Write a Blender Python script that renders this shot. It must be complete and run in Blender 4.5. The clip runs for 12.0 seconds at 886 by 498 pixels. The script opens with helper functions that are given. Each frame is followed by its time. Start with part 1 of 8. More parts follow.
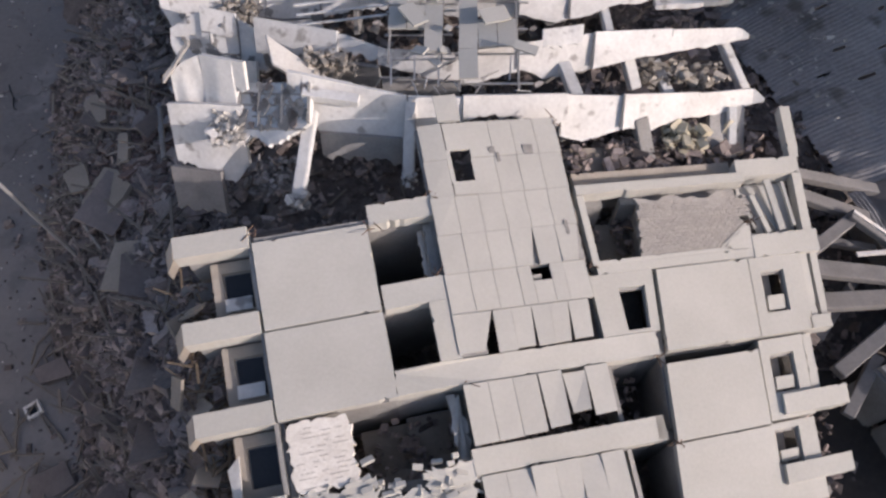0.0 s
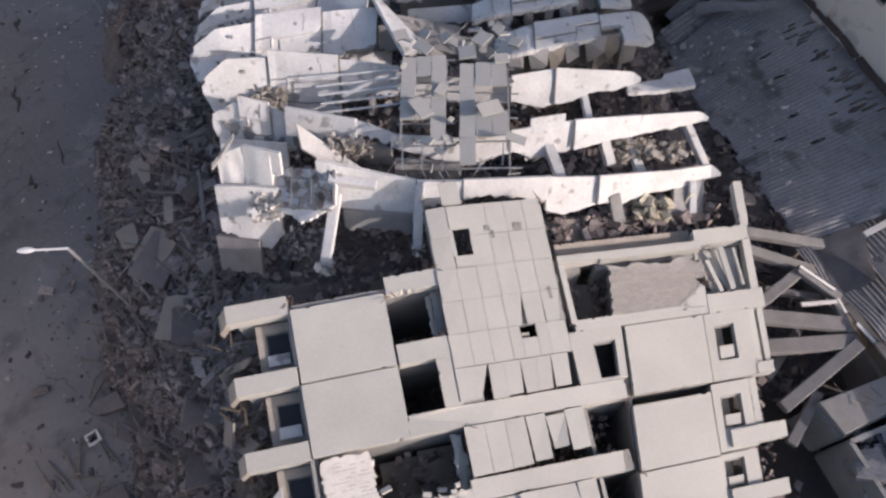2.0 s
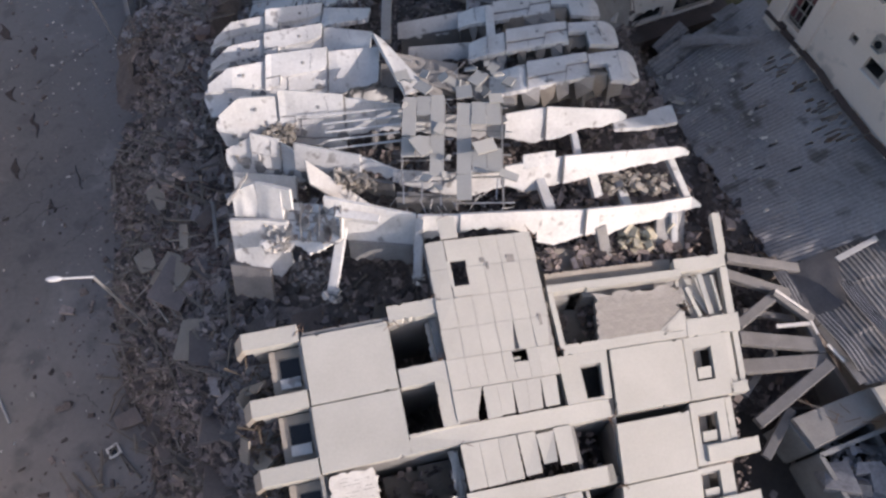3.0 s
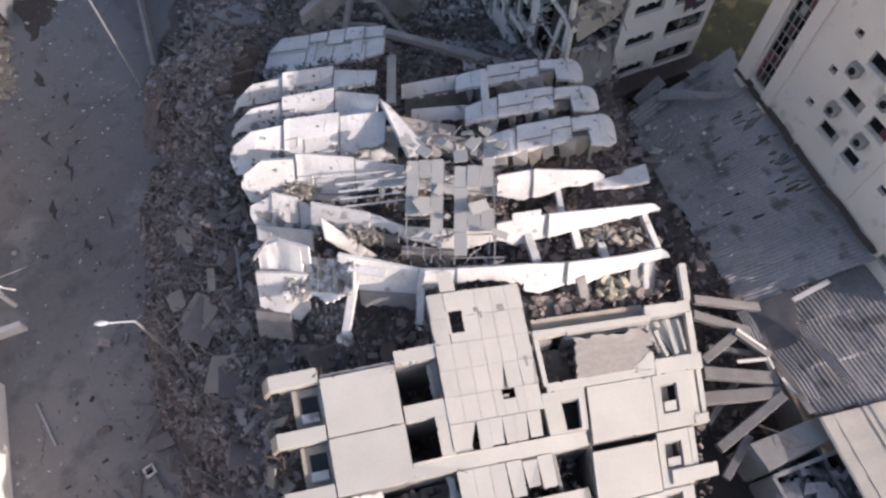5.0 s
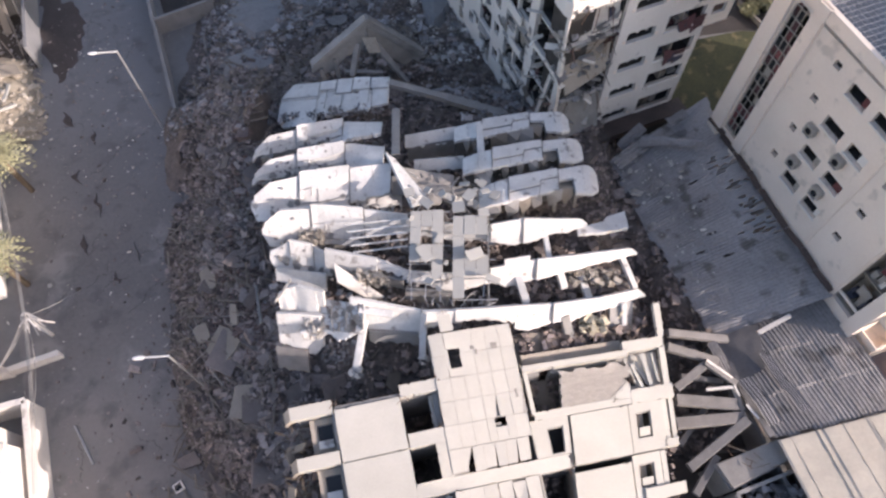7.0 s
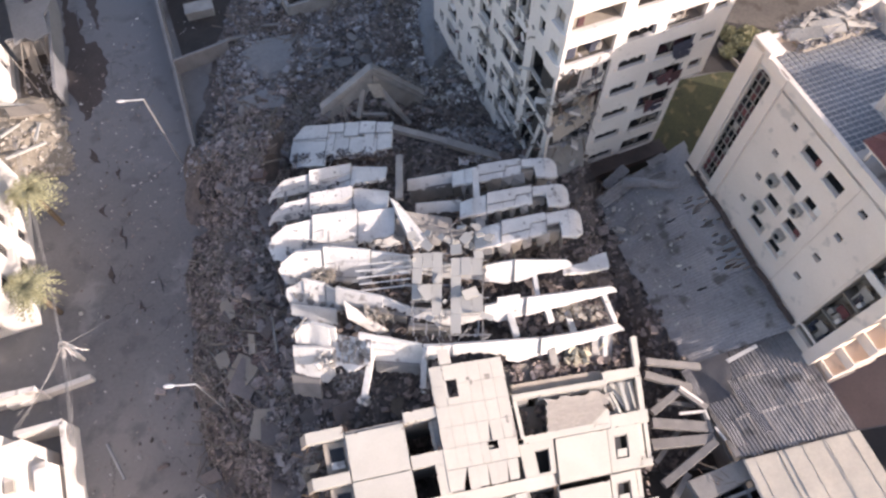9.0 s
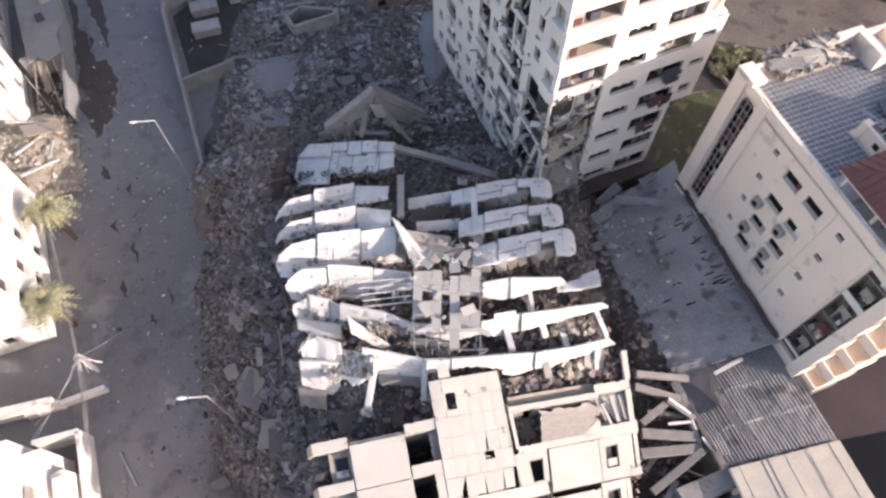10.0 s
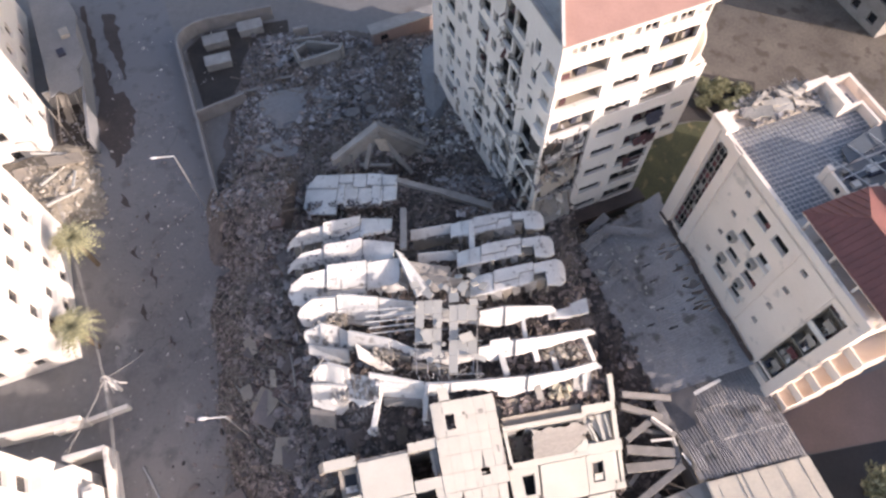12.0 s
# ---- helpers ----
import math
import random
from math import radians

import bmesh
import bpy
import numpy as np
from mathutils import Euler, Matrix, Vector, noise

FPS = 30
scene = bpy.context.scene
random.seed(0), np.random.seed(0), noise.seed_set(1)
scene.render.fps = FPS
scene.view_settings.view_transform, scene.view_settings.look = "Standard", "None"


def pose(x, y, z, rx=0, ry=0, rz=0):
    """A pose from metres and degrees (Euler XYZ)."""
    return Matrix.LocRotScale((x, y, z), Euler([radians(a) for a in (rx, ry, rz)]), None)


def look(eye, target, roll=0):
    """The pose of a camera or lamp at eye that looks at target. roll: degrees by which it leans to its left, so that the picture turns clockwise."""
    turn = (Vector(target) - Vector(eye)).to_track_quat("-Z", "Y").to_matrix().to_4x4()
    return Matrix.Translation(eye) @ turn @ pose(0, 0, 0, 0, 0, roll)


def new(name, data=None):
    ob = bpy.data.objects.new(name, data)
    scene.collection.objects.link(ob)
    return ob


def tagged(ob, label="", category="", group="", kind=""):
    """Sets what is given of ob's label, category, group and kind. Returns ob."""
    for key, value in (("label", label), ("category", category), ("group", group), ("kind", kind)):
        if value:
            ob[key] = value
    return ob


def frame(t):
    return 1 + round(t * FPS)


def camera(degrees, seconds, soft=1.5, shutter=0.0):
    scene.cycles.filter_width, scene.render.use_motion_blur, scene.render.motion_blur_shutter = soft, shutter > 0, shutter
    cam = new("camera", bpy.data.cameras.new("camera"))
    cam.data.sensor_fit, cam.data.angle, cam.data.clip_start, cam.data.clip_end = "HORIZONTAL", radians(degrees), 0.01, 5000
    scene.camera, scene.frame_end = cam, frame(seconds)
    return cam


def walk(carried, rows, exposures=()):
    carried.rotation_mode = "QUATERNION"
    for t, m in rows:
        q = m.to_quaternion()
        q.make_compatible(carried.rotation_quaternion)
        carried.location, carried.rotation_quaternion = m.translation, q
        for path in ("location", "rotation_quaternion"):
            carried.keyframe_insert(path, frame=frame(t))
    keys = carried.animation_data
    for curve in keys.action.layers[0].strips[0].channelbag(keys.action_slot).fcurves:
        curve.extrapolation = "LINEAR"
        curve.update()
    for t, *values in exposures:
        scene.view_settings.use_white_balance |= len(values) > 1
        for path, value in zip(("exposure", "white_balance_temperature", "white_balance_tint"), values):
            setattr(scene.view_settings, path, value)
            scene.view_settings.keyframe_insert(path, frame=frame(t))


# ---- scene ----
cam = camera(68.0, 12.0, soft=2.55)
PATH = [
    (0, (0.37, -0.897, 28.852), (0.343, 0.071, 27.102), -0.8),
    (0.5, (0.362, -0.88, 30.124), (0.333, 0.087, 28.374), -1.0),
    (1, (0.255, -0.897, 31.505), (0.227, 0.07, 29.754), -0.9),
    (1.5, (0.233, -0.827, 32.839), (0.206, 0.135, 31.086), -1.0),
    (2, (0.263, -0.755, 34.147), (0.235, 0.205, 32.392), -1.0),
    (2.5, (0.296, -0.679, 35.531), (0.269, 0.28, 33.776), -1.0),
    (3, (0.345, -0.582, 36.808), (0.318, 0.374, 35.051), -1.0),
    (5, (0.437, -0.208, 42.055), (0.41, 0.738, 40.293), -1.0),
    (5.5, (0.438, -0.178, 43.354), (0.412, 0.77, 41.593), -1.0),
    (6, (0.436, -0.07, 44.621), (0.411, 0.875, 42.859), -0.9),
    (6.5, (0.44, 0.0, 45.99), (0.416, 0.944, 44.227), -0.9),
    (7, (0.409, 0.034, 47.236), (0.386, 0.978, 45.473), -0.8),
    (9, (0.463, 0.255, 52.669), (0.442, 1.198, 50.906), -0.6),
    (9.5, (0.461, 0.298, 53.967), (0.441, 1.242, 52.204), -0.5),
    (10, (0.494, 0.36, 55.303), (0.474, 1.304, 53.54), -0.5),
    (10.5, (0.472, 0.455, 56.737), (0.453, 1.398, 54.974), -0.5),
    (11, (0.496, 0.495, 58.023), (0.476, 1.439, 56.26), -0.5),
    (11.5, (0.502, 0.484, 59.374), (0.482, 1.43, 57.612), -0.5),
    (12, (0.498, 0.526, 60.162), (0.479, 1.473, 58.401), -0.5),
]
EXPOSURES = [(0.0, -0.16, 6350, 20), (3.0, 0.02, 6350, 20), (7.0, 0.55, 6600, 21), (12.0, 0.73, 6850, 22)]
walk(cam, [(t, look(eye, target, roll)) for t, eye, target, roll in PATH], EXPOSURES)

# ---- light ----
SUN_EL, SUN_AZ = radians(17), math.atan2(-0.315, 0.949)   # azimuth counted from +x
world = bpy.data.worlds.new("sky_world")
scene.world = world
world.use_nodes = True
wn = world.node_tree
sky = wn.nodes.new("ShaderNodeTexSky")
sky.sky_type, sky.sun_disc = "NISHITA", False
sky.sun_elevation, sky.sun_rotation = SUN_EL, math.pi / 2 - SUN_AZ
sky.dust_density = 2.0
wn.nodes["Background"].inputs[1].default_value = 0.187
wn.links.new(sky.outputs[0], wn.nodes["Background"].inputs[0])
sun_data = bpy.data.lights.new("sun", "SUN")
sun_data.energy, sun_data.angle, sun_data.color = 4.5, radians(0.5), (1.0, 0.915, 0.825)
sun = new("sun", sun_data)
sun_way = Vector((math.cos(SUN_EL) * math.cos(SUN_AZ), math.cos(SUN_EL) * math.sin(SUN_AZ), math.sin(SUN_EL)))
sun.matrix_world = look(sun_way * 120, (0, 0, 0))

# ---- materials ----


def material(name, base, other=None, rough=0.85, scale=1.0, fine=12.0, bump=0.15, metal=0.0, island=0.0, rand=0.0, spots=None, spot_at=0.62):
    """Two scales of noise between two colours, with fine relief; island and rand vary pieces; spots: a third colour in patches."""
    m = bpy.data.materials.new(name)
    m.use_nodes = True
    nt = m.node_tree
    n, ln = nt.nodes, nt.links
    bsdf = n["Principled BSDF"]
    bsdf.inputs["Roughness"].default_value, bsdf.inputs["Metallic"].default_value = rough, metal
    other = other or tuple(c * 0.7 for c in base)
    co = n.new("ShaderNodeTexCoord")
    big, small = n.new("ShaderNodeTexNoise"), n.new("ShaderNodeTexNoise")
    big.inputs["Scale"].default_value, big.inputs["Detail"].default_value = scale, 5
    small.inputs["Scale"].default_value, small.inputs["Detail"].default_value = fine, 6
    small.inputs["Roughness"].default_value = 0.7
    for t in (big, small):
        ln.new(co.outputs["Object"], t.inputs["Vector"])
    add = n.new("ShaderNodeMath")
    add.operation = "MULTIPLY_ADD"
    add.inputs[1].default_value = 0.5
    ln.new(small.outputs[0], add.inputs[0])
    half = n.new("ShaderNodeMath")
    half.operation = "MULTIPLY"
    half.inputs[1].default_value = 0.5
    ln.new(big.outputs[0], half.inputs[0])
    ln.new(half.outputs[0], add.inputs[2])
    ramp = n.new("ShaderNodeValToRGB")
    ramp.color_ramp.elements[0].position, ramp.color_ramp.elements[1].position = 0.36, 0.64
    ramp.color_ramp.elements[0].color, ramp.color_ramp.elements[1].color = (*other, 1), (*base, 1)
    ln.new(add.outputs[0], ramp.inputs[0])
    colour = ramp.outputs[0]
    if spots:
        pn = n.new("ShaderNodeTexNoise")
        pn.inputs["Scale"].default_value, pn.inputs["Detail"].default_value = scale * 2.3, 8
        ln.new(co.outputs["Object"], pn.inputs["Vector"])
        pr = n.new("ShaderNodeValToRGB")
        pr.color_ramp.elements[0].position, pr.color_ramp.elements[1].position = spot_at - 0.03, spot_at + 0.05
        ln.new(pn.outputs[0], pr.inputs[0])
        mix = n.new("ShaderNodeMixRGB")
        mix.inputs[2].default_value = (*spots, 1)
        ln.new(pr.outputs[0], mix.inputs[0])
        ln.new(colour, mix.inputs[1])
        colour = mix.outputs[0]
    if island or rand:
        src = n.new("ShaderNodeNewGeometry").outputs["Random Per Island"] if island else n.new("ShaderNodeObjectInfo").outputs["Random"]
        mp = n.new("ShaderNodeMapRange")
        mp.inputs[3].default_value, mp.inputs[4].default_value = 1 - (island or rand), 1 + (island or rand)
        ln.new(src, mp.inputs[0])
        hsv = n.new("ShaderNodeHueSaturation")
        ln.new(mp.outputs[0], hsv.inputs["Value"])
        ln.new(colour, hsv.inputs["Color"])
        colour = hsv.outputs[0]
    ln.new(colour, bsdf.inputs["Base Color"])
    bp = n.new("ShaderNodeBump")
    bp.inputs["Strength"].default_value, bp.inputs["Distance"].default_value = bump, 0.08
    ln.new(add.outputs[0], bp.inputs["Height"])
    ln.new(bp.outputs[0], bsdf.inputs["Normal"])
    return m


M_PLASTER = material("facade_plaster", (0.463, 0.455, 0.424), (0.396, 0.388, 0.358), scale=0.5, fine=9, rand=0.05, bump=0.1)
M_TILE = material("cladding_tile", (0.43, 0.425, 0.40), (0.378, 0.372, 0.349), scale=0.8, fine=8, rand=0.035, bump=0.06)
M_WHITE = material("white_ceiling_paint", (0.745, 0.735, 0.713), (0.55, 0.54, 0.52), scale=0.7, fine=6, rand=0.06, spots=(0.36, 0.34, 0.32), spot_at=0.645)
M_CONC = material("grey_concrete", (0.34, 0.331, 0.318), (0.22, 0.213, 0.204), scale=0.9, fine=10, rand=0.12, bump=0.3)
M_OLDWALL = material("grey_plot_wall", (0.27, 0.262, 0.262), (0.18, 0.174, 0.174), scale=0.8, fine=10, bump=0.3)
M_OLDSEAM = material("dusty_crack", (0.10, 0.096, 0.092), (0.07, 0.067, 0.064), scale=1)
M_ROUGH = material("bare_block_work", (0.26, 0.25, 0.24), (0.17, 0.165, 0.16), scale=2, fine=14, bump=0.6)
M_BLOCK = material("grey_block_work", (0.37, 0.35, 0.325), (0.265, 0.245, 0.225), scale=0.9, fine=10, bump=0.5, rand=0.08)
M_BLOCK2 = material("broken_block", (0.31, 0.268, 0.247), (0.17, 0.144, 0.132), scale=1, fine=8, bump=0.4, island=0.5)
M_RUBBLE = material("rubble", (0.335, 0.325, 0.33), (0.135, 0.129, 0.131), scale=0.5, fine=5, bump=0.5, island=0.55)
M_HEAP = material("rubble_dust", (0.17, 0.145, 0.134), (0.065, 0.053, 0.048), scale=0.7, fine=4, bump=0.9)
M_STREETRUB = material("brown_rubble", (0.305, 0.256, 0.238), (0.10, 0.08, 0.073), scale=0.5, fine=5, bump=0.5, island=0.7)
M_LIME = material("lime_plaster", (0.74, 0.71, 0.66), (0.55, 0.51, 0.46), scale=1.2, fine=9, bump=0.3)
# near-black, so the shade of a room is in its colour
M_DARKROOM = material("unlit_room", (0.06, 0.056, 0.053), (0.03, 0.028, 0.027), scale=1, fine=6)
M_GROUND = material("dusty_ground", (0.205, 0.202, 0.202), (0.148, 0.146, 0.147), scale=0.06, fine=1.2, bump=0.3, spots=(0.11, 0.10, 0.092), spot_at=0.64)
M_ROAD = material("dusty_asphalt", (0.20, 0.194, 0.196), (0.125, 0.119, 0.119), scale=0.12, fine=3.2, bump=0.35, spots=(0.245, 0.237, 0.234), spot_at=0.60)
# dust lies thicker on the street towards its southern end
nt_ = M_ROAD.node_tree
old_ = nt_.nodes["Principled BSDF"].inputs["Base Color"].links[0].from_socket
co_, sep_, no_ = nt_.nodes.new("ShaderNodeTexCoord"), nt_.nodes.new("ShaderNodeSeparateXYZ"), nt_.nodes.new("ShaderNodeTexNoise")
no_.inputs["Scale"].default_value, no_.inputs["Detail"].default_value = 0.13, 6
nt_.links.new(co_.outputs["Object"], sep_.inputs[0])
nt_.links.new(co_.outputs["Object"], no_.inputs["Vector"])
ad_, mr_, mx_ = nt_.nodes.new("ShaderNodeMath"), nt_.nodes.new("ShaderNodeMapRange"), nt_.nodes.new("ShaderNodeMixRGB")
ad_.operation = "MULTIPLY_ADD"
ad_.inputs[1].default_value = -34.0
nt_.links.new(no_.outputs[0], ad_.inputs[0])
nt_.links.new(sep_.outputs[1], ad_.inputs[2])
mr_.inputs[1].default_value, mr_.inputs[2].default_value, mr_.inputs[3].default_value, mr_.inputs[4].default_value = 6.0, -12.0, 0.0, 0.6
nt_.links.new(ad_.outputs[0], mr_.inputs[0])
mx_.inputs[2].default_value = (0.275, 0.255, 0.245, 1)
nt_.links.new(mr_.outputs[0], mx_.inputs[0])
nt_.links.new(old_, mx_.inputs[1])
# its northern end is blued for sky-lit shade, and damp stains darken it throughout
last_ = mx_.outputs[0]
for sc_, lo_, hi_, most_, tint_, shift_ in ((0.09, 22.0, 46.0, 0.75, (0.165, 0.175, 0.192, 1), -24.0), (0.55, 0.53, 0.66, 0.6, (0.098, 0.097, 0.102, 1), 0.0)):
    sn_, ma_, rg_, mi_ = nt_.nodes.new("ShaderNodeTexNoise"), nt_.nodes.new("ShaderNodeMath"), nt_.nodes.new("ShaderNodeMapRange"), nt_.nodes.new("ShaderNodeMixRGB")
    sn_.inputs["Scale"].default_value, sn_.inputs["Detail"].default_value = sc_, 8
    nt_.links.new(co_.outputs["Object"], sn_.inputs["Vector"])
    ma_.operation = "MULTIPLY_ADD"
    ma_.inputs[1].default_value, ma_.inputs[2].default_value = (shift_ or 1.0), 0.0
    nt_.links.new(sn_.outputs[0], ma_.inputs[0])
    if shift_:
        nt_.links.new(sep_.outputs[1], ma_.inputs[2])
        lo_, hi_ = lo_ + shift_ * 0.5, hi_ + shift_ * 0.5
    rg_.inputs[1].default_value, rg_.inputs[2].default_value, rg_.inputs[4].default_value = lo_, hi_, most_
    nt_.links.new(ma_.outputs[0], rg_.inputs[0])
    mi_.inputs[2].default_value = tint_
    nt_.links.new(rg_.outputs[0], mi_.inputs[0])
    nt_.links.new(last_, mi_.inputs[1])
    last_ = mi_.outputs[0]
nt_.links.new(last_, nt_.nodes["Principled BSDF"].inputs["Base Color"])
M_TIN = material("weathered_corrugated_sheet", (0.37, 0.36, 0.365), (0.20, 0.194, 0.197), scale=0.25, fine=5, rough=0.6, bump=0.1, spots=(0.13, 0.12, 0.113), spot_at=0.61)
M_TINLIGHT = material("pale_roof_sheet", (0.52, 0.48, 0.41), (0.42, 0.385, 0.33), scale=0.4, fine=4, rough=0.7)
M_CREAM = material("cream_wall_paint", (0.90, 0.785, 0.685), (0.82, 0.705, 0.605), scale=0.35, fine=6, rand=0.03, spots=(0.66, 0.575, 0.495), spot_at=0.63)
M_WALLW = material("white_wall_paint", (0.79, 0.75, 0.705), (0.67, 0.63, 0.585), scale=0.3, fine=5, rand=0.04, spots=(0.42, 0.39, 0.35), spot_at=0.68)
M_RED = material("red_roof_sheet", (0.26, 0.10, 0.085), (0.17, 0.07, 0.06), scale=0.5, fine=6, rough=0.6)
M_PINK = material("faded_red_concrete", (0.24, 0.185, 0.175), (0.18, 0.14, 0.132), scale=0.3, fine=5)
M_TERRACE = material("terrace_tile", (0.235, 0.25, 0.27), (0.17, 0.18, 0.20), scale=0.6, fine=9, island=0.12)
M_YELLOW = material("old_yellow_plaster", (0.66, 0.60, 0.46), (0.48, 0.425, 0.31), scale=2, fine=8, rand=0.2)
M_GLASS = material("dark_window_glass", (0.03, 0.032, 0.036), (0.02, 0.021, 0.024), rough=0.15, bump=0.0)
M_METAL = material("galvanised_steel", (0.55, 0.55, 0.55), (0.42, 0.42, 0.42), rough=0.45, metal=0.6, fine=20, bump=0.02)
M_AC = material("dusty_metal_casing", (0.42, 0.39, 0.35), (0.30, 0.275, 0.245), fine=12)
M_GRASS = material("dry_lawn", (0.085, 0.086, 0.035), (0.03, 0.033, 0.016), scale=0.35, fine=5, bump=1.0, spots=(0.15, 0.125, 0.06), spot_at=0.6)
M_LEAF = material("dusty_leaf", (0.40, 0.39, 0.25), (0.20, 0.20, 0.11), scale=1, fine=8, island=0.4)
M_BARK = material("palm_bark", (0.17, 0.13, 0.09), scale=2)
M_SAND = material("sand_spill", (0.33, 0.29, 0.23), (0.24, 0.21, 0.165), scale=0.4, fine=5, bump=0.4)
M_SOILSHADE = material("damp_soil_and_shade", (0.06, 0.05, 0.044), (0.035, 0.03, 0.027), scale=0.5, fine=4, bump=0.5)
M_SLABTAN = material("tan_slab", (0.30, 0.265, 0.225), (0.22, 0.195, 0.165), scale=0.8, fine=7, rand=0.15)
M_SANDRUB = material("tan_rubble", (0.50, 0.455, 0.39), (0.27, 0.24, 0.20), scale=0.6, fine=6, bump=0.4, island=0.4)
M_CANOPY = material("blue_grey_sheet", (0.10, 0.12, 0.145), (0.07, 0.085, 0.10), rough=0.5)
M_DARKCLOTH = material("dark_blue_cloth", (0.06, 0.065, 0.10), (0.04, 0.043, 0.06), scale=3)
M_PINKROOF = material("faded_pink_sheet", (0.42, 0.25, 0.21), (0.34, 0.20, 0.17), scale=0.5, fine=6)
M_WIRE = material("pale_cable", (0.35, 0.34, 0.33), fine=20)
M_SIDEROAD = material("dark_asphalt", (0.034, 0.038, 0.048), (0.022, 0.025, 0.032), scale=0.3, fine=4)
M_DIRT = material("brown_dirt", (0.175, 0.15, 0.125), (0.085, 0.071, 0.06), scale=0.22, fine=3, bump=0.6, spots=(0.085, 0.07, 0.055), spot_at=0.58)
M_BEAM = material("dull_beam_concrete", (0.25, 0.238, 0.232), (0.165, 0.157, 0.153), scale=0.9, fine=10, rand=0.12, bump=0.3)
M_PANEL = material("brown_dusted_panel", (0.235, 0.198, 0.182), (0.165, 0.138, 0.127), scale=0.8, fine=7, rand=0.2, bump=0.3)
M_TINDARK = material("dark_corrugated_sheet", (0.30, 0.288, 0.288), (0.155, 0.149, 0.15), scale=0.3, fine=5, rough=0.6, bump=0.1, spots=(0.11, 0.105, 0.105), spot_at=0.6)
M_SMOOTHDARK = material("smooth_dark_sheet", (0.15, 0.145, 0.15), (0.105, 0.10, 0.104), scale=0.5, fine=6, rough=0.7)
M_REBAR = material("rusty_bar", (0.16, 0.10, 0.07), fine=20)
M_LITTER = material("pale_litter", (0.55, 0.53, 0.5), (0.35, 0.33, 0.3), island=0.5)
M_WOOD = material("grey_timber", (0.22, 0.19, 0.16), scale=2)
M_MAROON = material("dark_maroon_cloth", (0.11, 0.045, 0.05), (0.07, 0.035, 0.04), scale=3, rand=0.4)
M_DUST = material("grey_dust", (0.245, 0.245, 0.25), (0.175, 0.177, 0.182), scale=0.3, fine=3, bump=0.4)
# own tan of loggias; also the shade colour of balcony noses and side walls
M_LOGGIA = material("tan_wall_and_shade", (0.42, 0.37, 0.31), (0.32, 0.28, 0.235), scale=0.8, fine=6)
M_RUST = material("red_brown_rubble", (0.19, 0.135, 0.12), (0.09, 0.065, 0.06), scale=0.8, fine=6, bump=0.5, island=0.5)
M_LAMP = material("white_lamp_paint", (0.72, 0.72, 0.72), (0.58, 0.58, 0.58), rough=0.4, fine=20, bump=0.02)
M_STREETSOIL = material("dark_brown_soil", (0.08, 0.066, 0.062), (0.045, 0.037, 0.035), scale=0.35, fine=4, bump=0.5)
M_FASCIA = material("dark_brown_fascia", (0.10, 0.075, 0.068), (0.06, 0.047, 0.043), scale=0.7, fine=6)
M_CLOTH = material("faded_red_cloth", (0.22, 0.07, 0.07), (0.14, 0.05, 0.055), scale=3, rand=0.3)

# ---- mesh helpers ----


def link(name, bm, mat, parent=None, label=""):
    me = bpy.data.meshes.new(name)
    bmesh.ops.recalc_face_normals(bm, faces=bm.faces)
    bm.to_mesh(me)
    bm.free()
    me.materials.append(mat)
    ob = new(name, me)
    if parent:
        ob.parent = parent
    if label:
        tagged(ob, label)
    return ob


part = link


def thing(name, label, category, group="", kind="", at=(0, 0, 0)):
    ob = new(name)
    ob.location = at
    ob.empty_display_size = 0.1
    return tagged(ob, label, category, group, kind)


def box(bm, m, sx, sy, sz):
    """A box of that size centred on the pose m."""
    return bmesh.ops.create_cube(bm, size=1, matrix=m @ Matrix.Diagonal((sx, sy, sz, 1)))["verts"]


def between(a, b):
    """A pose at the middle of a and b, its x axis along them; and their distance."""
    a, b = Vector(a), Vector(b)
    d = b - a
    q = d.to_track_quat("X", "Z")
    return Matrix.Translation((a + b) / 2) @ q.to_matrix().to_4x4(), d.length


def bar(bm, a, b, w, h):
    m, l = between(a, b)
    return box(bm, m, l, w, h)


def prism(bm, top, thick, way=(0, 0, -1)):
    """A slab under the polygon top."""
    way = Vector(way)
    a = [bm.verts.new(p) for p in top]
    b = [bm.verts.new(Vector(p) + way * thick) for p in top]
    bm.faces.new(a)
    bm.faces.new(b[::-1])
    for i in range(len(a)):
        j = (i + 1) % len(a)
        bm.faces.new((a[j], a[i], b[i], b[j]))


def pole(bm, a, b, r0, r1, seg=8):
    m, l = between(a, b)
    bmesh.ops.create_cone(bm, cap_ends=True, segments=seg, radius1=r0, radius2=r1, depth=l, matrix=m @ Euler((0, math.pi / 2, 0)).to_matrix().to_4x4())


def raw(name, verts, faces, mat, parent=None):
    me = bpy.data.meshes.new(name)
    me.from_pydata(verts, [], faces)
    me.update()
    me.materials.append(mat)
    ob = new(name, me)
    if parent:
        ob.parent = parent
    return ob


rng = np.random.default_rng(5)
rnd = random.Random(11)

# ---- ground ----
bm = bmesh.new()
bmesh.ops.create_grid(bm, x_segments=8, y_segments=8, size=600)
tagged(link("ground", bm, M_GROUND), "dusty grey-brown city ground", "ground", kind="structure")
DU, DD = Vector((0.371, -0.929, 0)), Vector((0.929, 0.371, 0))   # along the street, and across it to the east


def street(s, d, z=0.0):
    """A place s metres down the street from its crossing line and d metres east of the western kerb."""
    return Vector((-36.0, 22.0, 0)) + DU * s + DD * d + Vector((0, 0, z))


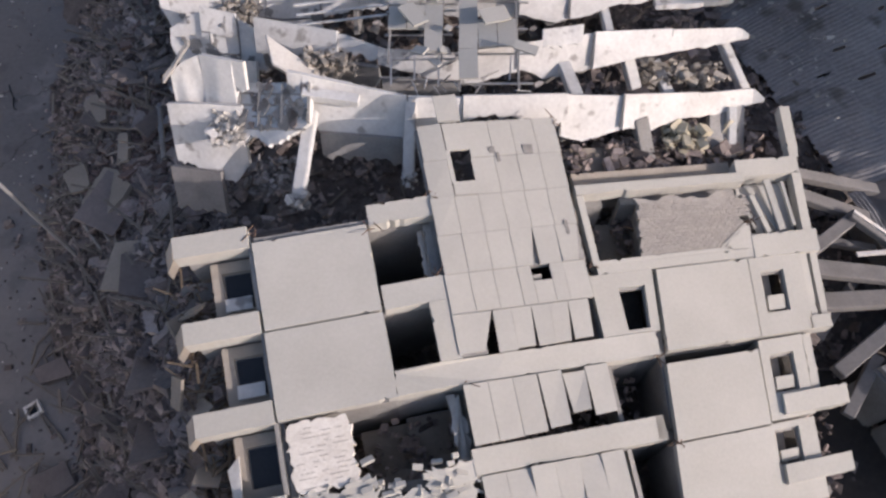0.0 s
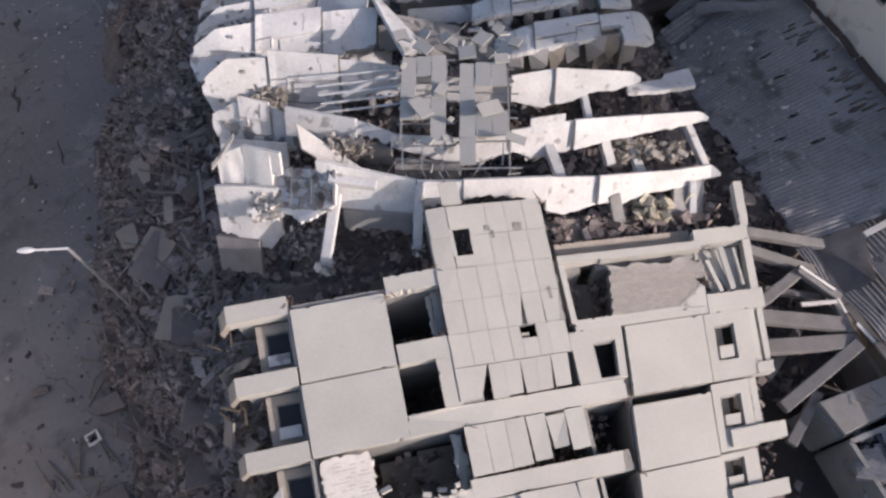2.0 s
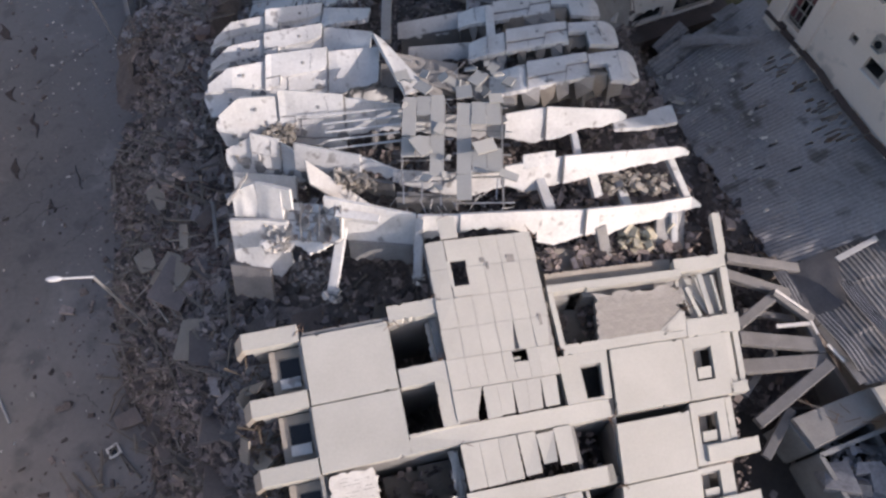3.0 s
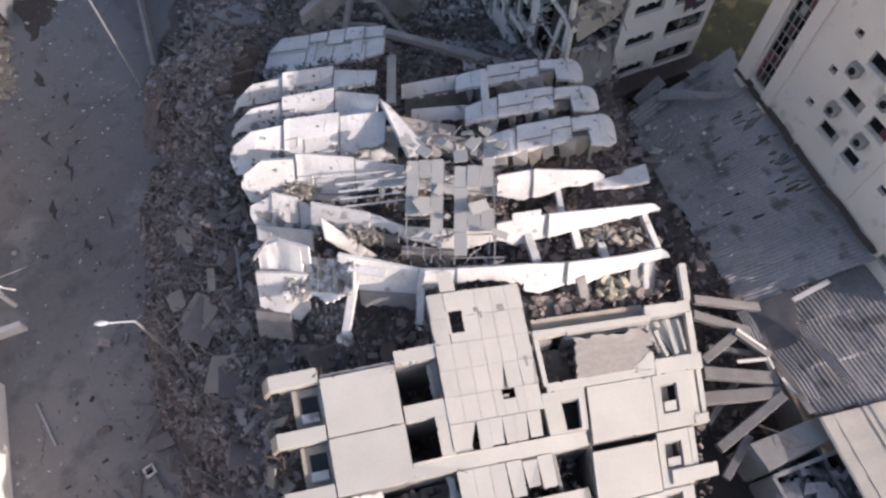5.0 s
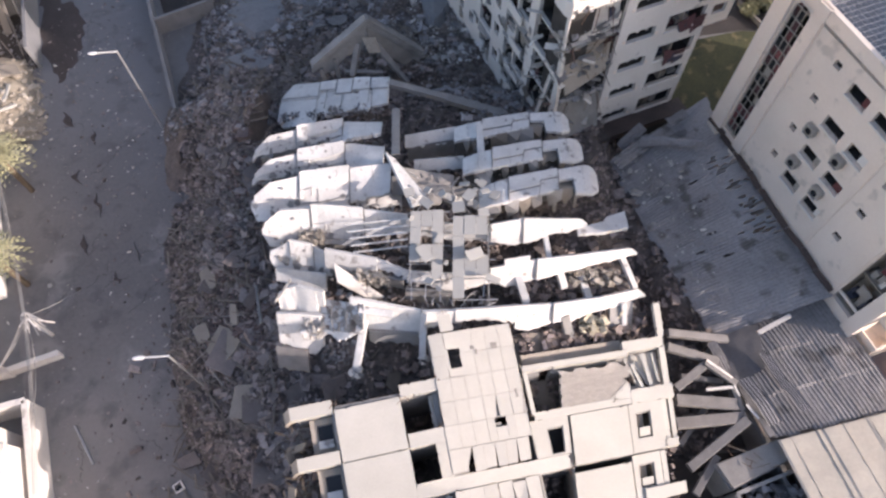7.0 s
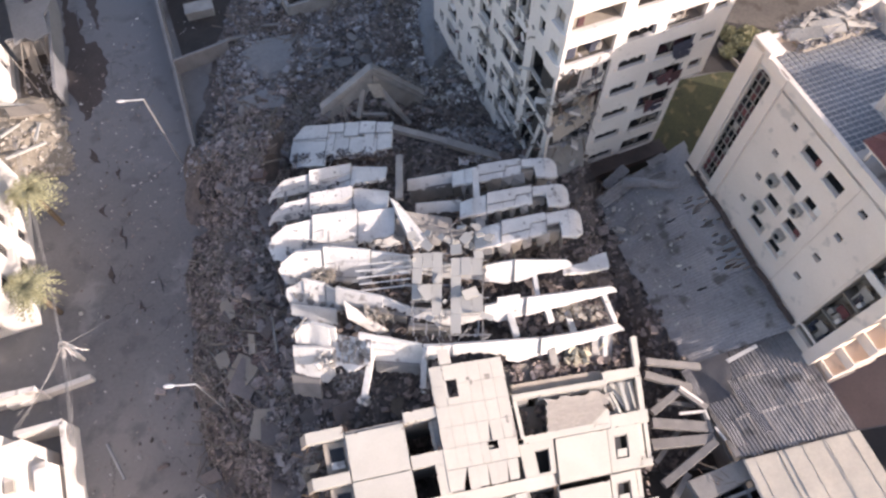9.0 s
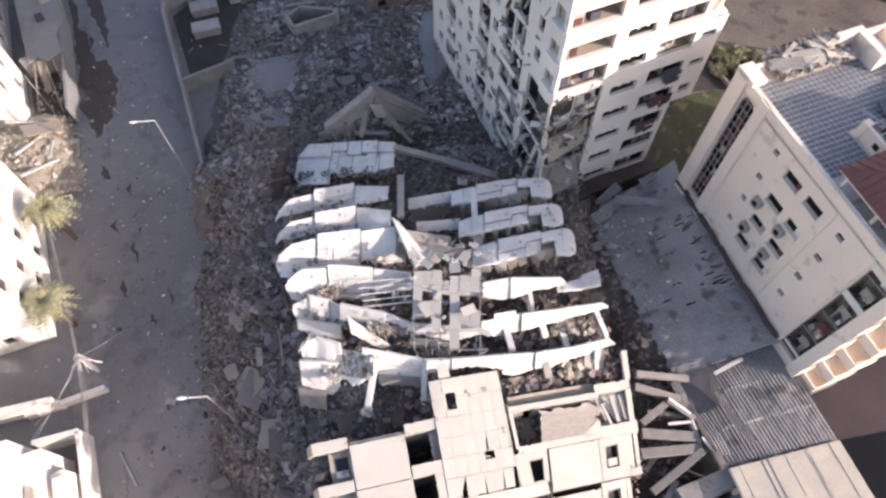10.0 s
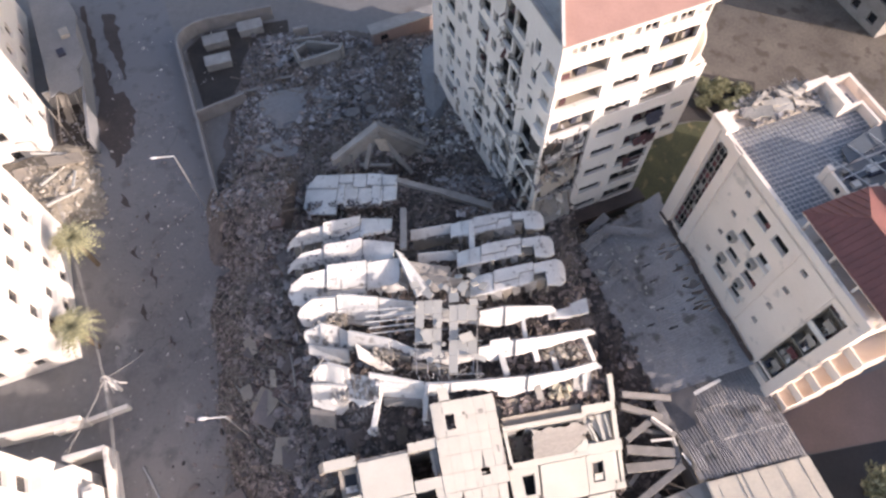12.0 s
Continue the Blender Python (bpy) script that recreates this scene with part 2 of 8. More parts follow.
bm = bmesh.new()
prism(bm, [street(-70, 1.5, 0.03), street(-70, 16.6, 0.03), street(60, 16.6, 0.03), street(60, 1.5, 0.03)], 0.2)
tagged(link("road", bm, M_ROAD), "grey dust-covered asphalt street with scattered debris", "road", kind="structure")


def smooth(a, b, x):
    t = min(1.0, max(0.0, (x - a) / (b - a)))
    return t * t * (3 - 2 * t)


def edge_x(x, y):
    """Distance east of the ragged western edge of the rubble, on the scale of x at y = 15."""
    return x + (0.24 * min(y - 15, 26) if y > 15 else 0.45 * (y - 15)) + 0.9 * noise.noise(Vector((y * 0.22, 3, 1)))


def heap(x, y):
    """Height of the rubble under and round the fallen tower."""
    core = smooth(-21.5, -12.0, edge_x(x, y)) * (1 - (smooth(11.0, 16.5, x) if y > 9 else smooth(8.5, 12.5, x))) * (1 - smooth(36, 43, y)) * smooth(-26, -14, y)
    h = 5.2 * core
    north = smooth(-27, -20, x) * (1 - smooth(8, 16, x)) * smooth(34, 42, y) * (1 - smooth(58, 66, y))
    h = max(h, 1.3 * north + 2.2 * max(0, 1 - ((x + 6.5) / 7) ** 2 - ((y - 42.5) / 5) ** 2), 1.2 * smooth(10, 14, x) * (1 - smooth(20, 24, x)) * smooth(8.5, 11.5, y) * (1 - smooth(30, 36, y)))
    dl = ((13.2 - 19.0) * (y - 16.5) - (31.2 - 16.5) * (x - 19.0)) / 15.8    # metres west of the shed's wall
    if -0.3 < dl < 5 and 15 < y < 34:
        h = max(h, 3.1 * (1 - smooth(0.2, 4.5, dl)) * smooth(15, 19, y) * (1 - smooth(31, 34, y)))
    if -16 < x < -3 and 32 < y < 40.5:
        h = min(h, 2.0 + 0.3 * max(0, x + 12))
    if -8 < x < 18 and y < 14:
        h = min(h, max(0.3, 6.2 + 0.28 * (y - 10) - (0.1 * x if x < 0 else 0.25 * x)))
    k = noise.noise(Vector((x * 0.16, y * 0.16, 3))) * 1.3 + noise.noise(Vector((x * 0.55, y * 0.55, 9))) * 0.55 + noise.noise(Vector((x * 1.6, y * 1.6, 5))) * 0.25
    edge = min(1.0, h / 1.2)
    return h + k * edge - 0.25 * (1 - edge)


nx, ny, x0, y0, st = 110, 190, -27.0, -26.0, 0.5
vs = [(x0 + i * st, y0 + j * st, heap(x0 + i * st, y0 + j * st)) for j in range(ny) for i in range(nx)]
fs = [(j * nx + i, j * nx + i + 1, (j + 1) * nx + i + 1, (j + 1) * nx + i) for j in range(ny - 1) for i in range(nx - 1)
      if max(vs[k][2] for k in (j * nx + i, j * nx + i + 1, (j + 1) * nx + i + 1, (j + 1) * nx + i)) > -0.05]
tagged(raw("rubble_heap", vs, fs, M_HEAP), "dark heap of crushed concrete dust and rubble", "rubble", kind="stuff")


def chunks(name, places, sizes, mat, label, flat=0.45):
    """Many broken lumps as one mesh: places (n, 3), sizes (n)."""
    n = len(places)
    cube = np.array([(x, y, z) for x in (-.5, .5) for y in (-.5, .5) for z in (-.5, .5)])
    v = cube[None] + rng.uniform(-.16, .16, (n, 8, 3))
    dims = sizes[:, None] * np.stack([rng.uniform(.6, 1.5, n), rng.uniform(.4, 1.0, n), rng.uniform(.15, flat * 1.5, n)], 1)
    v = v * dims[:, None]
    ang = rng.uniform(0, 2 * np.pi, n)
    tilt = rng.normal(0, .45, n)
    c, s = np.cos(tilt)[:, None], np.sin(tilt)[:, None]
    y, z = v[..., 1] * c - v[..., 2] * s, v[..., 1] * s + v[..., 2] * c
    v[..., 1], v[..., 2] = y, z
    c, s = np.cos(ang)[:, None], np.sin(ang)[:, None]
    x, y = v[..., 0] * c - v[..., 1] * s, v[..., 0] * s + v[..., 1] * c
    v[..., 0], v[..., 1] = x, y
    v += places[:, None]
    face = np.array([(0, 1, 3, 2), (4, 6, 7, 5), (0, 4, 5, 1), (2, 3, 7, 6), (0, 2, 6, 4), (1, 5, 7, 3)])
    f = (np.arange(n) * 8)[:, None, None] + face[None]
    me = bpy.data.meshes.new(name)
    me.from_pydata(v.reshape(-1, 3).tolist(), [], f.reshape(-1, 4).tolist())
    me.materials.append(mat)
    return tagged(new(name, me), label, "rubble", kind="stuff")


def scatter(n, xa, xb, ya, yb, keep):
    out = []
    while len(out) < n:
        x, y = rng.uniform(xa, xb), rng.uniform(ya, yb)
        if rng.random() < keep(x, y):
            out.append((x, y, max(0.0, heap(x, y)) + 0.05))
    return np.array(out)


def drift(x, y):
    return noise.noise(Vector((x * 0.13, y * 0.13, 4))) + 0.5 * noise.noise(Vector((x * 0.4, y * 0.4, 1)))


p = scatter(30000, -23, -9, -12, 46, lambda x, y: 0.25 + 0.75 * smooth(-21, -16, edge_x(x, y)) if heap(x, y) > -0.1 else 0.02)
chunks("rubble", p, rng.gamma(1.1, 0.10, len(p)) + 0.05, M_STREETRUB, "broken concrete and masonry rubble along the street")
p = scatter(2200, -21, -9, -10, 44, lambda x, y: smooth(-20, -15, edge_x(x, y)) if heap(x, y) > 0.2 else 0.0)
p[:, 2] += 0.1
chunks("rubble_blocks", p, rng.gamma(1.8, 0.11, len(p)) + 0.14, M_BLOCK2, "larger broken blocks and slabs along the street", 0.3)
p = scatter(700, -24, 14, 38, 62, lambda x, y: 1.0 if heap(x, y) > 0.3 else 0.0)
p[:, 2] += 0.1
chunks("rubble_blocks", p, rng.gamma(1.8, 0.12, len(p)) + 0.15, M_BLOCK2, "larger broken blocks and slabs over the plot", 0.3)
# dusty lumps, made paler to stand in for sky and bounced light
p = scatter(2600, -4, 10, 44, 62, lambda x, y: 1.0 if heap(x, y) > 0.2 else 0.3)
chunks("rubble", p, rng.gamma(1.2, 0.11, len(p)) + 0.05, M_LITTER, "pale dusty rubble by the damaged block, lightened for bounced light")
p = scatter(3200, -17, -11.5, 14, 39, lambda x, y: 0.9 if drift(x * 2, y * 2) > 0.0 else 0.15)
p[:, 2] += 0.06
chunks("rubble", p, rng.gamma(1.1, 0.09, len(p)) + 0.05, M_RUST, "red-brown brick and earth rubble beside the tower")
p = scatter(13000, -25, 16, 36, 64, lambda x, y: (0.75 if drift(x, y) > 0.05 else 0.12) if heap(x, y) > 0.2 else 0.04)
chunks("rubble", p, rng.gamma(1.2, 0.11, len(p)) + 0.05, M_RUBBLE, "pale broken concrete rubble over the cleared plot")
p = scatter(9000, -25, 16, 36, 64, lambda x, y: (0.8 if drift(x, y) < 0.0 else 0.2) if heap(x, y) > 0.2 else 0.05)
chunks("rubble", p, rng.gamma(1.1, 0.09, len(p)) + 0.05, M_STREETRUB, "fine brown rubble and splinters over the cleared plot")
p = scatter(15000, -12, 19, -12, 38, lambda x, y: 0.06 if x > 12.5 and y < 9 else 1.0)
chunks("rubble", p, rng.gamma(1.4, 0.13, len(p)) + 0.06, M_STREETRUB, "broken rubble inside and beside the fallen tower")
p = scatter(760, -40, -18, -5, 66, lambda x, y: 1.0 if drift(x, y) > 0.1 else 0.25)
chunks("litter", p, rng.gamma(1.1, 0.055, len(p)) + 0.04, M_LITTER, "small pale bits of debris on the street")


def sticks(name, n, xa, xb, ya, yb, mat, label):
    """Splintered timbers, bars and pipes lying about as one mesh."""
    bm = bmesh.new()
    for _ in range(n):
        x, y = rnd.uniform(xa, xb), rnd.uniform(ya, yb)
        z = max(0.0, heap(x, y)) + 0.15
        a, l = rnd.uniform(0, math.pi), rnd.uniform(0.6, 2.6)
        bar(bm, (x, y, z), (x + l * math.cos(a), y + l * math.sin(a), z + rnd.uniform(-.2, .5)), rnd.uniform(.04, .12), rnd.uniform(.04, .1))
    return tagged(link(name, bm, mat), label, "rubble", kind="stuff")


sticks("timber_scraps", 800, -19, -10, -8, 44, M_WOOD, "splintered timber and pipes in the rubble")
sticks("timber_scraps", 600, -24, 10, 38, 60, M_WOOD, "splintered timber and bars over the plot")
sticks("timber_scraps", 200, -10, 13, 2, 36, M_WOOD, "splintered timber inside the tower")

# ---- the fallen tower ----
CA, SA = math.cos(radians(13)), math.sin(radians(13))


def roofline(x, y):
    return 10.1 + 0.28 * (y - 10) - (0.1 * x if x < 0 else 0.25 * x)


def P(u, v, h=0.0):
    """A place on the upturned front of the tower: u across, v up the storeys, h out of it."""
    if u > 8.5:
        u += 0.13 * (v - 6.5)
    x, y = u * CA - v * SA, u * SA + v * CA
    return Vector((x, y, roofline(x, y) + h))


tower = thing("collapsed_tower", "beige concrete apartment tower toppled on its back, floors torn open", "building")


def slab(name, u0, u1, v0, v1, thick=0.3, h=0.0, mat=None, label="", tilt=0.0, parent=None):
    bm = bmesh.new()
    if name in ("tile", "partition", "floor_plate", "mullion", "scar", "sill_panel"):
        prism(bm, [P(u0, v0, h - tilt), P(u1, v0, h - tilt), P(u1, v1, h + tilt), P(u0, v1, h + tilt)], thick)
    else:      # chipped outline
        ring = []
        for (a, b), (c, d) in (((u0, v0), (u1, v0)), ((u1, v0), (u1, v1)), ((u1, v1), (u0, v1)), ((u0, v1), (u0, v0))):
            l = abs(c - a) + abs(d - b)
            n = max(1, int(l / 0.14))
            for k in range(n):
                f = k / n + (rnd.uniform(-.3, .3) / n if k else 0)
                w = rnd.uniform(-0.006, 0.006) if rnd.random() > 0.03 else -rnd.uniform(0.03, 0.09)
                nx_, ny_ = (d - b) / l, -(c - a) / l
                ring.append((a + (c - a) * f + nx_ * w, b + (d - b) * f + ny_ * w))
        vm = (v0 + v1) / 2
        prism(bm, [P(u, v, h + tilt * 2 * (v - vm) / max(v1 - v0, 0.01)) for u, v in ring], thick)
    bmesh.ops.bevel(bm, geom=[e for e in bm.edges if len(e.link_faces) == 2 and e.calc_face_angle(0) > 0.6], offset=0.018, segments=1, affect="EDGES")
    return link(name, bm, mat or M_PLASTER, parent or tower, label)


def framed(name, u0, u1, v0, v1, hole, thick=0.3, h=0.0, mat=None, label="", sill=False):
    """A wall panel with a window opening right through it."""
    a0, a1, b0, b1 = hole
    bm = bmesh.new()
    us, vs_ = (u0, a0, a1, u1), (v0, b0, b1, v1)
    for i in range(3):
        for j in range(3):
            if (i, j) != (1, 1):
                prism(bm, [P(us[i], vs_[j], h), P(us[i + 1], vs_[j], h), P(us[i + 1], vs_[j + 1], h), P(us[i], vs_[j + 1], h)], thick)
    bmesh.ops.remove_doubles(bm, verts=bm.verts, dist=0.001)
    wall = link(name, bm, mat or M_PLASTER, tower, label)
    bm = bmesh.new()
    w = 0.06
    for q in ((a0, a0 + w, b0, b1), (a1 - w, a1, b0, b1), (a0 + w, a1 - w, b0, b0 + w), (a0 + w, a1 - w, b1 - w, b1)):
        prism(bm, [P(q[0], q[2], h - 0.16), P(q[1], q[2], h - 0.16), P(q[1], q[3], h - 0.16), P(q[0], q[3], h - 0.16)], 0.08)
    link("window_frame", bm, M_CONC, wall, "dented grey window frame")
    if sill:
        bm = bmesh.new()
        mid_ = b0 + (b1 - b0) * 0.42
        prism(bm, [P(a0 + 0.13, b0 + 0.12, h - 0.1), P(a1 - 0.13, b0 + 0.12, h - 0.1), P(a1 - 0.13, mid_, h - 0.05), P(a0 + 0.13, mid_, h - 0.05)], 0.12)
        bmesh.ops.bevel(bm, geom=list(bm.edges), offset=0.015, segments=1, affect="EDGES")
        link("sill_panel", bm, M_PLASTER, wall, "pale panel in the lower part of the window")
        slab("inner_wall", a0 - 0.2, a0 + (a1 - a0) * 0.62, b0, b1 + 0.2, 0.15, h - 0.55, M_LOGGIA, parent=wall)
    return wall


STOREY = 2.68
# the western bay: two whole wall panels, then a torn one
slab("wall_panel", -3.8, -0.1, 7.75, 10.5, 0.35)
slab("wall_panel", -3.82, -0.1, 5.08, 7.68, 0.35, 0.02)
def ragged_panel(name, u0, u1, v0, v1, thick, h, mat, label="", rough=0.12, n=14, parent=None):
    """A panel of the front with broken edges all round."""
    ring = []
    for (a, b), (c, d) in (((u0, v0), (u1, v0)), ((u1, v0), (u1, v1)), ((u1, v1), (u0, v1)), ((u0, v1), (u0, v0))):
        for k in range(n):
            ring.append((a + (c - a) * k / n + rnd.uniform(-rough, rough), b + (d - b) * k / n + rnd.uniform(-rough, rough)))
    bm = bmesh.new()
    prism(bm, [P(u, v, h) for u, v in ring], thick)
    return link(name, bm, mat, parent or tower, label)


ragged_panel("torn_panel", -3.62, -1.7, 2.95, 4.95, 0.25, -0.05, M_LIME, "torn white-plastered wall panel", 0.09)
ragged_panel("torn_panel", -3.8, -3.3, 2.9, 4.6, 0.25, -0.3, M_CONC, "", 0.1)
ragged_panel("torn_panel", 1.4, 1.85, 2.95, 5.0, 0.2, -0.8, M_LIME, "", 0.09)
ragged_panel("torn_panel", 1.55, 1.8, 8.5, 10.4, 0.2, -0.9, M_LIME, "", 0.07)
ragged_panel("torn_panel", -1.2, 1.4, 2.7, 3.5, 0.25, -2.2, M_SLABTAN, "", 0.15)
slab("floor_edge", -3.75, 0.0, 10.5, 10.72, 0.5, -0.15, M_CONC)
slab("column", 0.0, 2.25, 10.45, 11.1, 0.45)
slab("column", 0.0, 2.15, 7.72, 8.48, 0.45)
slab("column", 1.42, 2.12, 5.86, 7.72, 0.4)
slab("column", 1.75, 2.2, 8.48, 10.4, 0.9, -0.5, M_CONC)
slab("floor_band", -0.1, 9.1, 5.1, 5.85, 0.5)
slab("floor_band", 1.8, 8.6, 2.45, 3.2, 0.5)
slab("floor_band", -3.8, 8.4, -0.25, 0.45, 0.5)
slab("floor_band", -3.8, 8.4, -2.9, -2.2, 0.5)
# balcony beams that stick out at the west
for k in range(6):
    v = 10.4 - k * STOREY
    slab("balcony_beam", -6.25, -3.9, v, v + 0.67, 0.55, 0.0)
    # tan in place of cream plaster puts the nose's shade into its colour
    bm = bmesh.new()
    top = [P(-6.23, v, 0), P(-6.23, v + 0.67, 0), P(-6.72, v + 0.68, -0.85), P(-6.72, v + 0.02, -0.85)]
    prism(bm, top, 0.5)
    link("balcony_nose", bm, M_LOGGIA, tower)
    if k < 5:
        # this side wall is tan too, darker for the shade it lies in
        framed("side_wall", -5.35, -3.95, v - 2.0, v, (-5.0, -4.1, v - 1.55, v - 0.35), 0.25, -0.75, M_LOGGIA)
        slab("cheek_wall", -3.95, -3.82, v - 2.0, v + 0.02, 1.6, -0.1, M_CONC)
        slab("balcony_floor", -6.6, -5.4, v - 1.7, v - 0.1, 0.2, -1.9, M_CONC, tilt=0.3)
        slab("window_pane", -4.97, -4.13, v - 1.52, v - 0.38, 0.03, -0.9, M_GLASS)
        if k in (0, 1):
            slab("sill_panel", -5.0, -4.15, v - 1.95 + 0.3, v - 1.2, 0.08, -0.62, M_WHITE, tilt=-0.06)
        else:
            bm = bmesh.new()
            prism(bm, [P(-5.5, v - 1.9, -0.5), P(-5.25, v - 1.9, -0.45), P(-5.2, v - 0.6, -0.5), P(-5.6, v - 0.9, -0.6)], 0.1)
            link("loose_panel", bm, M_LIME, tower)
        for q in range(2):
            bm = bmesh.new()
            o_ = P(-6.7 + rnd.uniform(-.5, .5), v - 1.2 + rnd.uniform(-.5, .4), -1.3)
            box(bm, Matrix.Translation(o_) @ pose(0, 0, 0, rnd.uniform(-50, 50), rnd.uniform(-40, 40), rnd.uniform(0, 180)), rnd.uniform(.6, 1.5), rnd.uniform(.4, .8), 0.1)
            link("loose_panel", bm, M_SLABTAN, tower)
# eastern bay
framed("window_panel", 7.05, 9.25, 5.87, 7.9, (8.0, 8.9, 5.98, 7.4), 0.3)
slab("floor_band", 7.4, 14.0, 7.9, 8.2, 0.5, 0.02)
slab("pilaster", 9.15, 9.4, 5.2, 7.9, 0.6, -0.35, M_CONC)
slab("wall_panel", 9.42, 13.15, 5.15, 7.85, 0.35, 0.03)
slab("wall_panel", 9.3, 12.95, 2.3, 4.75, 0.35)
slab("wall_panel", 9.2, 12.95, -0.4, 2.24, 0.35)
slab("wall_panel", 9.1, 12.9, -3.0, -0.5, 0.35)
framed("window_panel", 13.2, 15.45, 5.15, 7.85, (13.62, 14.6, 5.9, 7.35), 0.35, 0.0, sill=True)
framed("window_panel", 13.05, 14.9, 2.4, 5.05, (13.4, 14.42, 3.25, 4.53), 0.35, -0.1, sill=True)
framed("window_panel", 13.0, 14.8, -0.3, 2.3, (13.1, 14.1, 0.97, 2.1), 0.35, -0.15, sill=True)
slab("balcony_band", 13.5, 16.35, 7.85, 8.65, 0.6, 0.05)
slab("balcony_band", 13.35, 16.15, 10.83, 11.45, 0.6, 0.03)
slab("balcony_band", 13.6, 16.3, 2.5, 3.15, 0.6, 0.05)
slab("balcony_band", 13.2, 15.95, 0.35, 0.95, 0.6, 0.05)
slab("side_wall", 15.46, 15.8, 5.3, 7.85, 0.4, -0.1)
slab("side_wall", 14.95, 15.3, 3.1, 5.05, 0.4, -0.15)
slab("post", 15.95, 16.25, 5.6, 7.9, 0.4, -0.1)
slab("balcony_band", 15.3, 16.3, 5.15, 5.6, 0.6, 0.0)
slab("post", 15.85, 16.3, 11.45, 13.45, 0.45, 0.0)
slab("post", 15.8, 16.2, 8.65, 10.83, 0.45, 0.0)
bm = bmesh.new()
bar(bm, P(14.1, 10.3, -0.4), P(14.9, 8.9, -0.3), 0.3, 0.2)
link("fallen_beam", bm, M_PLASTER, tower)
slab("sill_wall", 13.4, 15.8, 9.9, 10.8, 0.2, -0.7, M_PLASTER, tilt=0.1)
slab("floor_band", 7.3, 13.6, 10.62, 10.95, 0.5, 0.1, M_PLASTER)
block_wall = ragged_panel("block_wall", 9.05, 13.1, 8.28, 10.3, 0.2, -0.008, M_BLOCK, "bare grey block wall with a ragged edge")
bm = bmesh.new()
prism(bm, [Vector((-0.129, -0.0635, 0.1)), Vector((0.129, -0.0635, 0.1)), Vector((0.129, 0.0635, 0.1)), Vector((-0.129, 0.0635, 0.1))], 0.2)
bmesh.ops.bevel(bm, geom=list(bm.edges), offset=0.004, segments=1, affect="EDGES")
block_mesh = bpy.data.meshes.new("block")
bm.to_mesh(block_mesh)
bm.free()
block_mesh.materials.append(M_BLOCK)
for r in range(15):
    for c in range(18):
        u, v = 9.1 + (c + 0.5 * (r % 2)) * 0.26 + rnd.uniform(-.004, .004), 8.33 + r * 0.13
        east_ = 12.3 + 0.075 * r + 0.25 * noise.noise(Vector((r * 0.8, 1, 3)))
        if u > east_ + 0.5 or (r == 14 and rnd.random() < 0.4) or (c == 0 and rnd.random() < 0.4) or (r > 10 and (10.1 < u < 10.8 or 11.9 < u < 12.8) and rnd.random() < 0.75):
            continue
        o_, e_, n_ = P(u, v, -0.1), P(u + 0.1, v, -0.1), P(u, v + 0.1, -0.1)
        x_, y_ = (e_ - o_).normalized(), (n_ - o_).normalized()
        z_ = x_.cross(y_)
        ob = new("block", block_mesh)
        ob.parent = block_wall
        ob.matrix_world = Matrix.Translation(o_) @ Matrix((x_, y_, z_)).transposed().to_4x4() @ pose(0, 0, rnd.uniform(-.003, .003), rnd.uniform(-.25, .25), rnd.uniform(-.25, .25), rnd.uniform(-.3, .3))
slab("wall_edge", 7.3, 7.55, 8.2, 10.6, 0.5, 0.05)
for a, b, w_ in (((14.35, 8.75), (13.75, 10.1), 0.2), ((14.95, 8.8), (14.55, 10.6), 0.26), ((15.5, 8.9), (15.2, 10.5), 0.12)):
    bm = bmesh.new()
    bar(bm, P(*a, -0.1), P(*b, 0.05), w_, 0.12)
    link("mullion", bm, M_PLASTER, tower)
for u_, va_, vb_ in ((13.6, 9.0, 9.75), (14.45, 8.8, 9.6)):      # dark sheets stand in for shade in the gaps at the posts' feet
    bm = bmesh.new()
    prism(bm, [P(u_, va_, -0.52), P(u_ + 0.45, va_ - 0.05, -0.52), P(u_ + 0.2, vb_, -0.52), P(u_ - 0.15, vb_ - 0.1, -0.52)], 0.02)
    link("dark_joint_strip", bm, M_DARKROOM, tower)
bm = bmesh.new()
prism(bm, [P(12.3, 8.25, 0.03), P(13.5, 8.2, 0.03), P(13.5, 9.05, 0.03), P(13.15, 8.98, 0.03), P(12.95, 8.72, 0.03), P(12.7, 8.7, 0.03)], 0.2)
link("torn_panel", bm, M_PLASTER, tower)
for k in range(16):      # stepped brick teeth at the broken plaster
    bm = bmesh.new()
    prism(bm, [P(u_, v_, 0.035) for u_, v_ in ((12.2 + 0.07 * k, 8.35 + 0.045 * k), (12.32 + 0.07 * k, 8.35 + 0.045 * k), (12.32 + 0.07 * k, 8.43 + 0.045 * k), (12.2 + 0.07 * k, 8.43 + 0.045 * k))], 0.1)
    link("brick", bm, M_PLASTER, tower)
bm = bmesh.new()
prism(bm, [P(13.4, 8.75, -0.55), P(15.8, 8.75, -0.55), P(15.7, 10.7, -0.55), P(13.5, 10.7, -0.55)], 0.1)
link("partition", bm, M_PLASTER, tower)
# the lit upper rim of the torn room and the frame round it
slab("floor_band", 7.3, 12.6, 8.2, 8.34, 0.3, 0.03)
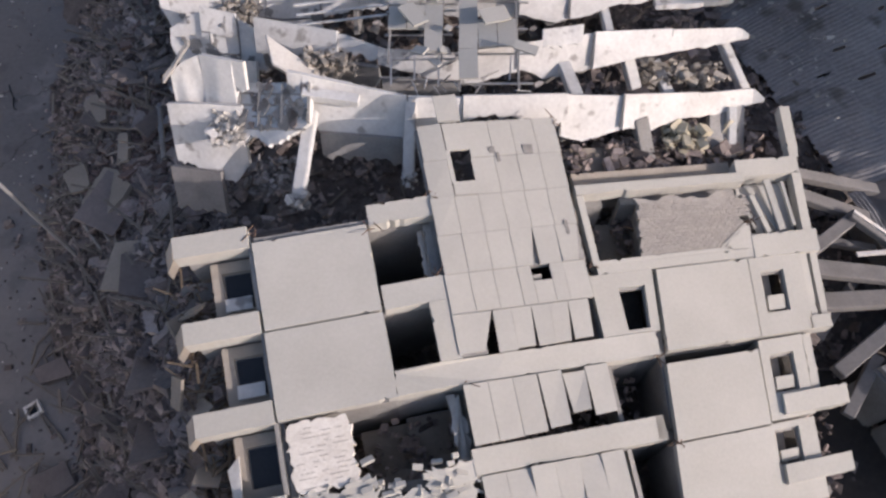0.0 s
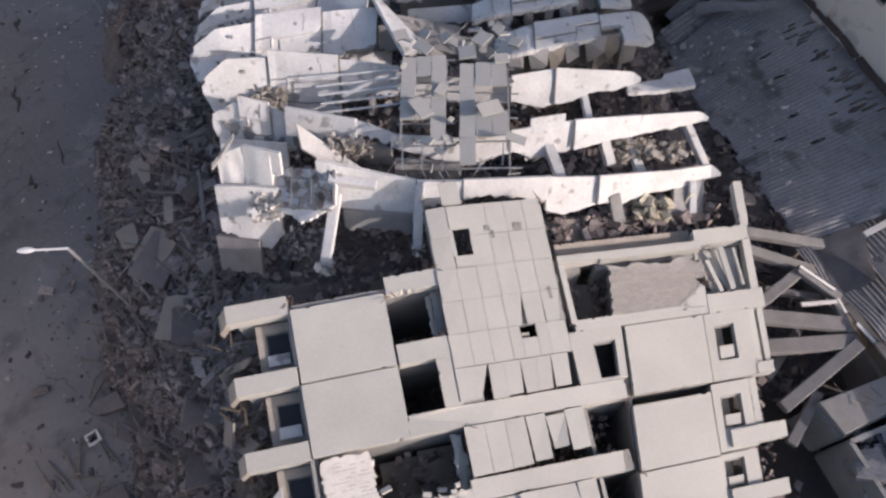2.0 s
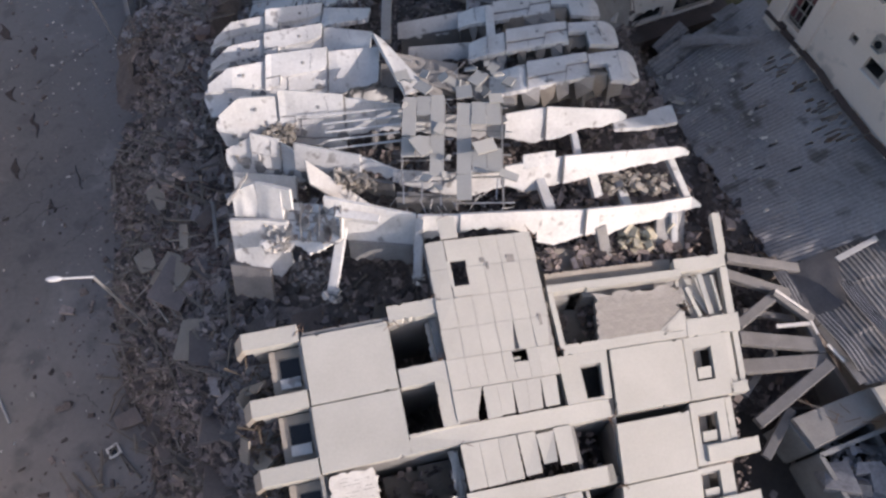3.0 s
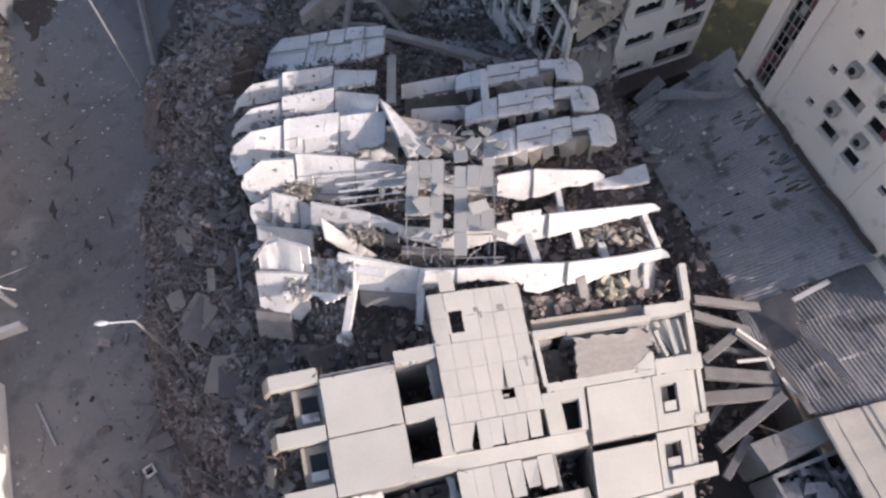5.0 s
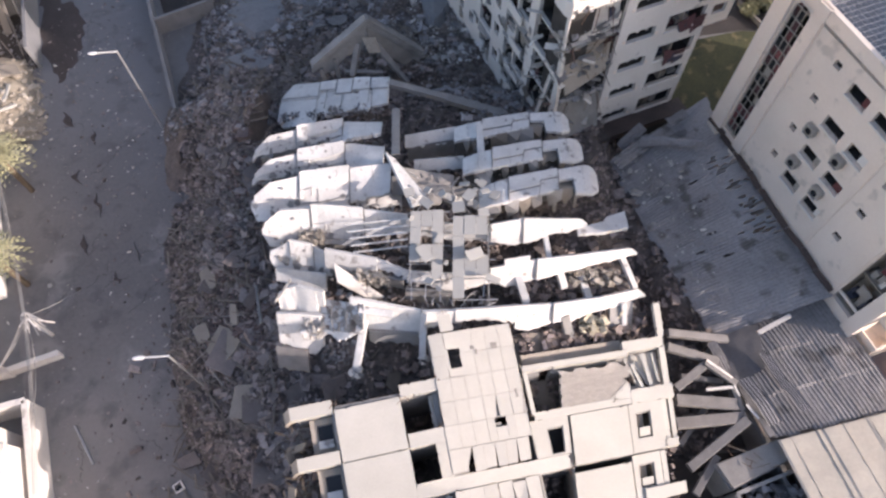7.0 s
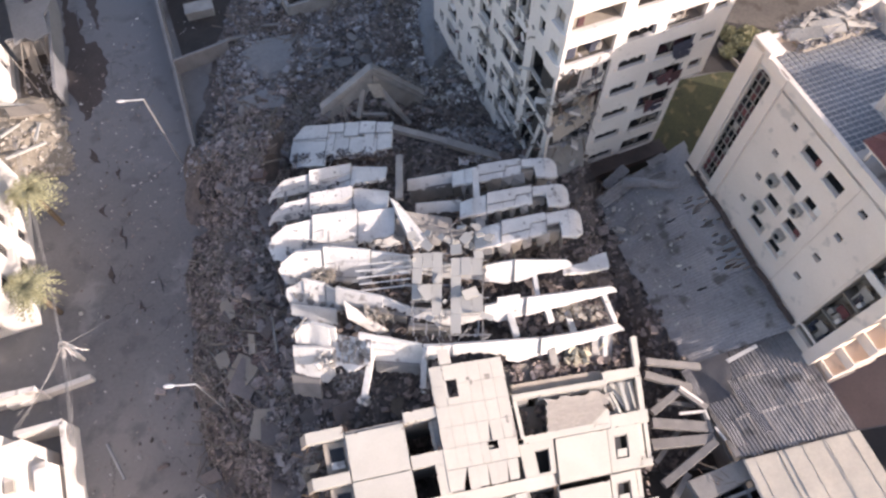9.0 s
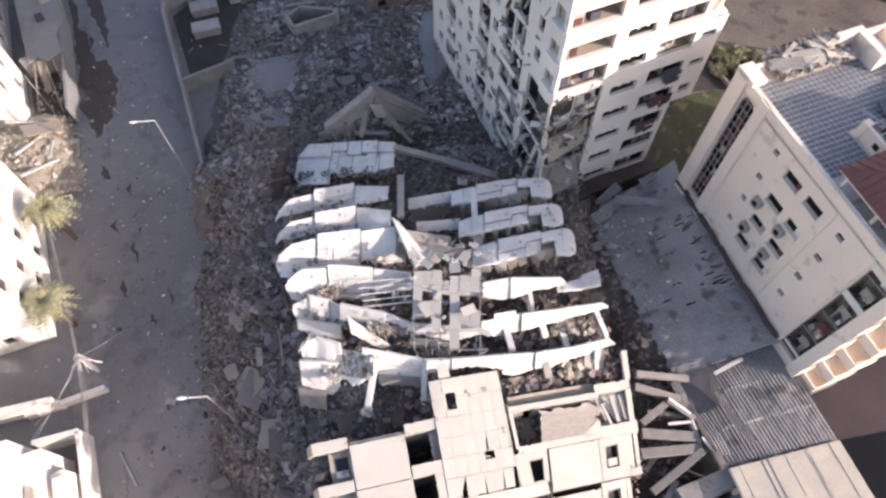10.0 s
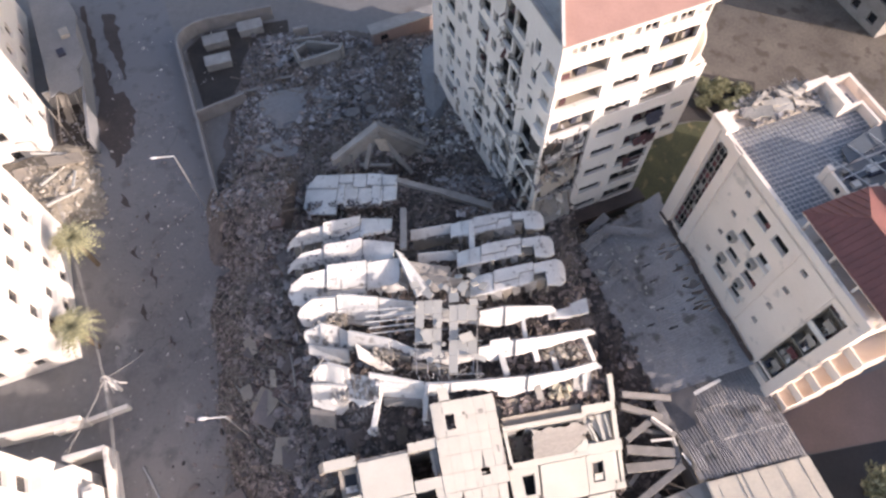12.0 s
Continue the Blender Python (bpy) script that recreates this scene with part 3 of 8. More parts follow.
# broken pale brickwork below the torn panel
ragged_panel("torn_panel", -3.7, -1.2, 1.3, 2.9, 0.25, -0.04, M_PLASTER, "", 0.16, 18)
ragged_panel("torn_panel", -1.1, 1.75, 1.1, 2.35, 0.25, -0.08, M_PLASTER, "", 0.2, 18)
ragged_panel("torn_panel", 0.3, 1.9, 2.3, 2.9, 0.25, -0.02, M_PLASTER, "", 0.1, 12)
for k in range(70):
    u_, v_ = rnd.uniform(-3.6, 1.7), rnd.gauss(2.55, 0.3)
    if v_ > 3.4 - 0.1 * u_:
        continue
    o_ = P(u_, v_, rnd.uniform(-0.25, 0.0))
    bm = bmesh.new()
    box(bm, Matrix.Translation(o_) @ pose(0, 0, 0, rnd.uniform(-25, 25), rnd.uniform(-25, 25), 13 + rnd.choice((0, 0, 90)) + rnd.uniform(-20, 20)), rnd.uniform(.18, .45), rnd.uniform(.1, .2), 0.11)
    link("brick", bm, M_PLASTER, tower)
for k in range(60):      # chipped brick courses showing in the white panel
    u_, v_ = rnd.uniform(-3.5, -1.85), 3.05 + 0.14 * rnd.randint(0, 12)
    slab("scar", u_, u_ + rnd.uniform(.05, .3), v_, v_ + 0.018, 0.02, -0.042, M_BLOCK)

# cladding strip of large tiles over the stair core
def strip_tile(a, b, lift=0.0, cut=0.0, tilt=0.0, name="tile"):
    """One tile of the core strip: column a, row b, both counted from its foot."""
    w0 = 0.03 * b
    u0, u1 = 2.05 + a * 0.825 + w0, 2.05 + (a + 1) * 0.825 - 0.012 + w0
    v0, v1 = 5.95 + b * 1.25, 5.95 + (b + 1) * 1.25 - 0.014
    bm = bmesh.new()
    prism(bm, [P(u0, v0, lift - tilt), P(u1 - cut, v0, lift - tilt), P(u1, v1, lift + tilt), P(u0, v1, lift + tilt)], 0.09)
    return link(name, bm, M_TILE, tower)


for b in range(1, 6):
    for a in range(6):
        if (a, b) in ((1, 5), (1, 4), (3, 1), (4, 1)):
            continue
        slit = (a, b) in ((3, 2), (5, 2))
        strip_tile(a, b, 0.05 + rnd.uniform(0, 0.02) + (0.03 if slit else 0), 0.24 if slit else 0, rnd.uniform(-0.02, 0.02) if slit else rnd.uniform(-0.006, 0.006))
# bottom row: wider tiles sprung apart into wedges
for b0, b1, t0, t1, low, lift in ((2.05, 2.92, 2.07, 3.38, 5.98, 0.05), (3.36, 4.0, 3.42, 4.05, 5.86, 0.1), (4.01, 4.62, 4.06, 4.74, 5.93, 0.06), (4.74, 5.3, 4.75, 5.4, 5.9, 0.09), (5.31, 5.88, 5.41, 6.06, 5.92, 0.06), (6.02, 6.68, 6.07, 6.8, 5.96, 0.05)):
    bm = bmesh.new()
    prism(bm, [P(b0, low, lift), P(b1, low + 0.01, lift), P(t1, 7.17, 0.06), P(t0, 7.17, 0.06)], 0.09)
    link("tile", bm, M_TILE, tower)
slab("tile", 2.99, 3.14, 11.42, 12.5, 0.09, 0.06, M_TILE)
slab("tile", 3.03, 3.85, 10.97, 11.42, 0.09, 0.06, M_TILE)
slab("tile", 3.05, 3.88, 12.5, 13.42, 0.09, 0.06, M_TILE)
slab("tile", 4.56, 5.03, 7.2, 8.44, 0.09, 0.06, M_TILE)
slab("tile", 5.04, 5.7, 7.2, 7.94, 0.09, 0.06, M_TILE)
slab("tile", 5.71, 6.2, 7.2, 8.44, 0.09, 0.07, M_TILE)
slab("tile", 5.05, 5.4, 7.97, 8.2, 0.09, -0.2, M_TILE, tilt=0.08)
slab("tile", 2.95, 3.75, 13.5, 14.4, 0.09, 0.1, M_TILE)
slab("core_wall", 2.1, 3.0, 5.9, 13.4, 0.25, -0.06, M_CONC)
slab("core_wall", 4.0, 7.1, 8.5, 13.4, 0.25, -0.06, M_CONC)
slab("core_wall", 3.0, 4.0, 8.5, 11.35, 0.25, -0.06, M_CONC)
for a in range(6):
    u_ = 1.95 + a * 0.82 + (0.04 if a > 2 else 0)
    bm = bmesh.new()
    v0_ = (3.28, 3.29, 3.32, 3.4, 3.72, 3.55)[a]
    q_ = (0, 0, 0, 0.05, 0.10, 0.02)[a]
    prism(bm, [P(u_ + q_, v0_, 0.06), P(u_ + 0.80 - q_, v0_ + 0.02, 0.06 + q_), P(u_ + 0.81, 5.06 - (0.12 if a == 4 else 0), 0.07), P(u_, 5.06 - (0.12 if a == 4 else 0), 0.07)], 0.09)
    link("tile", bm, M_TILE, tower)
    slab("tile", 1.95 + a * 0.8, 2.74 + a * 0.8, 0.9, 2.4, 0.09, 0.05, M_TILE, tilt=rnd.uniform(-0.08, 0.08))
# a few scars on the cladding
for u, v, du, dv in ((4.75, 12.0, 0.1, 0.3), (4.5, 12.3, 0.22, 0.2), (5.75, 12.2, 0.35, 0.3), (6.6, 9.2, 0.12, 0.6)):
    slab("scar", u, u + du, v, v + dv, 0.05, 0.09, M_ROUGH, "grey scar where the cladding broke", tilt=0.02)

# floors and partitions that stand on edge under the front
for v in (10.5, 7.8, 5.15, 2.5, -0.2, -2.85):
    slab("floor_plate", -6.0, -0.2, v, v + 0.28, 4.6, -0.55, M_CONC)
    slab("floor_plate", -0.2, 8.4, v, v + 0.28, 4.6, -0.55, M_CONC)
    slab("floor_plate", 8.6, 15.2, v, v + 0.28, 3.6, -0.6, M_CONC)
for u in (-3.86, -0.25, 2.0, 7.0, 9.25, 13.1):
    for v in (8.15, 5.48, 2.82, 0.12):
        if u == -0.25 and v == 2.82:
            continue
        slab("partition", u, u + 0.16, v, v + 2.3, 3.8, -0.42, M_CONC)
slab("torn_floor", 7.4, 13.6, 11.05, 13.2, 0.3, -1.5, M_SLABTAN, "dusty tan floor of a torn room")
slab("torn_floor", 7.5, 13.4, 10.97, 11.75, 0.25, -0.6, M_LOGGIA)
slab("torn_floor", 7.6, 9.4, 8.35, 10.5, 0.3, -1.9, M_SLABTAN)
slab("torn_floor", 0.0, 1.9, 2.9, 5.0, 0.3, -2.3, M_SLABTAN)
slab("torn_floor", -1.6, 1.2, 0.6, 4.9, 0.3, -2.6, M_SLABTAN)

# lumps lying in the open bays of the front
def bay_rubble(u0, u1, v0, v1, h, n, mat, label):
    q = np.array([tuple(P(rnd.uniform(u0, u1), rnd.uniform(v0, v1), h + rnd.uniform(-.25, .25))) for _ in range(n)])
    chunks("bay_rubble", q, rng.gamma(1.5, 0.08, n) + 0.06, mat, label)


bm = bmesh.new()
for k in range(300):      # splintered battens and bars in the balconies
    q = P(rnd.uniform(-6.9, -5.3), rnd.uniform(-2.4, 10.2), rnd.uniform(-1.8, -1.15))
    a_ = rnd.uniform(0, math.pi)
    bar(bm, q, q + Vector((math.cos(a_), math.sin(a_), rnd.uniform(-.4, .4))) * rnd.uniform(0.3, 1.1), rnd.uniform(.03, .07), rnd.uniform(.03, .06))
tagged(link("timber_scraps", bm, M_BARK), "dark brown splintered battens in the torn balconies", "rubble", kind="stuff")
# near-black backing sheets stand in for the shade of the rooms behind
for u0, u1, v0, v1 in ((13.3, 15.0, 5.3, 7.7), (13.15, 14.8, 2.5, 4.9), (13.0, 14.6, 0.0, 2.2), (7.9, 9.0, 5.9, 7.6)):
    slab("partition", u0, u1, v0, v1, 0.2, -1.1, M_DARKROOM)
bay_rubble(-6.7, -5.3, -2.5, 10.2, -1.6, 420, M_STREETRUB, "brown rubble in the torn balconies")
bay_rubble(-1.6, 1.9, 0.6, 4.9, -2.2, 260, M_STREETRUB, "brown rubble on the floor of a torn room")
bay_rubble(7.5, 9.3, 8.3, 10.5, -1.7, 110, M_STREETRUB, "brown rubble on the floor of a torn room")
bay_rubble(7.6, 13.0, 11.9, 13.2, -1.2, 300, M_STREETRUB, "brown rubble in a torn corner room")
bay_rubble(2.2, 8.4, 2.6, 5.0, -1.9, 240, M_STREETRUB, "brown rubble behind the cladding")
bay_rubble(15.2, 16.4, -1.0, 10.5, -1.9, 160, M_STREETRUB, "brown rubble in the torn balconies")

# ---- floors standing on edge ----


def along(pts, t):
    """A place at the share t of the length of a line of points."""
    pts = [Vector(p) for p in pts]
    lens = [(b - a).length for a, b in zip(pts, pts[1:])]
    d = t * sum(lens)
    for a, b, l in zip(pts, pts[1:], lens):
        if d <= l + 1e-6:
            return a.lerp(b, d / l)
        d -= l
    return pts[-1]


def plate(name, a, b, way_a, way_b, thick, mat, ragged=0.05):
    """A thick plate from the rim a-b down the ways given at its two ends."""
    a, b, wa, wb = Vector(a), Vector(b), Vector(way_a), Vector(way_b)
    n = (b - a).cross(wa).normalized()
    if n.z < 0:
        n = -n
    bm = bmesh.new()
    lo_a, lo_b = a + wa, b + wb
    foot = [lo_b.lerp(lo_a, k / 6) + (wa * rnd.uniform(-ragged, ragged) if 0 < k < 6 else Vector()) for k in range(7)]
    prism(bm, [a, b] + foot, thick, -n)
    bmesh.ops.bevel(bm, geom=list(bm.edges), offset=0.035, segments=1, affect="EDGES")
    return link(name, bm, mat, tower)


def curve_of(pairs):
    """A smooth function through pairs of place and value."""
    def f(s):
        for (a, va), (b, vb) in zip(pairs, pairs[1:]):
            if s <= b:
                t = (s - a) / max(b - a, 1e-6)
                return va + (vb - va) * t
        return pairs[-1][1]
    return f


def fall(slope, s):
    """The way down a slab at the share s of its rim."""
    return Vector((0, -1.0, -(slope(s) if callable(slope) else slope))).normalized()


def upward(line, drop):
    n = (along(line, 1) - along(line, 0)).cross(drop).normalized()
    return n if n.z > 0 else -n


def ribbon(name, line, s0, s1, start, end, mat=None, slope=1.2, lift=0.0, thick=0.2, seg=14, jag=0.03, sag=0.05, label="", dip=None, edge=0.02):
    """A plate hung from a rim line, between start(s) and end(s) metres down the slope, with a worn lower edge and a slight warp."""
    start = start if callable(start) else curve_of([(0, start), (1, start)])
    end = end if callable(end) else curve_of([(0, end), (1, end)])
    off = rnd.uniform(0, 50)
    top = []
    for i in range(seg + 1):
        s = s0 + (s1 - s0) * i / seg
        drop = fall(slope, s)
        n = upward(line, drop)
        p = along(line, s) + n * lift
        if dip:
            p.z += dip(s)
        a, b = start(s), end(s)
        b = max(b, a + 0.08)
        worn = b + jag * noise.noise(Vector((s * 40, off, 0))) * 3 + jag * noise.noise(Vector((s * 130, off, 4))) * 2
        row = []
        for q in (0.0, 0.3, 0.62, 0.9, 1.0):
            w = a + (b - a) * q if q < 1 else max(worn, a + (b - a) * 0.92)
            warp = sag * noise.noise(Vector((s * 3 + off, w * 0.7, 2)))
            row.append(p + drop * w + n * (warp - (edge if q == 1.0 else 0.0)))
        top.append(row)
    m = len(top[0])
    bm = bmesh.new()
    up_ = [[bm.verts.new(v) for v in row] for row in top]
    lo_ = [[bm.verts.new(v - n * thick) for v in row] for row in top]
    for i in range(seg):
        for j in range(m - 1):
            bm.faces.new((up_[i][j], up_[i + 1][j], up_[i + 1][j + 1], up_[i][j + 1]))
            bm.faces.new((lo_[i][j + 1], lo_[i + 1][j + 1], lo_[i + 1][j], lo_[i][j]))
        bm.faces.new((up_[i][0], lo_[i][0], lo_[i + 1][0], up_[i + 1][0]))
        bm.faces.new((up_[i + 1][m - 1], lo_[i + 1][m - 1], lo_[i][m - 1], up_[i][m - 1]))
    for i in (0, seg):
        for j in range(m - 1):
            bm.faces.new((up_[i][j], up_[i][j + 1], lo_[i][j + 1], lo_[i][j]))
    return link(name, bm, mat or M_WHITE, tower, label)


def rose(line, s, w, slope=1.2, lift=0.0):
    """The round ceiling plate of a lamp that is gone."""
    drop = fall(slope, s)
    n = upward(line, drop)
    p = along(line, s) + drop * w + n * (lift + 0.03)
    bm = bmesh.new()
    bmesh.ops.create_cone(bm, cap_ends=True, segments=12, radius1=0.10, radius2=0.07, depth=0.06, matrix=Matrix.Translation(p) @ n.to_track_quat("Z", "Y").to_matrix().to_4x4())
    link("ceiling_rose", bm, M_CONC, tower)


def seam(line, path, slope, lift, wide=0.035):
    """A dark open joint along a path of (share, metres down) on a slab."""
    pts = [along(line, s) + fall(slope, s) * w + upward(line, fall(slope, s)) * (lift + 0.02) for s, w in path]
    bm = bmesh.new()
    for a, b in zip(pts, pts[1:]):
        bar(bm, a, b, wide * rnd.uniform(0.7, 1.3), 0.05)
    link("dark_joint_strip", bm, M_ROUGH, tower)


def crack(line, s, w, slope, lift, n=9):
    """A thin wandering crack down a slab."""
    path = [(s, 0.02)]
    for k in range(n):
        path.append((path[-1][0] + rnd.uniform(-.005, .007), w * (k + 1) / n))
    seam(line, path, slope, lift - 0.01, 0.013)


def lumps(name, centre, spread, n, size, mat, label):
    c, d = np.array(centre), np.array(spread)
    p = c + rng.uniform(-1, 1, (n, 3)) * d
    chunks(name, p, rng.gamma(1.6, size, n) + 0.05, mat, label)


def west_floor(line, w, slope=1.2, nose=0.13, deep=2.7, tip=1.2, bay=1.0, tail=0.8):
    """A ceiling slab on edge: a first bay cut off aslant at its west end, a raised stepped second bay, a third set back."""
    dip = curve_of([(0, -0.2), (0.34, -0.18), (0.341, 0.0), (1, 0.0)])
    lo = curve_of([(0, tip + 0.4), (0.04, deep * 0.93 * bay), (0.14, deep * bay), (0.34, deep * bay), (0.341, deep), (1, deep)])
    hi = curve_of([(0, tip), (0.012, tip * 0.9), (nose, 0.0), (1, 0.0)])
    ribbon("floor_slab", line, 0.0, 0.335, hi, lo, None, slope, 0.0, 0.25, 26, dip=dip)
    ribbon("floor_slab", line, 0.34, 0.70, 0.0, lo, None, slope, -0.06, 0.25, 20, jag=0.05)
    ribbon("floor_slab", line, 0.705, 1.0, 0.06, curve_of([(0.7, deep * (0.5 + tail / 2)), (0.85, deep * (0.2 + tail * 0.8)), (1, deep * tail)]), None, slope, -0.09, 0.25, 18, jag=0.06)
    step = curve_of([(0, w * 0.92), (0.43, w * 0.92), (0.4305, w * 0.66), (0.66, w * 0.6), (0.70, w * 0.45)])
    ribbon("drop_panel", line, 0.345, 0.695, -0.16, step, None, slope, 0.12, 0.2, 30, 0.02)
    ribbon("drop_panel", line, 0.02, 0.33, curve_of([(0, tip * 0.8), (nose, 0.02), (1, 0.02)]), curve_of([(0, tip + 0.1), (0.1, w * 0.74), (0.27, w * 0.66), (0.272, w * 0.78), (1, w * 0.76)]), None, slope, 0.11, 0.13, 30, 0.012, dip=dip)
    seam(line, [(0.35, w * 0.63), (0.43, w * 0.6), (0.43, w * 0.9)], slope, 0.11, 0.03)
    seam(line, [(0.70, -0.1), (0.70, w * 1.2)], slope, -0.05, 0.03)
    seam(line, [(0.35, w * 1.15), (0.52, w * 1.2), (0.69, w * 1.1)], slope, -0.05, 0.04)
    rose(line, 0.22, w * 0.4, slope, 0.08)
    crack(line, 0.86, w * 0.7, slope, -0.12)
    crack(line, 0.6, w * 0.5, slope, 0.11)
    crack(line, 0.47, deep * 0.9, slope, -0.05)
    rose(line, 0.56, w * 0.3, slope, 0.11)
    drop = fall(slope, 0.5)
    n_ = upward(line, drop)
    for k in range(9):      # plaster fallen from the lower half
        c_, r_ = along(line, rnd.uniform(0.08, 0.95)) + drop * rnd.uniform(w * 0.95, deep * 0.9) - n_ * 0.02, rnd.uniform(0.08, 0.3)
        bm = bmesh.new()
        prism(bm, [c_ + Vector((1, 0, 0)) * r_ * math.cos(q * 0.57) * rnd.uniform(0.5, 1.3) + drop * r_ * math.sin(q * 0.57) * rnd.uniform(0.5, 1.3) for q in range(11)], 0.09, tuple(-n_))
        link("bare_patch", bm, M_ROUGH if k % 3 else M_CONC, tower)
    low = [along(line, s) + drop * (deep - 0.3) + Vector((0, 0.3, dip(s))) for s in (0.05, 0.3, 0.6, 1.0)]
    # grey concrete in place of white paint, for the shade under the slab
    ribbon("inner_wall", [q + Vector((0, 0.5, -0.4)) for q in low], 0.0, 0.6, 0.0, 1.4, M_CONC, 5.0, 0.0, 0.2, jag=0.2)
    for k in range(3):      # cross walls seen between the floors
        s_ = (0.16, 0.50, 0.83)[k] + rnd.uniform(-.03, .03)
        a = along(line, s_) + drop * 0.35 - n_ * 0.3
        bm = bmesh.new()
        prism(bm, [a, a + drop * (deep - 0.4), a + drop * (deep - 0.5) + Vector((0, 1.3, -1.2)), a + Vector((0, 1.5, -1.6))], 0.16, (1, 0, 0))
        link("cross_wall", bm, M_CONC, tower)


def east_floor(line, w, slope=-0.12):
    """The same slab at the east: plain first bay, raised stepped second, and a deeper rounded end bay; torn plates hang below."""
    dip = curve_of([(0, -0.2), (0.1, 0), (0.93, 0), (1, -0.15)])
    lo = curve_of([(0, w * 0.9), (0.2, w * 1.05), (0.66, w * 0.95), (1, w * 0.9)])
    ribbon("floor_slab", line, 0.0, 0.235, 0.0, lo, None, slope, 0.0, 0.25, 16, dip=dip, jag=0.025)
    ribbon("floor_slab", line, 0.24, 0.655, 0.0, lo, None, slope, -0.03, 0.25, 26, jag=0.025)
    end_hi = curve_of([(0.66, 0), (0.9, 0), (0.96, w * 0.1), (0.985, w * 0.25), (1, w * 0.5)])
    ribbon("floor_slab", line, 0.66, 1.0, end_hi, curve_of([(0.66, w * 0.5), (0.78, w * 0.52), (0.785, w * 1.25), (0.93, w * 1.4), (1, w * 1.2)]), None, slope, 0.03, 0.25, 34, dip=dip, jag=0.015)
    ribbon("end_panel", line, 0.66, 0.78, w * 0.53, w * 0.95, M_SLABTAN, slope + 0.3, -0.12, 0.15, 12, jag=0.05)
    step = curve_of([(0, w * 0.62), (0.5, w * 0.58), (0.501, w * 0.34), (0.66, w * 0.32)])
    ribbon("drop_panel", line, 0.245, 0.65, -0.12, step, None, slope, 0.07, 0.12, 28, 0.01)
    seam(line, [(0.24, -0.1), (0.24, w)], slope, 0.02, 0.03)
    seam(line, [(0.25, w * 0.64), (0.5, w * 0.61), (0.502, w * 0.38), (0.65, w * 0.35)], slope, -0.01, 0.05)
    seam(line, [(0.657, -0.1), (0.65, w * 0.95)], slope, 0.02, 0.04)
    seam(line, [(0.5, w * 0.64), (0.48, w)], slope, -0.02, 0.03)
    rose(line, 0.45, w * 0.28, slope, 0.06)
    crack(line, 0.12, w * 0.9, slope, 0.01)
    crack(line, 0.37, w * 0.95, slope, 0.0)
    crack(line, 0.86, w * 0.9, slope, 0.04)
    rose(line, 0.84, w * 0.3, slope, 0.03)
    for k in range(6):      # torn plates that hang from the lower edge
        s_ = (0.05, 0.17, 0.3, 0.42, 0.53, 0.62)[k] + rnd.uniform(-.03, .03)
        a, wd, h_ = along(line, s_) + fall(slope, s_) * (lo(s_) - 0.1) - Vector((0, 0, 0.1)), rnd.uniform(0.5, 1.3), rnd.uniform(0.8, 1.6)
        bm = bmesh.new()
        prism(bm, [a, a + Vector((wd, 0.15, 0)), a + Vector((wd * rnd.uniform(0.6, 1.1), rnd.uniform(-.5, -.1), -h_ * 0.5)), a + Vector((wd * rnd.uniform(0.1, 0.6), rnd.uniform(-.7, -.3), -h_))], 0.14, (0, 1, 0.2))
        link("torn_plate", bm, (M_BLOCK, M_CONC, M_SLABTAN)[k % 3], tower)
    for k in range(4):      # cross walls below the slab
        s_ = (0.1, 0.35, 0.62, 0.8)[k]
        a = along(line, s_) + fall(slope, s_) * (lo(s_) * 0.95) + Vector((0, 0, -0.3))
        bm = bmesh.new()
        prism(bm, [a, a + Vector((0.1, -0.35, -2.0)), a + Vector((0.1, 1.3, -2.6)), a + Vector((0, 1.2, -0.1))], 0.2, (1, 0, 0))
        link("cross_wall", bm, M_CONC, tower)
    # wall below the slab coloured grey to carry its shade
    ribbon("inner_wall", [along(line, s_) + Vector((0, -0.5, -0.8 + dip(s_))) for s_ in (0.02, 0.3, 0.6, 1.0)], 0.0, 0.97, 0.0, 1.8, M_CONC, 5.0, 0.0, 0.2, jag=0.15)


def blade(line, low, seam_at, high=0.14, slope=1.1, under=0.5):
    """A slender floor edge that tapers to the east: pieces end at the seams, every second one lying proud."""
    marks = [0.0] + seam_at + [1.0]
    for k, (a, b) in enumerate(zip(marks, marks[1:])):
        ribbon("floor_slab", line, a + 0.002, b - 0.002, -0.05 * (k % 2), low, None, slope, high * (k % 2), 0.22, max(8, int(30 * (b - a))), 0.025, 0.08)
    for m_ in seam_at:
        seam(line, [(m_, -0.05), (m_ - 0.01, low(m_) * 0.9)], slope, high * 0.6, 0.06)
    drop = fall(slope, 0.5)
    edge = [along(line, s / 8) + drop * (low(s / 8) - 0.15) + Vector((0, 0.15, 0)) for s in range(9)]
    ribbon("edge_beam", edge, 0.02, 0.9, 0.0, curve_of([(0, under), (0.4, under * 0.5), (1, under * 0.3)]), M_CONC, 8.0, -0.02, 0.18, 24, 0.1)


# first floor from the front: a big warped plate at the west with a hole in it, a shredded middle, a long blade to the east
F1 = [(-10.0, 16.5, 11.45), (-8.8, 16.55, 11.6), (-6.6, 15.95, 11.7), (-5.3, 15.7, 11.6), (-3.2, 15.5, 11.2), (-1.2, 15.25, 10.9), (0.8, 15.4, 10.7), (4.6, 15.85, 10.35)]
ribbon("floor_slab", F1[:2], 0.0, 1.0, curve_of([(0, 0.5), (0.5, 0.15), (1, 0)]), curve_of([(0, 1.75), (1, 1.95)]), None, 1.5, 0.0, 0.3, jag=0.04)
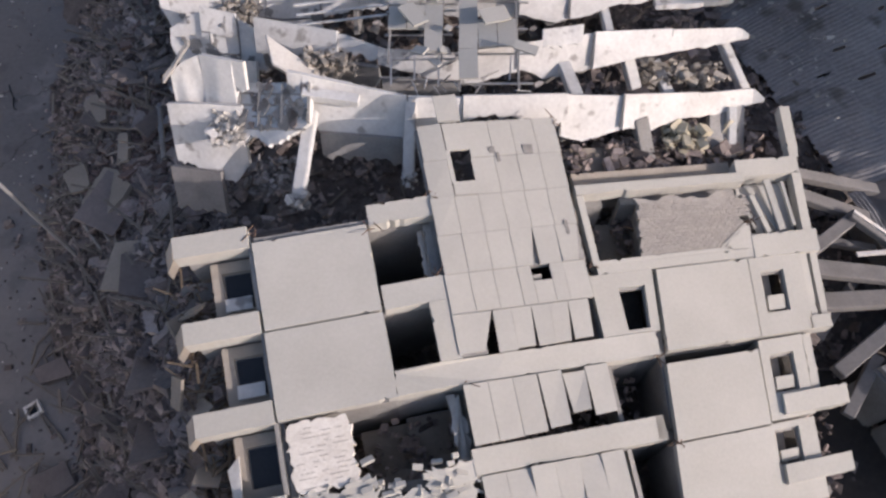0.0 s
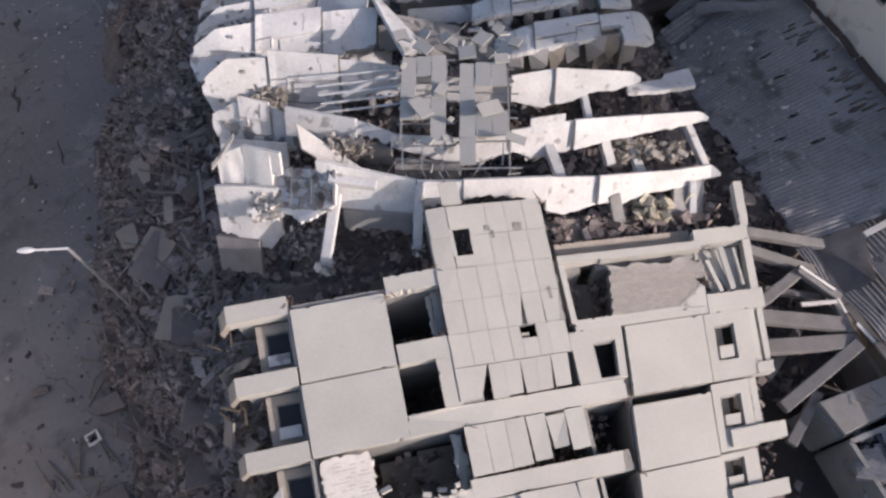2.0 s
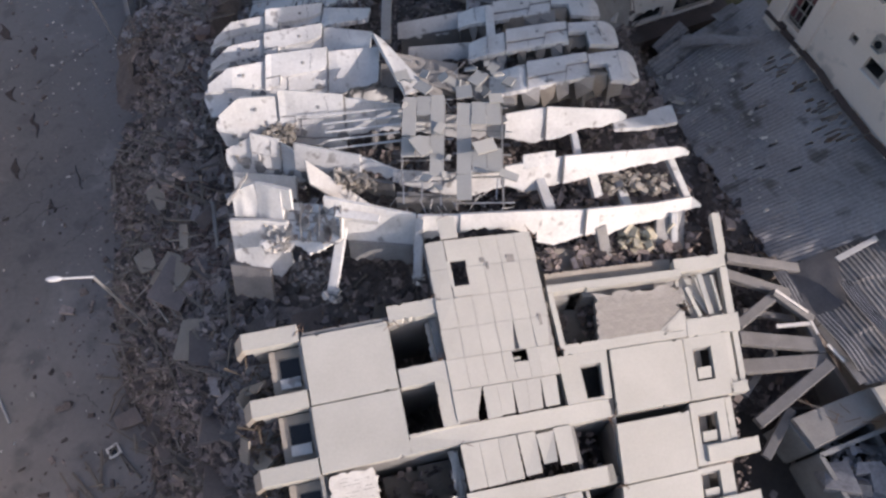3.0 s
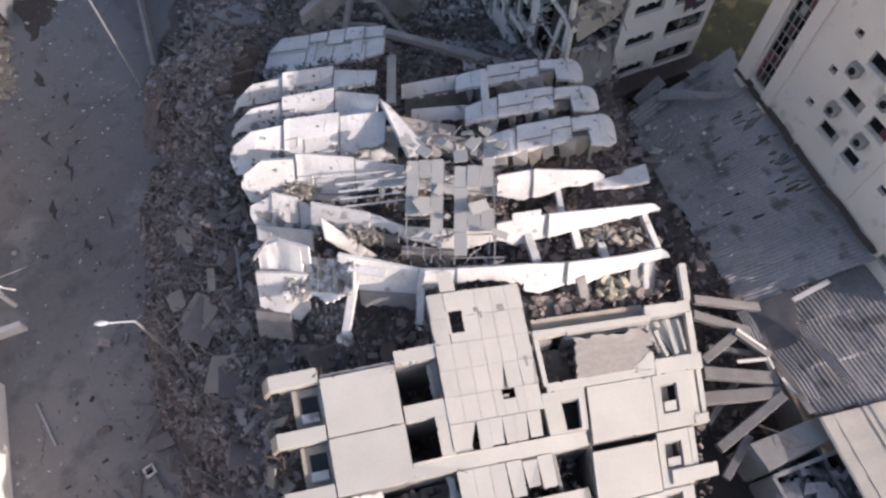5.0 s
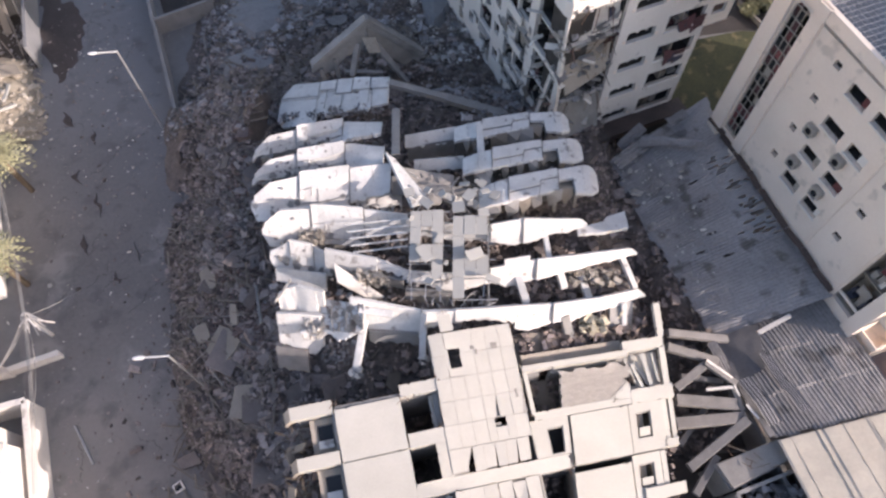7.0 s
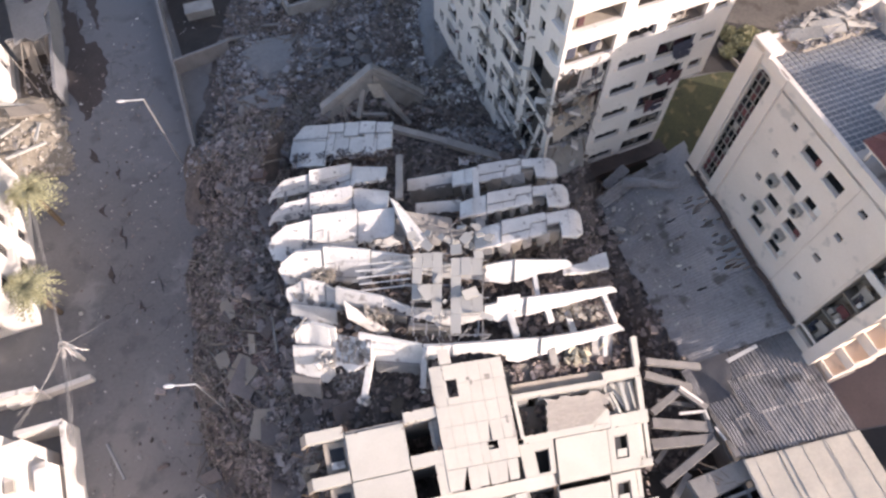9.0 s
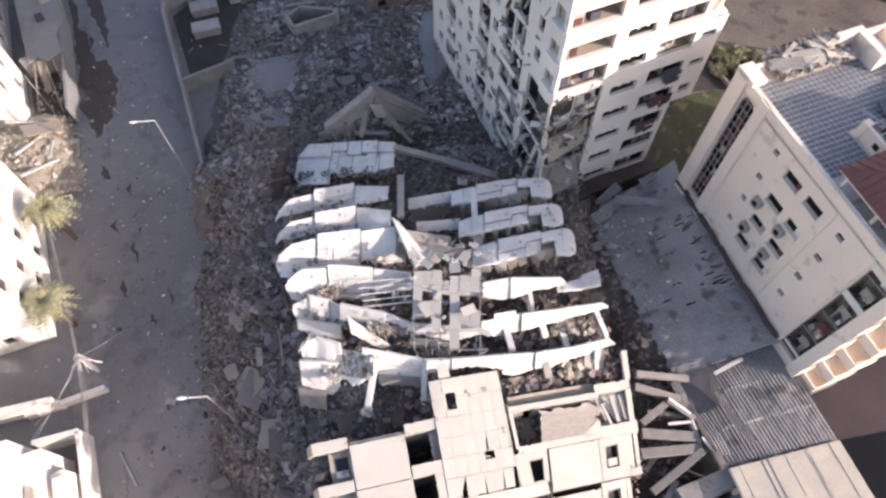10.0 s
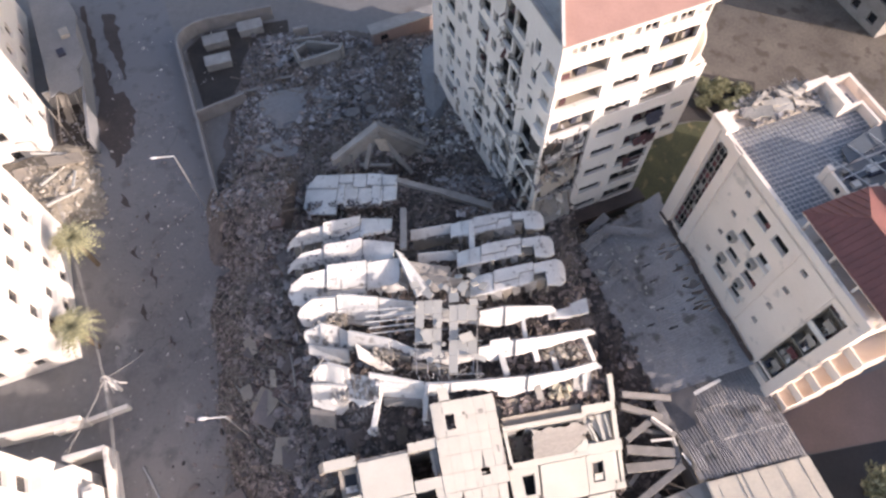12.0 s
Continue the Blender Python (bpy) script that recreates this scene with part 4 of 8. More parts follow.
ribbon("floor_slab", F1[1:3], 0.0, 0.55, 0.0, curve_of([(0, 1.9), (1, 1.8)]), None, 1.5, 0.05, 0.3, jag=0.08)
WP = [(-10.1, 15.2, 10.5), (-8.7, 15.15, 10.55), (-7.35, 15.1, 10.5)]
ribbon("wall_plate", WP, 0.0, 1.0, 0.0, curve_of([(0, 2.2), (0.3, 2.5), (0.55, 3.0), (0.8, 2.95), (1, 2.3)]), None, 1.5, 0.0, 0.25, 22, 0.06)
ribbon("wall_plate", [(-10.4, 13.85, 8.5), (-8.4, 13.5, 8.6)], 0.0, 1.0, 0.0, 1.7, M_BEAM, 1.5, 0.0, 0.25, 16, 0.08)
ribbon("bent_flap", [(-10.05, 15.7, 11.2), (-9.1, 16.75, 12.0)], 0.0, 1.0, -0.1, 0.12, M_CONC, 0.6, 0.05, 0.1)
lumps("hole_rubble", (-7.85, 14.5, 10.05), (0.6, 0.75, 0.3), 260, 0.055, M_LITTER, "tan block rubble spilling from a hole in the ceiling slab")
# torn middle: bared slab with ribs and leftover plaster
ribbon("torn_slab", F1[1:5], 0.08, 0.30, 0.0, 1.0, None, 1.6, 0.03, 0.25, 16, 0.08)
ribbon("torn_slab", F1[1:5], 0.58, 0.98, 0.0, 0.5, None, 1.8, 0.0, 0.25, 20, 0.06)
TP = [(-7.6, 16.15, 10.6), (-4.7, 15.5, 11.35)]
T_DROP = Vector((0, -1.0, -0.35)).normalized()
T_X = (Vector(TP[1]) - Vector(TP[0])).normalized()
T_N = T_X.cross(T_DROP)
T_N = T_N if T_N.z > 0 else -T_N


def torn_at(s_, w_, lift):
    return along(TP, s_) + T_DROP * w_ + T_N * lift


ribbon("torn_slab", TP, 0, 1, 0.0, curve_of([(0, 2.3), (0.3, 2.0), (0.45, 2.4), (0.7, 2.1), (1, 1.5)]), M_WHITE, 0.35, -0.04, 0.2, 30, 0.04, 0.06)
for s_ in (0.02, 0.30, 0.62, 0.97):
    bm = bmesh.new()
    bar(bm, torn_at(s_, 0.0, -0.02), torn_at(s_ + 0.02, rnd.uniform(1.3, 1.9), -0.02), 0.09, 0.1)
    link("slab_rib", bm, M_CONC, tower)
for w_ in (0.4, 0.85, 1.3, 1.75):
    bm = bmesh.new()
    bar(bm, torn_at(rnd.uniform(0, .3), w_, -0.02), torn_at(rnd.uniform(.6, .98), w_ + rnd.uniform(-.12, .12), -0.02), 0.05, 0.06)
    link("slab_rib", bm, M_BLOCK, tower)
for k in range(40):      # dark patches for missing plaster and for shadows on the slab
    s_, w_, r_ = rnd.uniform(0.04, 0.96), rnd.uniform(0.1, 1.8), rnd.uniform(0.08, 0.27)
    c_ = torn_at(s_, w_, 0.03)
    bm = bmesh.new()
    prism(bm, [c_ + T_X * r_ * math.cos(q * 0.524) * rnd.uniform(0.4, 1.3) + T_DROP * r_ * 1.2 * math.sin(q * 0.524) * rnd.uniform(0.4, 1.3) for q in range(12)], 0.06, tuple(-T_N))
    link("bare_patch", bm, (M_CONC, M_ROUGH, M_BEAM, M_PANEL)[k % 4], tower)
lumps("torn_rubble", (-6.3, 13.6, 8.2), (1.1, 0.6, 0.6), 160, 0.06, M_RUBBLE, "grey lumps caught in the torn floor")
bm = bmesh.new()
bar(bm, (-5.0, 15.2, 11.1), (-3.0, 15.0, 10.95), 0.4, 0.3)
link("fallen_beam", bm, M_WHITE, tower)
# plates between the two columns and on to the core
ribbon("floor_slab", F1[3:7], 0.05, 0.655, 0.0, curve_of([(0, 1.2), (0.1, 1.9), (0.3, 2.3), (0.66, 1.9)]), None, 1.5, 0.0, 0.25, 34, 0.12)
ribbon("floor_slab", F1[3:7], 0.665, 1.0, 0.0, curve_of([(0.66, 1.3), (1, 0.8)]), None, 1.5, 0.05, 0.25, 16, 0.08)
# under walls from here on hold their shade in the grey colour
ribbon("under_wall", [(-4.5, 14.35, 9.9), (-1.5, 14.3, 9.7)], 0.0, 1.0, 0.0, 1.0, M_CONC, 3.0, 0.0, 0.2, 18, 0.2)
ribbon("floor_slab", F1[5:], 0.33, 1.0, -0.1, curve_of([(0.3, 0.8), (0.6, 0.6), (0.85, 1.0), (1, 0.9)]), None, 1.2, 0.12, 0.25, 20, 0.08)
blade([(4.4, 15.85, 10.4), (6.8, 16.2, 10.0), (10.3, 17.1, 9.2), (12.6, 17.9, 8.6), (13.05, 17.6, 8.35)],
      curve_of([(0, 1.5), (0.1, 1.7), (0.3, 1.2), (0.36, 1.45), (0.55, 0.95), (0.8, 0.85), (0.94, 0.6), (1, 0.15)]), [0.26, 0.62])
# second floor
west_floor([(-11.34, 20.4, 10.5), (-10.02, 20.25, 10.4), (-8.5, 20.0, 10.2), (-7.3, 19.5, 9.9)], 1.3, 1.2, 0.3, 2.0, 1.0)
ribbon("floor_slab", [(-7.6, 19.6, 10.6), (-4.0, 18.9, 10.5), (-2.3, 18.2, 10.4)], 0.0, 0.62, 0.0, curve_of([(0, 1.4), (0.5, 1.0), (1, 0.7)]), None, 1.2, 0.0, 0.25, 22, 0.06)
ribbon("floor_slab", [(-7.6, 19.6, 10.6), (-4.0, 18.9, 10.5), (-2.3, 18.2, 10.4)], 0.625, 1.0, 0.1, curve_of([(0.6, 0.8), (1, 0.45)]), None, 1.2, -0.08, 0.25, 12, 0.1)
# grey again for shade beneath the second floor
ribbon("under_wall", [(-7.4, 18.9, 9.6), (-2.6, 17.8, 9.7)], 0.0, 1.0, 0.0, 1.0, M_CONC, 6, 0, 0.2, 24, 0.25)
lumps("ledge_rubble", (-4.6, 17.9, 9.7), (1.2, 0.5, 0.2), 160, 0.05, M_SANDRUB, "tan plaster rubble caught on a ledge")
blade([(2.9, 18.35, 10.5), (5.9, 19.05, 10.4), (9.2, 19.7, 10.0), (12.2, 20.4, 9.5), (12.6, 20.2, 9.3)],
      curve_of([(0, 0.9), (0.12, 1.5), (0.3, 1.35), (0.5, 1.0), (0.75, 0.8), (0.95, 0.55), (1, 0.12)]), [0.3, 0.63])
ribbon("loose_panel", [(3.8, 18.9, 10.7), (5.4, 19.2, 10.7)], 0, 1, 0, 0.75, None, 0.9, 0.05, 0.12, 10, 0.1)
# third floor
west_floor([(-11.95, 22.07, 11.2), (-10.84, 22.23, 11.15), (-8.3, 22.55, 11.0), (-4.71, 22.3, 10.9), (-2.41, 22.1, 10.7)], 1.9, 1.3, tail=0.5)
F3E = [(3.0, 21.3, 10.9), (5.1, 21.75, 10.9), (8.9, 22.1, 10.3), (9.3, 21.9, 10.1)]
blade(F3E, curve_of([(0, 1.2), (0.25, 1.75), (0.45, 1.5), (0.62, 1.0), (0.8, 0.85), (0.94, 0.5), (1, 0.12)]), [0.33])
ribbon("floor_slab", [(8.7, 21.9, 9.9), (12.1, 23.3, 9.5)], 0, 1, curve_of([(0, 0.2), (0.55, 0.3), (0.56, 0), (1, 0)]), curve_of([(0, 0.7), (0.5, 1.3), (1, 1.5)]), M_WHITE, -0.25, -0.1, 0.2, 20, 0.03)
# fourth to sixth
west_floor([(-12.95, 24.5, 10.75), (-11.5, 24.7, 10.75), (-9.5, 25.4, 10.6), (-5.95, 25.85, 10.8), (-3.7, 26.4, 10.6)], 1.75, curve_of([(0, 0.5), (0.34, 0.6), (0.7, 0.65), (1, 0.25)]))
west_floor([(-13.5, 26.8, 9.95), (-12.3, 27.1, 9.95), (-10.05, 27.75, 9.95), (-6.7, 28.4, 10.1), (-4.3, 28.3, 9.9)], 1.25, curve_of([(0, 0.6), (0.34, 0.6), (0.7, 0.4), (1, -0.25)]), deep=2.3, bay=0.62)
west_floor([(-14.0, 29.3, 9.3), (-13.1, 29.6, 9.3), (-10.55, 30.35, 9.3), (-7.4, 31.2, 9.05), (-4.7, 31.3, 8.95)], 1.2, curve_of([(0, 0.6), (0.34, 0.6), (0.6, 0.3), (0.75, -0.2), (1, -0.4)]), deep=2.2, bay=0.62)
east_floor([(2.3, 24.6, 10.2), (3.9, 25.0, 10.5), (7.0, 25.8, 10.4), (9.4, 26.5, 10.1), (10.4, 26.8, 9.8)], 1.85)
east_floor([(1.2, 27.1, 10.2), (3.2, 27.6, 10.4), (6.1, 28.3, 10.3), (8.5, 28.8, 10.1), (9.6, 29.1, 9.8)], 1.6)
east_floor([(0.6, 30.5, 9.3), (2.9, 30.9, 9.5), (5.8, 31.6, 9.4), (8.0, 31.9, 9.3), (9.0, 32.0, 9.1)], 1.5)
ribbon("floor_slab", [(-2.2, 27.2, 9.6), (1.3, 27.5, 9.7)], 0, 1, 0, 0.9, None, 1.2, -0.05, 0.2, 14, 0.15)
ribbon("floor_slab", [(-3.0, 29.9, 8.9), (0.7, 30.5, 9.2)], 0, 1, 0, 1.0, None, 1.2, -0.05, 0.2, 14, 0.15)
# grey colour for the shaded face below this slab
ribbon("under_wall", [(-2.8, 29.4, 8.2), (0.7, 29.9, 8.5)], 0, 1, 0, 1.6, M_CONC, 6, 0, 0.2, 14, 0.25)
lumps("ledge_rubble", (-9.6, 24.2, 8.9), (0.7, 0.35, 0.3), 90, 0.06, M_SANDRUB, "tan block rubble under a ceiling edge")
lumps("ledge_rubble", (-8.8, 21.0, 9.6), (0.9, 0.5, 0.3), 130, 0.06, M_SANDRUB, "tan block rubble under a ceiling edge")
lumps("ledge_rubble", (7.0, 31.0, 8.6), (1.4, 0.5, 0.3), 60, 0.07, M_RUBBLE, "grey rubble on the broken floor edge")
for x0_, x1_, y_, z_, n_ in ((-12, -5, 26.6, 10.0, 70), (-12, -5, 29.3, 9.2, 60), (-13, -5, 31.6, 8.8, 60), (3, 9.5, 26.6, 9.6, 80), (2, 9, 29.3, 9.2, 90), (1, 8, 32.2, 8.9, 110)):
    lumps("rim_rubble", ((x0_ + x1_) / 2, y_, z_ - 0.5), ((x1_ - x0_) / 2, 0.5, 0.3), n_, 0.07, M_RUBBLE, "grey rubble lodged behind a slab rim")
# last floor, lying flatter, of jointed panels
F7 = [(-14.3, 39.7, 3.3), (-10.7, 38.8, 4.75), (-7.6, 38.0, 6.05), (-4.6, 37.0, 7.3)]
nose7 = curve_of([(0, 1.7), (0.01, 1.5), (0.10, 0.0), (1, 0.0)])
for a, b, lo_, lf in ((0.0, 0.37, 1.9, 0.0), (0.373, 0.53, 1.2, 0.08), (0.533, 0.68, 1.75, 0.10), (0.683, 0.84, 1.5, 0.16), (0.843, 1.0, 1.3, 0.06)):
    ribbon("floor_slab", F7, a, b, nose7, lo_, None, -0.1, lf, 0.2, 16, 0.015)
for a, b, hi_, lo_, lf in ((0.0, 0.37, 1.92, 5.0, -0.06), (0.373, 0.45, 1.22, 3.4, -0.02), (0.453, 0.60, 1.22, 3.9, 0.0), (0.603, 0.74, 1.77, 3.6, 0.05), (0.743, 0.86, 1.5, 3.5, 0.08), (0.863, 1.0, 1.3, 3.0, 0.0)):
    ribbon("floor_slab", F7, a, b, hi_, curve_of([(0, 4.2), (0.06, 5.0), (a + 0.1, lo_), (1, lo_ * 0.95)]), None, -0.1, lf, 0.2, 12, 0.07)
for path in (((0.0, 1.9), (0.37, 1.88)), ((0.373, 0.1), (0.37, 4.6)), ((0.373, 1.2), (0.53, 1.22), (0.533, 1.75), (0.68, 1.77), (0.683, 1.5), (1.0, 1.3)), ((0.533, 0.1), (0.533, 1.2)), ((0.683, 0.1), (0.68, 1.5)), ((0.843, 0.1), (0.84, 3.0)), ((0.453, 1.25), (0.45, 3.4)), ((0.603, 1.8), (0.6, 3.6))):
    seam(F7, list(path), -0.1, 0.15, 0.05)
for x_, y_, z_ in ((-12.6, 35.4, 4.2), (-10.4, 35.0, 5.1), (-8.4, 34.6, 6.0), (-6.2, 34.2, 6.8)):
    lumps("ledge_rubble", (x_, y_, z_), (1.1, 0.45, 0.25), 90, 0.06, M_RUBBLE, "grey rubble along the lower edge of a fallen floor")
ribbon("end_wall", [(-15.1, 36.9, 2.2), (-14.1, 37.6, 3.4)], 0, 1, 0, 1.6, M_CONC, 3, 0, 0.2, 8, 0.1)
bm = bmesh.new()
bar(bm, (-4.6, 36.4, 7.3), (0.2, 35.6, 6.4), 0.55, 0.45)
link("fallen_beam", bm, M_CONC, tower)
bm = bmesh.new()
bar(bm, (0.0, 35.6, 6.4), (4.6, 34.3, 6.0), 0.7, 0.5)
link("fallen_beam", bm, M_CONC, tower)

# columns that join the floors
for a, b, w_ in (((-4.7, 14.75, 10.7), (-5.2, 12.3, 9.0), 0.45), ((-1.15, 15.2, 10.7), (-1.25, 12.9, 9.2), 0.4), ((7.5, 15.8, 9.2), (8.2, 14.1, 7.4), 0.6), ((11.5, 17.0, 8.5), (11.6, 15.4, 7.3), 0.35),
                 ((7.4, 19.0, 9.2), (7.8, 18.0, 8.4), 0.5), ((11.6, 20.2, 8.9), (12.5, 18.2, 8.0), 0.4), ((4.7, 18.2, 9.6), (5.2, 16.4, 9.4), 0.5), ((6.6, 21.3, 9.6), (6.8, 19.6, 9.4), 0.35),
                 ((2.4, 26.9, 9.9), (3.3, 22.6, 10.0), 0.7), ((-3.7, 32.0, 9.3), (-3.5, 27.6, 9.6), 0.6), ((2.4, 30.4, 9.6), (2.5, 27.6, 9.8), 0.5)):
    bm = bmesh.new()
    bar(bm, a, b, w_, 0.36)
    bmesh.ops.bevel(bm, geom=list(bm.edges), offset=0.04, segments=2, affect="EDGES")
    link("column", bm, M_WHITE if w_ < 0.55 else M_CONC, tower)
# broken head with bent bars on two of them
lumps("broken_end", (-5.2, 12.1, 8.95), (0.35, 0.35, 0.2), 60, 0.06, M_LITTER, "crumbled white end of a concrete column")
lumps("broken_end", (-1.25, 12.8, 9.2), (0.2, 0.3, 0.2), 25, 0.05, M_LITTER, "crumbled white end of a concrete column")

# remains of the core cladding across the standing floors
def loose_strip(xa, xb, ya, yb, za, zb, nx_, ny_, gone, rails):
    pitch = (zb - za) / (yb - ya)
    for i in range(nx_):
        for j in range(ny_):
            if (i, j) in gone:
                continue
            x_, x1 = xa + (xb - xa) * i / nx_, xa + (xb - xa) * (i + 1) / nx_ - 0.025
            y_, y1 = ya + (yb - ya) * (j + 0.04 * i) / ny_, ya + (yb - ya) * (j + 1 + 0.04 * i) / ny_ - 0.03
            zc = za + ((y_ + y1) / 2 - ya) * pitch + rnd.uniform(-0.02, 0.05)
            bm = bmesh.new()
            box(bm, Matrix.Translation(((x_ + x1) / 2, (y_ + y1) / 2, zc)) @ pose(0, 0, 0, math.degrees(math.atan(pitch)) + rnd.uniform(-2, 2), rnd.uniform(-2, 2), rnd.uniform(-1.2, 1.2)), x1 - x_, y1 - y_, 0.08)
            link("tile", bm, M_TILE, tower)
    for x_ in rails:
        bm = bmesh.new()
        bar(bm, (x_, ya - 0.3, za - 0.2), (x_ + 0.05, yb, zb - 0.2), 0.07, 0.1)
        link("cladding_rail", bm, M_CONC, tower)
    for j in range(ny_ + 1):
        t = j / ny_
        bm = bmesh.new()
        bar(bm, (xa - 0.15, ya + (yb - ya) * t, za + (zb - za) * t - 0.3), (xb + rnd.uniform(0.2, 0.6), ya + (yb - ya) * t + rnd.uniform(-.1, .2), za + (zb - za) * t - 0.34), 0.06, 0.06)
        link("cladding_rail", bm, M_METAL, tower)


loose_strip(-2.15, -0.05, 17.3, 22.0, 10.95, 11.35, 3, 4, {(1, 2), (0, 0), (1, 0)}, (-2.1, -0.1))
loose_strip(0.55, 2.75, 16.1, 21.7, 10.95, 11.25, 3, 4, {(1, 0), (2, 0), (1, 2), (2, 2)}, (0.6, 2.75))
for x_, y_, a_, sx, sy in ((-1.2, 18.9, 35, 0.65, 1.15), (-0.3, 20.0, -30, 0.4, 0.7), (1.9, 18.9, 24, 1.1, 0.7), (2.5, 21.9, 8, 0.7, 0.6), (0.9, 22.3, 4, 0.8, 0.8), (-1.2, 22.6, -40, 0.9, 0.6), (1.6, 23.2, 50, 0.8, 0.7), (-2.3, 23.4, 20, 0.7, 0.6), (3.0, 17.2, 70, 0.4, 0.9)):
    bm = bmesh.new()
    box(bm, Matrix.Translation((x_, y_, 11.4)) @ pose(0, 0, 0, rnd.uniform(-6, 9), rnd.uniform(-8, 8), a_), sx, sy, 0.07)
    link("loose_tile", bm, M_TILE, tower)
ribbon("floor_slab", [(-2.6, 18.25, 10.3), (0.4, 18.1, 10.25), (3.0, 18.4, 10.4)], 0, 1, 0.0, curve_of([(0, 0.6), (0.3, 0.9), (0.6, 1.3), (1, 1.0)]), None, 1.1, 0.0, 0.2, 24, 0.06)
ribbon("floor_slab", [(-2.5, 21.9, 10.5), (0.6, 21.6, 10.4), (3.1, 21.4, 10.6)], 0, 1, 0.0, curve_of([(0, 0.9), (0.5, 1.2), (1, 1.1)]), None, 1.2, 0.0, 0.2, 24, 0.06)
ribbon("floor_slab", [(-3.6, 25.6, 10.0), (2.4, 24.4, 10.1)], 0, 1, 0.0, curve_of([(0, 1.3), (0.5, 0.9), (1, 1.4)]), M_BLOCK, 0.6, 0.0, 0.2, 24, 0.12)
for k in range(22):      # small broken tiles about the head of the core
    x_, y_ = rnd.uniform(-2.6, 3.4), rnd.choice((rnd.uniform(22.0, 24.6), rnd.uniform(22.0, 24.6), rnd.uniform(16.6, 21.5)))
    bm = bmesh.new()
    box(bm, Matrix.Translation((x_, y_, 11.1 + rnd.uniform(-.4, .35))) @ pose(0, 0, 0, rnd.uniform(-30, 30), rnd.uniform(-30, 30), rnd.uniform(0, 180)), rnd.uniform(.25, .7), rnd.uniform(.2, .55), 0.07)
    link("loose_tile", bm, M_TILE, tower)
for k in range(5):       # stubs of rails below the tile strips
    x_ = (-2.0, -1.1, -0.2, 0.7, 2.5)[k]
    bm = bmesh.new()
    bar(bm, (x_, 17.4, 10.8), (x_ + rnd.uniform(-.1, .1), 16.5 - rnd.uniform(0, .6), 10.6), 0.06, 0.06)
    link("cladding_rail", bm, M_METAL, tower)
plate("leaning_panel", (-4.1, 27.0, 10.9), (-3.5, 26.7, 10.7), (2.0, -4.5, 0.1), (2.5, -3.3, -0.1), 0.2, M_WHITE, ragged=0.02)
plate("leaning_panel", (-3.2, 26.2, 10.3), (0.6, 26.0, 9.6), (1.5, -2.6, -0.4), (0.2, -2.0, -0.5), 0.2, M_BLOCK, ragged=0.2)
plate("leaning_panel", (-6.95, 18.6, 10.7), (-3.7, 16.9, 9.3), (0.35, -1.2, -0.4), (-0.75, -0.25, -0.1), 0.18, M_LIME, ragged=0.02)
lumps("ledge_rubble", (-4.7, 18.0, 9.95), (0.8, 0.35, 0.3), 160, 0.05, M_SANDRUB, "tan plaster rubble behind a leaning panel")
lumps("core_rubble", (0.4, 24.2, 8.7), (2.4, 1.3, 0.4), 200, 0.10, M_STREETRUB, "grey rubble and torn blocks about the stair core")
for k in range(40):      # bent bars and broken rails about the core
    x_, y_ = rnd.uniform(-2.6, 3.2), rnd.choice((rnd.uniform(21.8, 25), rnd.uniform(15.6, 17.5)))
    bm = bmesh.new()
    pole(bm, (x_, y_, 10.6 + rnd.uniform(-.5, .4)), (x_ + rnd.uniform(-.8, .8), y_ + rnd.uniform(-1.0, 1.0), 10.5 + rnd.uniform(-.8, .4)), 0.03, 0.025, 5)
    link("bent_bar", bm, M_CONC if k % 2 else M_METAL, tower)
ribbon("torn_plate", [(-6.4, 25.3, 9.7), (-3.0, 25.9, 9.7)], 0, 1, 0, curve_of([(0, 1.4), (0.5, 2.2), (1, 2.2)]), None, 0.9, 0, 0.2, 20, 0.2, 0.12)
ribbon("torn_plate", [(-11.0, 19.0, 9.0), (-7.6, 18.4, 9.4)], 0, 1, 0, curve_of([(0, 0.9), (0.5, 1.3), (1, 1.2)]), None, 1.1, 0, 0.2, 20, 0.15, 0.12)
ribbon("torn_plate", [(-2.4, 17.2, 9.8), (0.6, 17.0, 9.8)], 0, 1, 0, 0.8, M_CONC, 2.0, 0, 0.2, 14, 0.2)
# lattice of thin rails left of the core
for k in range(5):
    bm = bmesh.new()
    bar(bm, (-6.4 + 0.15 * k, 21.3 - 0.45 * k, 10.7 - 0.1 * k), (-2.3, 21.7 - 0.45 * k, 10.9 - 0.1 * k), 0.09, 0.05)
    link("cladding_rail", bm, M_WHITE, tower)

lumps("yellow_plaster", (9.4, 15.5, 8.4), (0.8, 0.5, 0.4), 190, 0.07, M_YELLOW, "old yellow plaster lumps in a torn corner room")
lumps("yellow_plaster", (9.8, 18.9, 8.4), (1.6, 0.6, 0.4), 200, 0.08, M_SANDRUB, "tan plaster lumps in a torn corner room")
# torn room at the east end of the first floors: yellow-white plaster lumps and dark hollows
for k in range(34):
    x_, y_ = rnd.uniform(8.0, 12.4), rnd.choice((rnd.uniform(15.6, 17.2), rnd.uniform(18.2, 19.4)))
    bm = bmesh.new()
    box(bm, Matrix.Translation((x_, y_, 7.4 + rnd.uniform(-.6, .7))) @ pose(0, 0, 0, rnd.uniform(-60, 60), rnd.uniform(-60, 60), rnd.uniform(0, 180)), rnd.uniform(.3, 1.0), rnd.uniform(.2, .5), rnd.uniform(.08, .2))
    link("plaster_lump", bm, M_YELLOW if k % 3 == 0 else M_CONC, tower)
